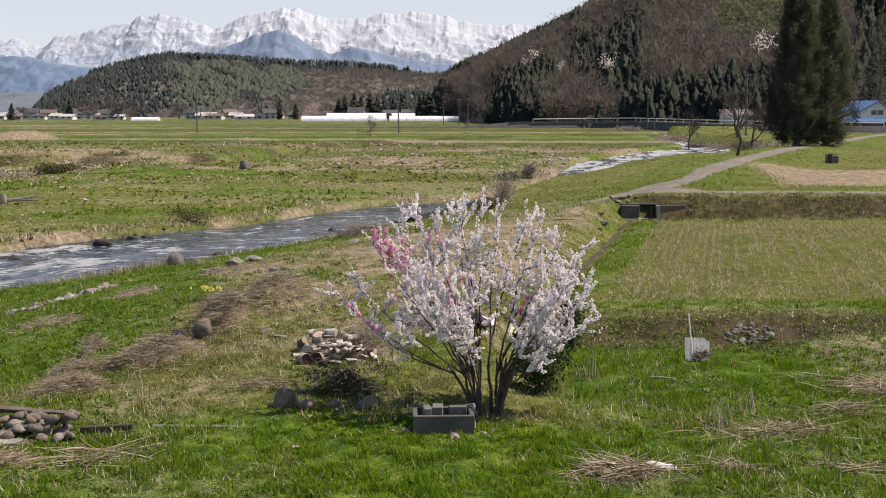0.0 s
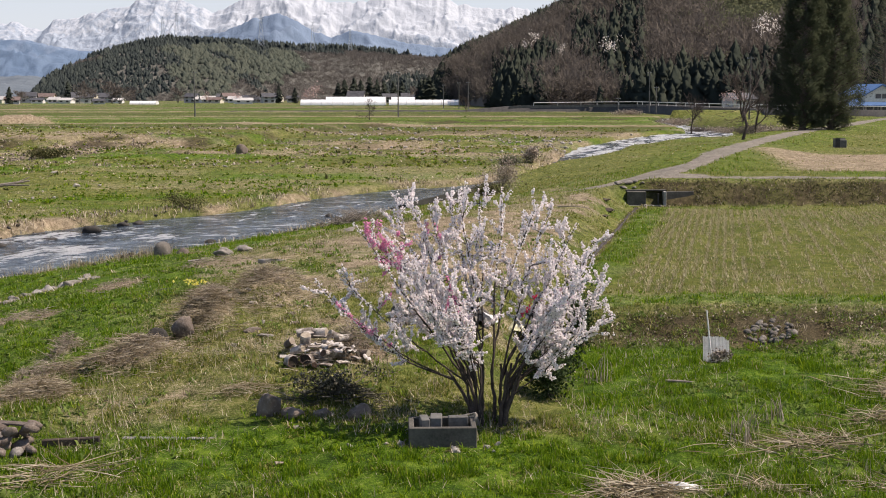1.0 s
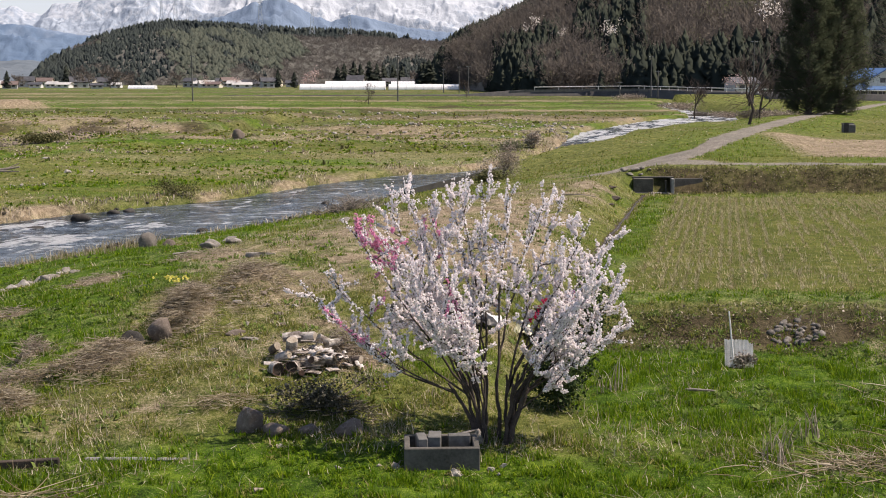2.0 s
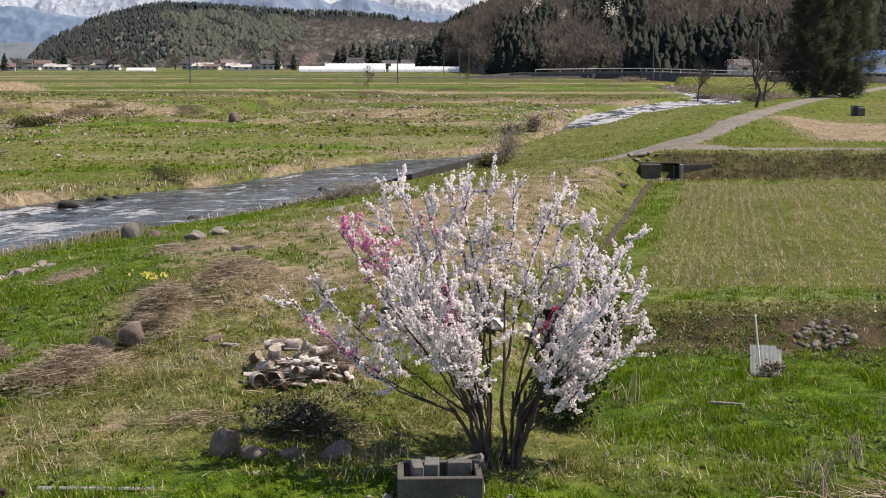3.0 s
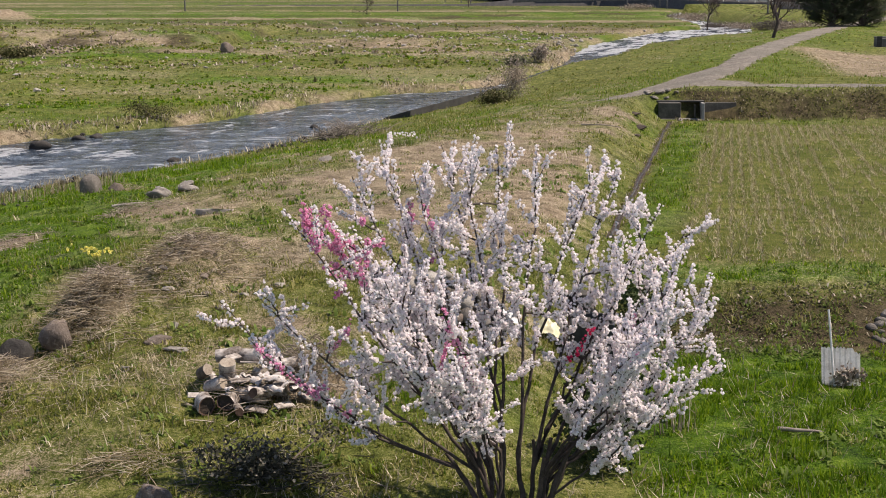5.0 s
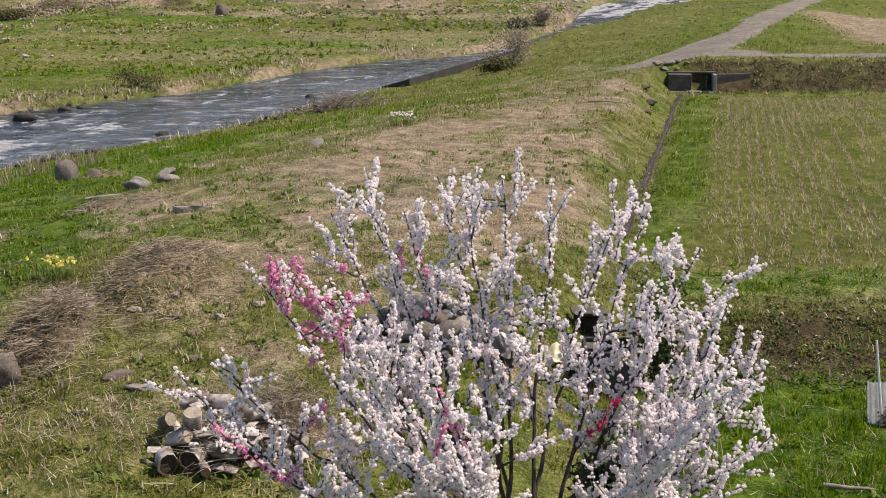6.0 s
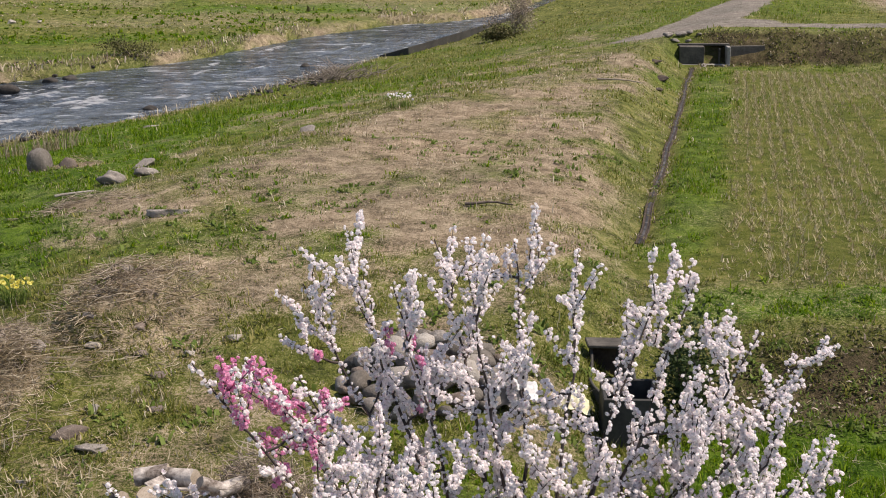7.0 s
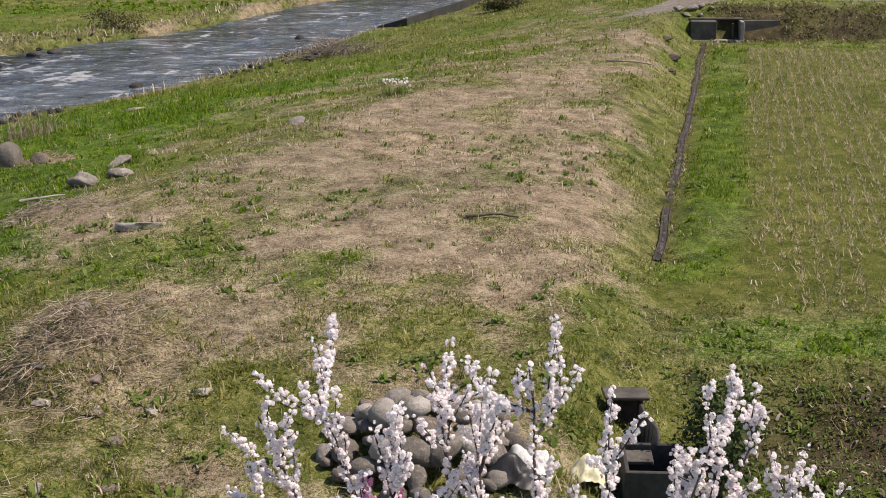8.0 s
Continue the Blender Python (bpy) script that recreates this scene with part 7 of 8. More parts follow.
def log(x, y, z, r0, ln, rx, rz, hollow, label):
    ob = thing("log", label, "log", "cut logs", at=Matrix.Translation(gp(x, y, z)) @ pose(0, 0, 0, rx, 0, rz))
    n = 12
    a = np.arange(n) * 2 * np.pi / n
    wob = 1 + 0.10 * np.cos(2 * a + x * 9) + 0.05 * np.cos(5 * a + y * 7)
    rings = [(0.0, 1.0), (0.05, 1.04), (0.5, 0.97), (0.95, 1.02), (1.0, 0.98)]
    v = np.concatenate([np.stack([r0 * s * wob * np.cos(a), r0 * s * wob * np.sin(a), np.full(n, ln * (t - 0.5))], -1) for t, s in rings])
    i, j = np.meshgrid(np.arange(len(rings) - 1), np.arange(n), indexing="ij")
    k = (j + 1) % n
    f = np.stack([i * n + j, i * n + k, (i + 1) * n + k, (i + 1) * n + j], -1).reshape(-1, 4)
    put("bark", mesh_of("bark", v, f, True), PEELED if (x * 37) % 3 > 1 or hollow else BARK, ob)
    for s in (0, 1):
        ring = v[:n] if s == 0 else v[-n:]
        bm = bmesh.new()
        outer = [bm.verts.new(q) for q in ring]
        inner = [bm.verts.new((q[0] * 0.84, q[1] * 0.84, q[2] * (0.96 if hollow else 1.0))) for q in ring]
        for q in range(n):
            bm.faces.new((outer[q], outer[(q + 1) % n], inner[(q + 1) % n], inner[q]))
        if not hollow:
            bm.faces.new(inner)
        part("cut_end", bm, CUT_WOOD if not hollow and (y * 41) % 2 > 1 else ROTTEN, ob)
        # An inset dark disc paints the shade inside the hollow end.
        if hollow:
            bm = bmesh.new()
            bm.faces.new([bm.verts.new((q[0] * 0.85, q[1] * 0.85, q[2] * 0.80)) for q in ring])
            part("hollow", bm, DARK_EARTH, ob, "dark disc standing for shade inside the log's hollow")
    return ob


for x, y, z, r0, ln, rx, rz, hollow in ((-3.05, 27.0, 0.10, 0.12, 0.34, 84, 20, True), (-2.72, 27.0, 0.10, 0.115, 0.36, 80, -10, True), (-3.15, 27.55, 0.22, 0.075, 0.28, 62, 35, False), (-2.80, 27.35, 0.30, 0.10, 0.38, 28, 15, False), (-2.45, 27.1, 0.10, 0.09, 0.42, 88, 62, False), (-2.2, 27.3, 0.10, 0.08, 0.45, 86, 80, False), (-2.38, 27.45, 0.24, 0.08, 0.30, 78, 30, False), (-2.55, 27.7, 0.36, 0.10, 0.36, 84, 70, False), (-1.62, 27.45, 0.10, 0.07, 0.30, 80, 50, False), (-2.05, 27.7, 0.22, 0.08, 0.4, 85, -40, False), (-2.85, 27.75, 0.36, 0.09, 0.34, 82, 95, False), (-2.95, 27.25, 0.22, 0.08, 0.3, 70, 60, False), (-2.3, 27.0, 0.2, 0.07, 0.36, 75, -30, False), (-2.6, 26.9, 0.06, 0.06, 0.4, 88, 15, False), (-1.95, 27.2, 0.18, 0.07, 0.34, 70, 20, True), (-2.2, 27.55, 0.4, 0.07, 0.3, 60, -60, False)):
    log(x, y, z, r0, ln, rx, rz, hollow, "short hollow log end on the wood pile" if hollow else "short cut log on the wood pile")
for k, (x, y, z, ln, wd, tn, rx) in enumerate(((-2.25, 27.0, 0.24, 0.45, 0.13, 8, 12), (-1.98, 27.15, 0.26, 0.36, 0.12, -15, 20), (-2.6, 27.15, 0.28, 0.3, 0.1, 30, 15), (-2.75, 27.5, 0.42, 0.26, 0.1, 60, 25), (-2.35, 26.85, 0.05, 0.3, 0.12, -20, 8), (-2.0, 26.95, 0.06, 0.26, 0.14, 35, 10), (-2.15, 27.3, 0.3, 0.34, 0.12, 75, -12), (-3.2, 27.2, 0.12, 0.22, 0.09, 10, 30), (-1.75, 27.25, 0.05, 0.24, 0.1, -40, 5), (-2.5, 27.5, 0.36, 0.3, 0.09, 5, -18))):
    tagged(part("bark_slab", block(ln, wd, 0.022, 0.005), PEELED, None, "", m=Matrix.Translation(gp(x, y, z)) @ pose(0, 0, 0, rx, 4, tn)), "curled slab of bleached bark on the wood pile", "bark", "pile bark")


r = np.random.default_rng(44)
BLEACHED = two_tone("bleached_bark", (0.26, 0.22, 0.19), (0.60, 0.56, 0.53), 7.0, 0.9, 0.5, 0.01, lo=0.4, hi=0.55)
for k in range(22):
    x, y = -2.25 + r.normal(0, 0.33), 27.2 + r.normal(0, 0.2)
    ln, wd = r.uniform(0.10, 0.26), r.uniform(0.05, 0.10)
    n = 6
    a = np.linspace(-1.0, 1.0, n)
    U, A = np.meshgrid(np.linspace(-0.5, 0.5, 5), a, indexing="ij")
    W = wd * (0.75 + 0.5 * fbm(U * 4 + k, A, 0.8, 2, k))
    curl = np.stack([U * ln, W * np.sin(A) * 0.8, W * (np.cos(A) - 0.6) + 0.02 * np.sin(U * 9 + k)], -1)
    outer, inner = curl.reshape(-1, 3), (curl * [1, 0.85, 0.85]).reshape(-1, 3)
    i, j = np.meshgrid(np.arange(4), np.arange(n - 1), indexing="ij")
    f = np.stack([i * n + j, (i + 1) * n + j, (i + 1) * n + j + 1, i * n + j + 1], -1).reshape(-1, 4)
    me = mesh_of("bark_curl", np.concatenate([outer, inner]), np.concatenate([f, f[:, ::-1] + 5 * n]), True)
    lift = 0.10 + 0.28 * max(0.0, 1 - ((x + 2.35) / 0.75) ** 2) * r.uniform(0.6, 1.1)
    tagged(put("bark_curl", me, BLEACHED, m=Matrix.Translation(gp(x, y, lift)) @ pose(0, 0, 0, r.uniform(-40, 40), r.uniform(-25, 25), r.uniform(0, 360))), "curled flake of bleached bark on the wood pile", "bark", "pile bark")


# ---- heaps of stalks and brush ----
def stalks(name, label, x, y, rx, ry, tall, n, ln, material, category="brush", flat=1.25, thick=0.0042, curve=0.55, seed=1, comb=None):
    """A loose heap of long curved stalks, tangled or combed down one way (degrees)."""
    r = np.random.default_rng(seed)
    px, py = x + r.normal(0, 0.6, n) * rx, y + r.normal(0, 0.6, n) * ry
    ok = fbm(px, py, 0.7, 3, 150 + seed) > 0.43
    px, py = px[ok], py[ok]
    n = len(px)
    rad = np.clip(1 - ((px - x) / rx) ** 2 - ((py - y) / ry) ** 2, 0, 1)
    pz = height(px, py) + tall * rad * r.uniform(0.1, 1.0, n)
    a = r.uniform(0, 2 * np.pi, n) if comb is None else math.radians(comb) + r.normal(0, 0.4, n)
    b = np.abs(np.pi / 2 - np.abs(r.normal(0, flat * 0.25, n)))
    b = np.where(flat > 1.0, np.abs(r.normal(0.12, 0.22, n)), b)
    if flat > 1.5:
        b = np.abs(r.normal(0.6, 0.35, n))
    d = np.stack([np.cos(a) * np.cos(b), np.sin(a) * np.cos(b), np.sin(b)], -1)
    L = ln * r.uniform(0.4, 1.2, n)
    side_v = np.stack([-np.sin(a), np.cos(a), np.zeros(n)], -1)
    bend = r.normal(0, curve, n)
    P = []
    for t in (0, 0.35, 0.7, 1.0):
        q = np.stack([px, py, pz], -1) + d * (L * t)[:, None] + side_v * (bend * L * t * t)[:, None]
        q[:, 2] -= 0.35 * L * t * t * np.sin(b)
        P.append(q)
    up = np.cross(side_v, d)
    verts, faces = [], []
    w = thick * r.uniform(0.6, 1.5, n)
    for k, q in enumerate(P):
        s = (1.0, 0.9, 0.7, 0.25)[k]
        verts += [q + side_v * (w * s)[:, None], q - side_v * (w * s * 0.5)[:, None] + up * (w * s)[:, None], q - side_v * (w * s * 0.5)[:, None] - up * (w * s)[:, None]]
    V = np.stack(verts, 1)
    for k in range(3):
        for j in range(3):
            faces.append([3 * k + j, 3 * k + (j + 1) % 3, 3 * k + 3 + (j + 1) % 3, 3 * k + 3 + j])
    F = np.array(faces)[None] + (np.arange(n) * 12)[:, None, None]
    V[:, :, 2] = np.maximum(V[:, :, 2], height(V[:, :, 0].ravel(), V[:, :, 1].ravel()).reshape(n, 12) + 0.004)
    return tagged(put(name, mesh_of(name, V.reshape(-1, 3), F.reshape(-1, 4)), material), label, category, kind="stuff")


stalks("straw_heap", "heap of bleached dead stalks on the lawn", 3.0, 20.3, 0.85, 0.35, 0.22, 288, 0.61, STRAW, thick=0.0080, curve=0.8, seed=1)
stalks("straw_heap", "dead reed stalks strewn over the grass", -5.9, 21.0, 0.75, 0.5, 0.2, 177, 0.66, STRAW, thick=0.0080, curve=0.8, seed=2)
stalks("straw_heap", "dead reed stalks strewn over the grass", -7.6, 20.9, 0.9, 0.6, 0.2, 219, 0.66, STRAW, thick=0.0080, curve=0.8, seed=3)
stalks("straw_heap", "flattened dead reeds on the lawn", 5.9, 22.7, 0.9, 0.45, 0.14, 164, 0.70, STRAW, thick=0.0080, curve=0.8, seed=4)
stalks("straw_heap", "flattened dead reeds on the lawn", 7.0, 23.1, 0.7, 0.4, 0.12, 123, 0.61, STRAW, thick=0.0080, curve=0.8, seed=5)
stalks("straw_heap", "dead reeds heaped at the lawn's edge", 9.3, 26.4, 0.9, 0.9, 0.3, 288, 0.70, STRAW, thick=0.0080, curve=0.8, seed=6)
stalks("straw_heap", "flattened dead reeds on the lawn", 4.9, 20.6, 0.7, 0.3, 0.1, 102, 0.44, STRAW, thick=0.0080, curve=0.8, seed=7)
stalks("straw_heap", "flattened dead reeds on the lawn", 6.6, 20.6, 0.8, 0.35, 0.12, 137, 0.44, STRAW, thick=0.0080, curve=0.8, seed=8)
stalks("straw_heap", "flattened dead reeds on the lawn", 7.9, 20.9, 0.6, 0.3, 0.1, 102, 0.44, STRAW, thick=0.0080, curve=0.8, seed=9)
stalks("straw_heap", "flattened dead reeds on the lawn", 8.2, 24.6, 0.8, 0.4, 0.1, 123, 0.53, STRAW, thick=0.0080, curve=0.8, seed=10)
stalks("brush_heap", "mound of dead brown brush on the levee", -6.7, 27.9, 1.1, 0.85, 0.26, 1200, 0.19, BRUSH, flat=1.6, thick=0.0048, curve=1.0, seed=11)
stalks("brush_heap", "mound of dead brown brush round boulders", -5.35, 30.5, 0.6, 1.15, 0.34, 900, 0.19, BRUSH, flat=1.6, thick=0.0048, curve=1.0, seed=12)
for x, y, rx, ry, n, k in ((-5.3, 30.3, 0.5, 0.9, 900, 91), (-4.7, 32.6, 0.7, 0.9, 700, 92), (-6.5, 28.2, 0.7, 0.7, 900, 93), (-7.6, 27.6, 0.8, 0.6, 700, 94)):
    stalks("dead_grass", "bleached stalks combed down over the brush heap", x, y, rx, ry, 0.24, n, 0.38, STRAW, "dead grass", 1.25, 0.0048, 0.6, k, -62)
stalks("brush_heap", "low heap of dead brown brush", -7.9, 25.9, 0.75, 0.45, 0.16, 420, 0.19, BRUSH, flat=1.6, thick=0.0048, curve=1.0, seed=13)
stalks("brush_heap", "long low bank of dead brush on the levee", -4.5, 33.2, 1.0, 1.3, 0.16, 1100, 0.24, BRUSH, flat=1.6, thick=0.0058, curve=1.0, seed=14)
stalks("brush_heap", "low heap of dead brown brush", -7.9, 27.9, 0.5, 0.4, 0.22, 494, 0.19, BRUSH, flat=1.6, thick=0.0048, curve=1.0, seed=15)
stalks("brush_heap", "low heap of dead brown brush", -8.35, 27.4, 0.75, 0.5, 0.18, 420, 0.2, BRUSH, flat=1.6, thick=0.0048, curve=1.0, seed=25)
stalks("brush_heap", "low heap of dead brown brush", -8.5, 29.8, 0.45, 0.45, 0.3, 500, 0.2, BRUSH, flat=1.6, thick=0.0048, curve=1.0, seed=26)
stalks("brush_heap", "pulled dead brush beside the log pile", -1.75, 27.9, 0.6, 0.5, 0.45, 923, 0.19, BRUSH, flat=1.6, thick=0.0048, curve=1.0, seed=16)
for k, (x, y, rx, ry, up) in enumerate(((-6.5, 28.0, 1.4, 1.3, 0.1), (-5.35, 30.5, 0.9, 1.3, 0.1), (-4.5, 33.2, 1.3, 1.5, 0.08), (-7.9, 25.9, 0.9, 0.6, 0.08))):
    stalks("dead_grass", "bleached dead grass matted over the brush heap", x, y, rx, ry, up + 0.15, 1900, 0.2, STRAW, "dead grass", 1.25, 0.004, 1.0, 80 + k)
stalks("twig_litter", "dry twigs fallen over the wood pile", -2.55, 27.3, 0.8, 0.5, 0.35, 420, 0.45, BRUSH, "twigs", 1.25, 0.006, 0.6, 61)
stalks("brush_heap", "dead brush on the river slope", -9.6, 38.5, 0.9, 1.0, 0.2, 380, 0.31, BRUSH, seed=17)
stalks("brush_heap", "dead brush on the river slope", -7.3, 40.8, 0.9, 0.7, 0.22, 452, 0.31, BRUSH, seed=18)
stalks("brush_heap", "dead brush on the river slope", -11.0, 34.5, 1.0, 0.7, 0.25, 380, 0.31, BRUSH, seed=19)
stalks("brush_heap", "dead brush near the bank stones", -9.6, 47.2, 1.1, 0.6, 0.25, 357, 0.31, STRAW, seed=20)
stalks("brush_heap", "dead grass pulled over the garden stones", -3.6, 25.4, 0.7, 0.35, 0.15, 261, 0.31, STRAW, seed=21)
stalks("branch_heap", "tangle of driftwood branches on the river bank", -5.0, 73.0, 1.7, 1.0, 0.5, 230, 1.3, GREY_WOOD, "branches", 2.0, 0.018, 0.45, 22)
stalks("reed_tuft", "pale dry reeds standing at the waterside", -12.8, 55.5, 1.2, 0.8, 0.1, 420, 0.9, STRAW, "reeds", 0.5, 0.008, 0.2, 23)
stalks("reed_tuft", "pale dry reeds standing at the waterside", -15.0, 52.0, 1.4, 0.8, 0.1, 360, 0.8, STRAW, "reeds", 0.5, 0.008, 0.2, 24)
for k, (x, y) in enumerate(((4.35, 23.9), (5.1, 22.9), (5.3, 23.4), (6.1, 24.4), (7.0, 26.8), (3.2, 27.5))):
    stalks("dead_stalk", "thin dead stalks standing in the lawn", x, y, 0.22, 0.14, 0.05, 16, 0.8, BRUSH, "stalks", 0.5, 0.007, 0.25, 30 + k)
for x, y, ln, tn, mat, lab in ((4.9, 27.4, 0.6, -12, GREY_WOOD, "grey stick lying on the lawn"), (-7.75, 42.1, 0.9, 35, PALE_STONE, "bleached driftwood branch on the slope"), (0.95, 38.9, 0.9, -4, BARK, "dark rotten stick on the levee"), (5.6, 55.6, 1.6, -35, CUT_WOOD, "pale cut stick on the levee side"), (-2.6, 21.7, 0.16, 20, CUT_WOOD, "pale scrap of wood in the grass")):
    r = np.random.default_rng(int(x * 10 + 100))
    t = np.linspace(-0.5, 0.5, 7)
    pts = np.stack([t * ln, 0.05 * ln * np.sin(t * 7 + x), 0.03 + 0.02 * ln * np.cos(t * 5)], -1)
    v, f = tube(pts, np.linspace(0.035, 0.015, 7), 6)
    tagged(put("stick", mesh_of("stick", v, f, True), mat, m=Matrix.Translation(gp(x, y, 0.02)) @ pose(0, 0, 0, 0, 0, tn)), lab, "stick")


def leafy(name, label, x, y, rx, ry, tall, n, size, material, category="shrub", seed=1, stems=True):
    """A leafy clump: many small leaves on thin stems."""
    r = np.random.default_rng(seed)
    ob = thing(name, label, category, at=gp(x, y))
    lobes = np.stack([r.normal(0, 0.45, 9) * rx, r.normal(0, 0.45, 9) * ry, r.uniform(0.3, 0.85, 9) * tall], -1)
    pick = r.integers(0, 9, n)
    at = lobes[pick] + r.normal(size=(n, 3)) * [0.28 * rx, 0.28 * ry, 0.2 * tall]
    at[:, 2] = np.abs(at[:, 2]) + 0.01
    tv = np.array([[-0.35, 0, 0], [0.35, 0, 0], [0.3, 0.12, 0.6], [-0.3, 0.12, 0.6], [0, 0, 1.0]])
    tf = np.array([[0, 1, 2], [0, 2, 3], [3, 2, 4]])
    v, f = scatter(tv, tf, at, size * r.uniform(0.6, 1.4, n), spin(n, 0.7))
    put("foliage", mesh_of("foliage", v, f), material, ob)
    if stems:
        for k in range(9):
            tv2, tf2 = tube([[0, 0, -0.05], lobes[k] * [0.5, 0.5, 0.5], lobes[k]], [0.02, 0.014, 0.006], 4)
            put("stem", mesh_of("stem", tv2, tf2), BARK, ob)
    return ob


DARK_LEAF = blades("withered_dark_leaves", [(0.0, (0.035, 0.035, 0.024)), (0.7, (0.10, 0.095, 0.068)), (1.0, (0.24, 0.22, 0.18))], 0.1)
leafy("dark_heap", "heap of blackened withered plants behind garden stones", -1.9, 25.0, 0.6, 0.45, 0.40, 1500, 0.042, DARK_LEAF, "plant heap", 3)
stalks("dark_litter", "blackened withered stalks behind garden stones", -1.9, 25.0, 0.85, 0.5, 0.26, 800, 0.22, DARK_LEAF, "plant litter", 1.25, 0.007, 0.6, 77)
leafy("evergreen_shrub", "dark green shrub beside the peach tree", 2.15, 26.3, 0.5, 0.4, 1.0, 3200, 0.06, SHRUB, "shrub", 4)
leafy("evergreen_shrub", "dark green shrub growing by the concrete basin", 3.25, 31.2, 0.42, 0.4, 1.35, 2400, 0.05, SHRUB, "shrub", 5)
leafy("bank_bush", "leafless brown bush on the river bank", 3.9, 87.5, 1.0, 0.8, 2.2, 3600, 0.07, BRUSH, "bush", 6)
leafy("bank_bush", "dark green undergrowth below the bank bush", 3.0, 84.8, 1.1, 0.8, 0.7, 1600, 0.10, BANK_LEAF, "bush", 7)
leafy("bank_bush", "olive bush on the far river bank", -16.6, 83.2, 1.3, 0.7, 1.0, 1300, 0.08, BANK_LEAF, "bush", 8)
leafy("bank_bush", "leafless brown bush on the flood plain", 9.0, 128, 0.8, 0.8, 1.3, 1200, 0.16, BRUSH, "bush", 9)
leafy("bank_bush", "olive bush on the flood plain", 6.5, 124, 1.2, 0.8, 0.8, 1000, 0.16, HILL_GREEN, "bush", 10)
leafy("bank_bush", "grey-green bush on the old river bank", -41.6, 133, 2.6, 1.6, 0.9, 2200, 0.16, BANK_LEAF, "bush", 11)
for k, (px, far, w) in enumerate(((1190, 225, 3.0), (1235, 215, 3.0), (1275, 210, 3.2), (1320, 200, 3.0), (1355, 190, 3.0), (1160, 260, 3.5), (1100, 300, 3.0))):
    leafy("bank_bush", "brown leafless scrub on the river bank", bearing(px) * far, far, w, 1.6, 1.3, 1900, 0.17, (BRUSH, TWIGS)[k % 2], "bush", 50 + k, False)


def daffodils(x, y, petal, label, n, seed):
    r = np.random.default_rng(seed)
    ob = thing("daffodil_clump", label, "flowers", at=gp(x, y))
    px, py = r.normal(0, 0.12, n * 5), r.normal(0, 0.09, n * 5)
    at = np.stack([px, py, np.zeros(n * 5)], -1)
    v, f = scatter(BENT, BENT_F, at, np.stack([np.full(n * 5, 0.014), np.full(n * 5, 0.12), r.uniform(0.2, 0.34, n * 5)], -1), spin_lean(n * 5, 0.25))
    put("leaf_clump", mesh_of("leaf_clump", v, f), WEED, ob)
    for k in range(n):
        p = np.array([r.normal(0, 0.16), r.normal(0, 0.1), r.uniform(0.26, 0.40)])
        tv, tf = blossom_template(seed + k, 6, 2)
        v, f = scatter(tv, tf, p[None], [0.075], spin(1, 0.5))
        put("flower", mesh_of("flower", v, f), petal, ob)
    return ob


YELLOW = blades("yellow_petals", [(0.0, (0.80, 0.72, 0.12)), (1.0, (0.85, 0.82, 0.35))], 0.4)
daffodils(-6.35, 34.1, YELLOW, "clump of pale yellow daffodils on the levee", 16, 11)
daffodils(-6.62, 34.3, YELLOW, "clump of pale yellow daffodils on the levee", 10, 47)
daffodils(-1.05, 51.4, WHITE_PETAL, "small clump of white daffodils in bank grass", 14, 90)
daffodils(-1.4, 51.6, WHITE_PETAL, "small clump of white daffodils in bank grass", 9, 120)


# ---- the white board and the stones set in the bank ----
board = thing("board_sign", "weathered white corrugated board propped on a stake", "board", at=pose(6.1, 29.5, ground_z(6.1, 29.5), 0, 0, -4))
bm = bmesh.new()
cols = 22
r = np.random.default_rng(3)
grid = []
for k in range(cols + 1):
    x = -0.29 + 0.58 * k / cols
    top = 0.56 - 0.05 * abs(math.sin(k * 1.7)) * r.uniform(0.2, 1) - (0.07 if k > 18 else 0)
    grid.append([bm.verts.new((x, 0.0022 * math.sin(k * math.pi / 1.5) + 0.34 * z, z)) for z in (0.0, top * 0.5, top)])
for k in range(cols):
    for j in range(2):
        bm.faces.new((grid[k][j], grid[k + 1][j], grid[k + 1][j + 1], grid[k][j + 1]))
bmesh.ops.solidify(bm, geom=bm.faces[:], thickness=0.008)
part("sheet", bm, WHITE_PAINT, board)
part("stake", rod((-0.10, -0.05, -0.1), (-0.22, 0.16, 1.14), 0.019, 0.015, 6), WHITE_PAINT, board)
leafy("weed_tuft", "small tuft of withered weeds against the board", 6.2, 29.42, 0.2, 0.05, 0.30, 420, 0.05, BRUSH, "weeds", 21, False)
stones = thing("stone_facing", "grey cobbles set in the dark earth bank", "stone wall", at=gp(7.95, 31.6))
r = np.random.default_rng(17)
for k in range(46):
    x, wy = r.uniform(-0.56, 0.54), r.uniform(31.35, 32.75)
    if abs(x) > 0.58 - 0.25 * abs(wy - 32.0):
        continue
    s = r.uniform(0.13, 0.27)
    z = ground_z(7.95 + x, wy) - stones.location.z
    put("cobble", cobble_meshes[(0, 4, 0, 2, 4)[r.integers(0, 5)]], None, stones, m=Matrix.Translation((x, wy - 31.6, z + 0.01)) @ pose(0, 0, 0, r.uniform(-30, 30), r.uniform(-30, 30), r.uniform(0, 360)) @ Matrix.Diagonal((s, s, s, 1)))


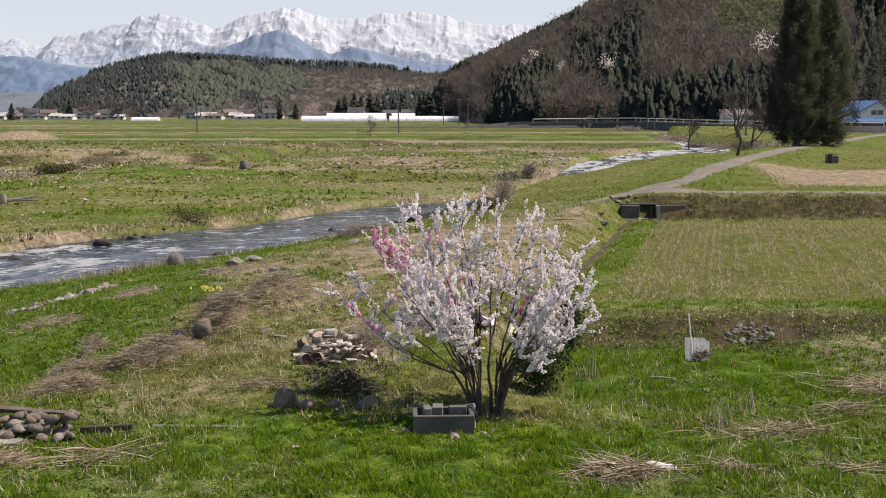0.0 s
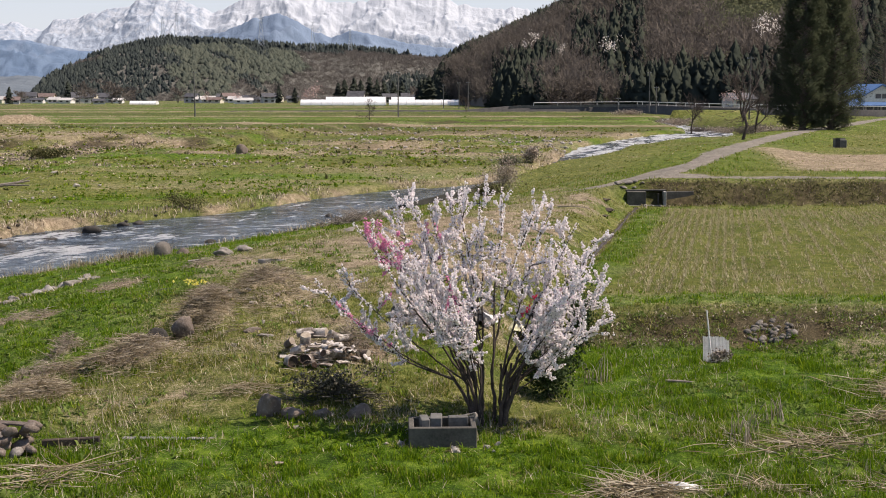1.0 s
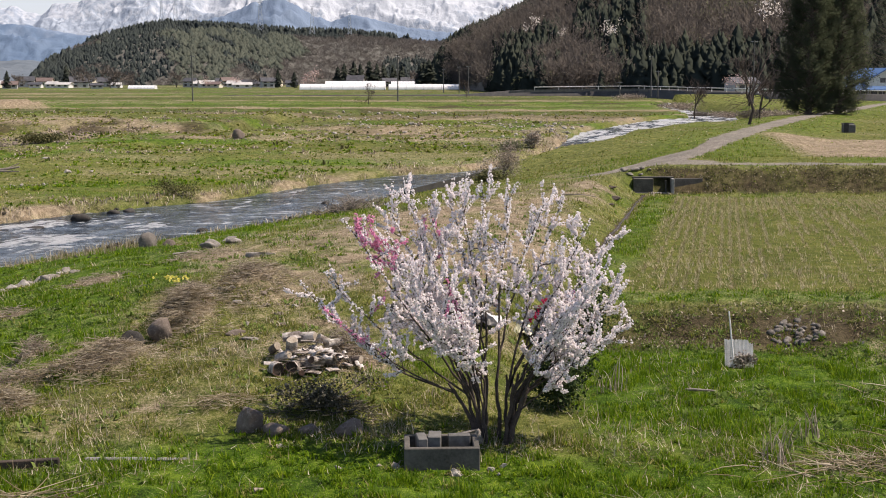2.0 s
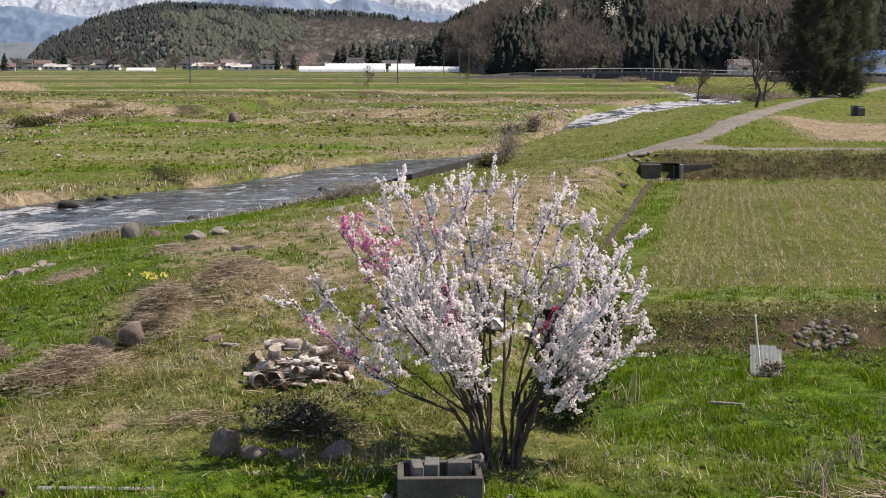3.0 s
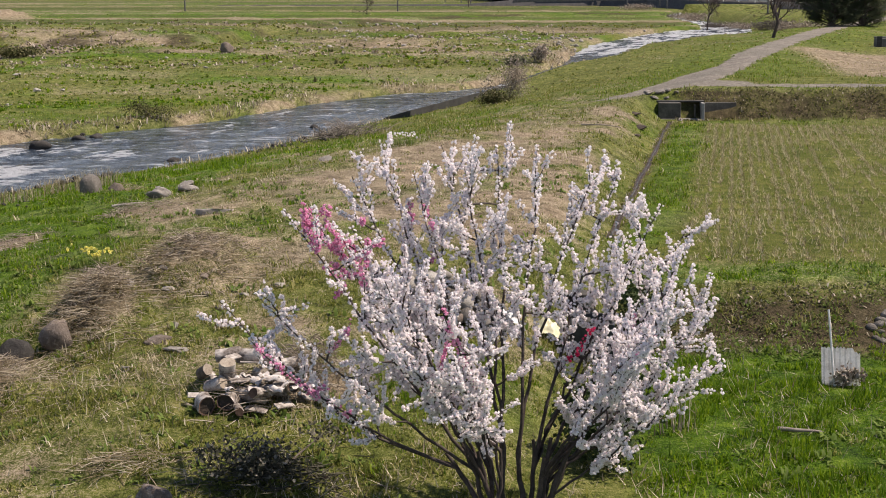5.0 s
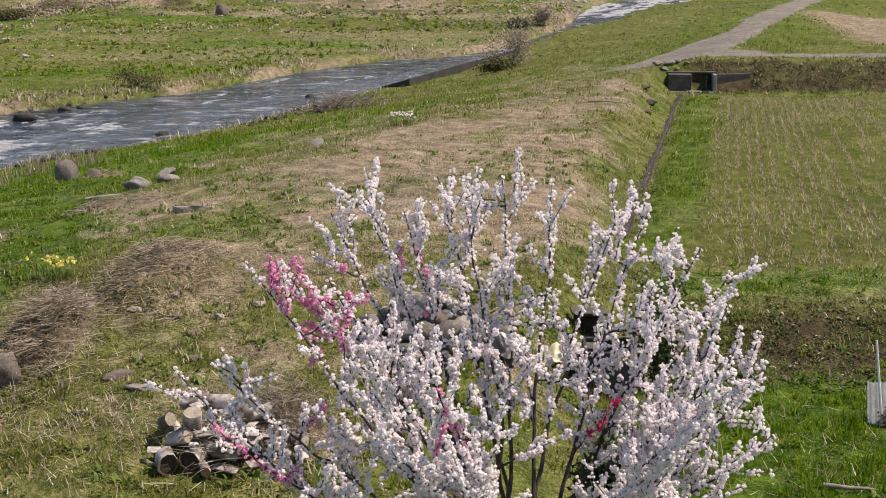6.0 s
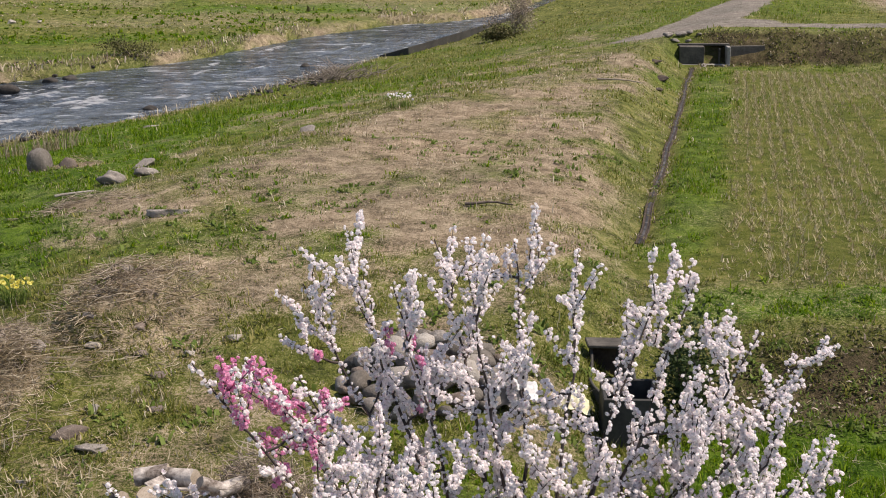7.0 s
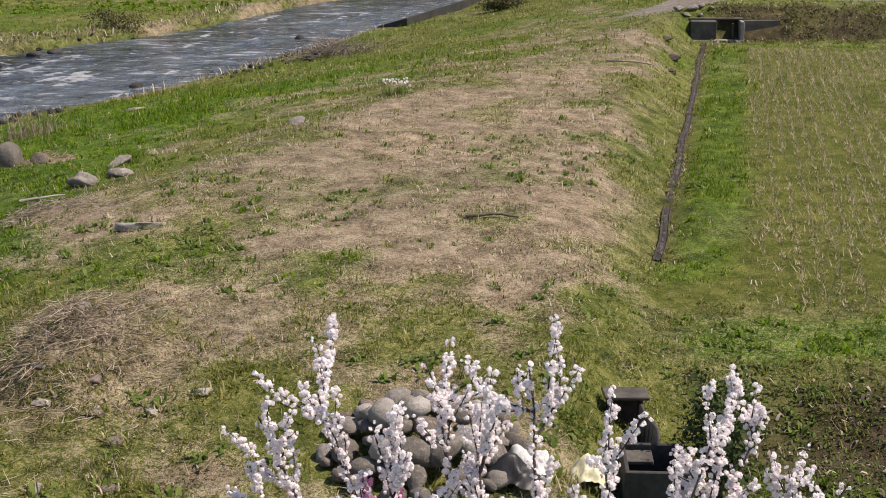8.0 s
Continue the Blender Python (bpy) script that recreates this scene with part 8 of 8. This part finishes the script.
# ---- the drain, its basin and the culvert ----
gutter = thing("drain_channel", "narrow concrete drain channel beside the paddy", "drain")
pts = []
for (ax, ay), (bx, by) in zip(DITCH[:-1], DITCH[1:]):
    n = int(math.hypot(bx - ax, by - ay) / 0.6)
    pts += [(ax + (bx - ax) * k / n, ay + (by - ay) * k / n) for k in range(n)]
pts.append(DITCH[-1])
P = np.array(pts)
P[1:-1] += 0.13 * (np.stack([fbm(P[1:-1, 1], P[1:-1, 1] * 0, 2.2, 3, s) for s in (7, 8)], -1) - 0.5)
tan = np.gradient(P, axis=0)
tan /= np.linalg.norm(tan, axis=1)[:, None]
nr = np.stack([tan[:, 1], -tan[:, 0]], -1)
lev_z = np.interp(P[:, 1], [38, 40, 65.2], [0.40, 0.38, 0.09])


def strip(profile, name, material):
    """Sweep an (across, up) profile along the drain."""
    m, n = len(profile), len(P)
    v = np.concatenate([np.column_stack([P + nr * a, lev_z + b]) for a, b in profile]).reshape(m, n, 3)
    i, j = np.meshgrid(np.arange(m - 1), np.arange(n - 1), indexing="ij")
    f = np.stack([i * n + j, i * n + j + 1, (i + 1) * n + j + 1, (i + 1) * n + j], -1).reshape(-1, 4)
    return put(name, mesh_of(name, v.reshape(-1, 3), f), material, gutter)


strip([(-0.085, -0.25), (-0.08, -0.045), (-0.065, -0.045), (-0.06, -0.24)], "side_wall", DARK_EARTH)
strip([(0.055, -0.24), (0.06, -0.045), (0.075, -0.045), (0.08, -0.25)], "side_wall", DARK_EARTH)
strip([(-0.065, -0.065), (0.06, -0.065)], "bed", DARK_EARTH)
# Pale flecks in the colour stand for glints on the running water.
TRICKLE = Mat("trickle", 0.5, spec=0.25)
TRICKLE.colour(TRICKLE.ramp(TRICKLE.noise(5.0), [(0.50, (0.022, 0.019, 0.015)), (0.70, (0.20, 0.19, 0.175))])).bump(TRICKLE.noise(6.0), 0.4, 0.03)
strip([(-0.03, -0.058), (0.02, -0.058)], "trickle", TRICKLE.m)

CULVERT = two_tone("mossy_concrete", (0.048, 0.045, 0.039), (0.125, 0.116, 0.10), 2.2, 0.9, 0.6, 0.015, 7.0)
culvert = thing("culvert", "grey concrete culvert box under the farm track", "culvert", at=pose(10.55, 66.75, 0.0, 0, 0, -4))
part("headwall", block(0.98, 0.9, 0.70, 0.02), CULVERT, culvert, m=Matrix.Translation((-0.52, 0.35, 0.10)))
part("side_wall", block(0.14, 0.95, 0.72, 0.015), CONCRETE, culvert, m=Matrix.Translation((0.93, 0.3, 0.08)))
part("back_wall", block(0.80, 0.1, 0.68), NEAR_BLACK, culvert, m=Matrix.Translation((0.42, 0.75, 0.08)))
part("partition", block(0.06, 0.5, 0.6), CULVERT, culvert, m=Matrix.Translation((0.62, 0.45, 0.08)))
part("top_slab", block(2.08, 0.5, 0.08, 0.015), CULVERT, culvert, m=Matrix.Translation((-0.01, 0.62, 0.79)))
part("wing_wall", block(1.5, 0.16, 0.62, 0.015), CULVERT, culvert, m=pose(1.74, 0.58, 0.16, 0, 0, 10))
part("sill", block(1.9, 0.3, 0.08, 0.01), CONCRETE, culvert, m=Matrix.Translation((0.05, -0.05, 0.02)))
for x, y, s in ((9.7, 67.75, 0.55), (10.1, 67.9, 0.5), (9.2, 67.7, 0.5), (10.5, 67.75, 0.4), (10.0, 67.45, 0.35), (10.4, 66.2, 0.4), (11.2, 66.3, 0.35), (9.45, 67.4, 0.4)):
    stone(x, y, s, s * 0.7, s * 0.4, STONE if y > 66 else PALE_STONE, int(x * 9), "grey stone lying by the culvert", x * 40 % 90, 0.03)
for x, y, s, n in ((7.65, 60.0, 0.45, 1), (7.85, 62.6, 0.35, 2), (7.2, 57.6, 0.25, 3)):
    ob = part("earth_clod", stone_bm(s * 0.7, s * 1.1, s * 0.22, 120 + n, 3, 0.28), DARK_EARTH, None, "", False, Matrix.Translation(gp(x, y, 0.0)))
    tagged(ob, "clod of freshly dug dark earth on the levee side", "earth")

basin = thing("catch_basin", "dark concrete catch basin with a stepped inlet channel", "drain", at=pose(2.46, 30.85, -0.05, 0, 0, -3))
for nm, sx, sy, x, y in (("front_wall", 0.70, 0.05, 0, -0.34), ("back_wall", 0.70, 0.05, 0, 0.34), ("side_wall", 0.05, 0.624, -0.325, 0), ("side_wall", 0.05, 0.624, 0.325, 0)):
    part(nm, block(sx, sy, 0.66, 0.010), NEAR_BLACK, basin, m=Matrix.Translation((x, y, -0.05)))
part("bottom", block(0.58, 0.60, 0.10), DARK_EARTH, basin)
part("ledge", block(0.30, 0.28, 0.05, 0.010), CULVERT, basin, "grey concrete ledge across the basin", m=pose(-0.15, 0.16, 0.50, 0, 0, 0))


def channel_side(s, top):
    """One thin curved side of the inlet, falling from the lid to the basin."""
    bm = bmesh.new()
    rows = []
    for k in range(13):
        u = k / 12
        y = 0.38 + 1.35 * u
        out = s * (0.17 + 0.10 * math.sin(math.pi * u) ** 2)
        z = top(u)
        rows.append([bm.verts.new(q) for q in ((out * 0.35, y, -0.08), (out * 0.8, y, -0.02), (out, y, z), (out + s * 0.035, y, z), (out + s * 0.035, y, -0.12))])
    for p, q in zip(rows[:-1], rows[1:]):
        for j in range(4):
            bm.faces.new((p[j], p[j + 1], q[j + 1], q[j]))
    bmesh.ops.recalc_face_normals(bm, faces=bm.faces)
    return bm


part("channel_wall", channel_side(-1, lambda u: 0.30 + 0.02 * u + 0.22 * float(ramp(0.75, 1, u))), NEAR_BLACK, basin, smooth=True, m=pose(-0.04, 0, 0, 0, 0, 5))
part("channel_wall", channel_side(1, lambda u: 0.34 + 0.10 * math.sin(3 * u) + 0.16 * float(ramp(0.7, 1, u))), NEAR_BLACK, basin, smooth=True, m=pose(-0.04, 0, 0, 0, 0, 5))
part("channel_bed", block(0.30, 1.36, 0.06), DARK_EARTH, basin, m=pose(-0.10, 1.06, -0.02, 0, 0, 5))
part("head_wall", block(0.46, 0.05, 0.58, 0.008), DARK_EARTH, basin, m=pose(-0.17, 1.80, -0.06, 0, 0, 5))
part("lid", block(0.56, 0.30, 0.05, 0.012), CULVERT, basin, m=pose(-0.17, 1.76, 0.56, 3, 2, 6))


# ---- plastic sheets caught behind the tree ----
def crumpled(name, label, x, y, w, d, tall, material, seed):
    r = np.random.default_rng(seed)
    n = 18
    U, V = np.meshgrid(np.linspace(-1, 1, n), np.linspace(-1, 1, n))
    Z = tall * np.clip(1 - 0.8 * np.hypot(U, V) + 1.1 * (fbm(U + seed, V, 0.7, 4, seed) - 0.5), 0.02, 1)
    X, Y = U * w / 2 * (1 + 0.3 * (fbm(U, V, 0.6, 2, seed + 1) - 0.5)), V * d / 2 * (1 + 0.3 * (fbm(U, V, 0.6, 2, seed + 2) - 0.5))
    v = np.stack([X, Y, Z], -1).reshape(-1, 3)
    i, j = np.meshgrid(np.arange(n - 1), np.arange(n - 1), indexing="ij")
    f = np.stack([i * n + j, i * n + j + 1, (i + 1) * n + j + 1, (i + 1) * n + j], -1).reshape(-1, 4)
    return tagged(put(name, mesh_of(name, v, f), material, m=Matrix.Translation(gp(x, y, 0.01))), label, "plastic sheet")


SHEET = two_tone("thin_white_plastic", (0.45, 0.46, 0.46), (0.66, 0.66, 0.65), 5.0, 0.5, 0.2, 0.01)
SHEET_YELLOW = two_tone("yellowed_plastic", (0.62, 0.58, 0.36), (0.75, 0.72, 0.52), 5.0, 0.4, 0.2, 0.01)
crumpled("plastic_sheet", "crumpled white plastic sheet beside the cobbles", 1.02, 30.6, 0.5, 0.45, 0.24, SHEET, 4)
crumpled("plastic_sheet", "crumpled yellowed plastic sheet near the basin", 1.72, 30.9, 0.5, 0.45, 0.38, SHEET_YELLOW, 9)
crumpled("plastic_sheet", "crumpled black plastic sheet beside the cobbles", 0.85, 30.2, 0.6, 0.5, 0.3, BLACK_PLASTIC, 14)

crumpled("plastic_strip", "narrow crumpled strip of white plastic on dead stalks", 3.5, 20.5, 0.95, 0.17, 0.16, WHITE_PAINT, 21)

# ---- river wall and far works ----
bm = bmesh.new()
q = [(-3.5, 85.0, -1.72), (4.0, 100.0, -1.2), (5.4, 99.0, -0.62), (-1.9, 84.0, -1.18)]
vs = [bm.verts.new(c) for c in q] + [bm.verts.new((c[0], c[1], c[2] - 0.9)) for c in q]
for f in ((3, 2, 1, 0), (4, 5, 6, 7), (0, 1, 5, 4), (1, 2, 6, 5), (2, 3, 7, 6), (3, 0, 4, 7)):
    bm.faces.new([vs[c] for c in f])
tagged(part("river_apron", bm, NEAR_BLACK), "dark sloping concrete apron along the river", "river wall")
sl = thing("sluice_box", "small dark concrete sluice box by the far paddy", "sluice", at=gp(34.6, 111.5))
part("body", block(0.95, 0.9, 0.7, 0.05), DARK_CONCRETE, sl)
part("cap", block(1.05, 0.3, 0.10, 0.02), DARK_CONCRETE, sl, m=Matrix.Translation((0, 0.3, 0.71)))
part("gate", block(0.4, 0.08, 0.85, 0.01), NEAR_BLACK, sl, m=Matrix.Translation((-0.35, -0.50, 0.0)))
wood = thing("driftwood", "grey driftwood stump with bleached limbs on the plain", "driftwood", at=gp(-33.0, 97.5))
for p, q2, a, b in (((-1.2, 0, -0.05), (-1.4, 0, 0.7), 0.28, 0.22), ((-1.2, 0, 0.15), (1.4, 0.3, 0.55), 0.16, 0.06), ((-0.4, 0, 0.25), (1.6, -0.4, 0.25), 0.10, 0.04), ((0.2, 0.1, 0.3), (1.3, 0.6, 0.8), 0.07, 0.03)):
    part("limb", rod(p, q2, a, b, 7), GREY_WOOD, wood)

# ---- rough cover on the two earth banks ----
def bank_cover(n, x0, x1, y0, y1, size, material, name, label, seed, lean=0.9):
    r = np.random.default_rng(seed)
    x, y = r.uniform(x0, x1, n), r.uniform(y0, y1, n)
    ok = (soil_at(x, y) > 0.12) & (fbm(x, y, 0.9, 3, seed) > 0.40) & (np.hypot((x - 8.15) / 1.2, (y - 32.0) / 1.0) > r.uniform(0.8, 1.3, n))
    x, y = x[ok], y[ok]
    m = len(x)
    v, f = blades_at(x, y, size * r.uniform(0.3, 0.6, m), size * r.uniform(0.6, 1.5, m), lean, True)
    v[:, 2] += 0.02
    return tagged(put(name, mesh_of(name, v, f), material), label, "undergrowth", kind="stuff")


bank_cover(1100, 2.5, 14, 30.5, 34.3, 0.09, BRUSH, "bank_litter", "withered brown litter on the earth bank", 201, 1.2)
bank_cover(8000, 2.5, 14, 30.5, 34.3, 0.055, WEED, "bank_weeds", "low green weeds on the earth bank", 202)
bank_cover(7000, 2.5, 14, 30.5, 34.3, 0.06, BANK_LEAF, "bank_weeds", "dark green weeds on the earth bank", 203)
bank_cover(900, 9, 30, 65.6, 68.6, 0.10, BRUSH, "bank_litter", "withered brown litter on the far earth bank", 204, 1.2)
bank_cover(6500, 9, 30, 65.6, 68.6, 0.10, BANK_LEAF, "bank_weeds", "dark weeds on the far earth bank", 205)
bank_cover(2200, 9, 30, 65.6, 68.6, 0.09, GRASS, "bank_weeds", "green weeds on the far earth bank", 206)


# ---- grass grown up round the stones and over the edges of the drain ----
def fringe(x, y, wide, long, material, name, label, lean=0.7):
    m = len(x)
    v, f = blades_at(x, y, wide * RNG.uniform(0.6, 1.4, m), long * RNG.uniform(0.4, 1.4, m), lean, True)
    tagged(put(name, mesh_of(name, v, f), material), label, "grass", kind="stuff")


near = np.array([q for q in SET if q[1] < 62 and q[2] > 0.08])
for material, name, label, reps in ((GRASS, "stone_grass", "grass grown up round the loose stones", 36), (STRAW, "stone_straw", "dead grass caught round the loose stones", 22)):
    k = np.repeat(np.arange(len(near)), reps)
    a, q = RNG.uniform(0, 2 * np.pi, len(k)), RNG.uniform(0.75, 1.25, len(k))
    fringe(near[k, 0] + np.cos(a) * near[k, 2] * q, near[k, 1] + np.sin(a) * near[k, 2] * q * 0.8, 0.018, 0.12, material, name, label)
for material, name, label, n in ((GRASS, "drain_grass", "grass leaning over the edges of the drain", 5200), (BRUSH, "drain_litter", "withered litter along the drain", 1800)):
    t = RNG.uniform(0, len(P) - 1, n)
    keep = fbm(t, t * 0, 2.0, 3, 351) > 0.42
    t = t[keep]
    off = RNG.choice([-1, 1], len(t)) * RNG.uniform(0.07, 0.17, len(t))
    bx, by = np.interp(t, np.arange(len(P)), P[:, 0]), np.interp(t, np.arange(len(P)), P[:, 1])
    nx, ny = np.interp(t, np.arange(len(P)), nr[:, 0]), np.interp(t, np.arange(len(P)), nr[:, 1])
    fringe(bx + nx * off, by + ny * off, 0.025, 0.13, material, name, label, 0.9)
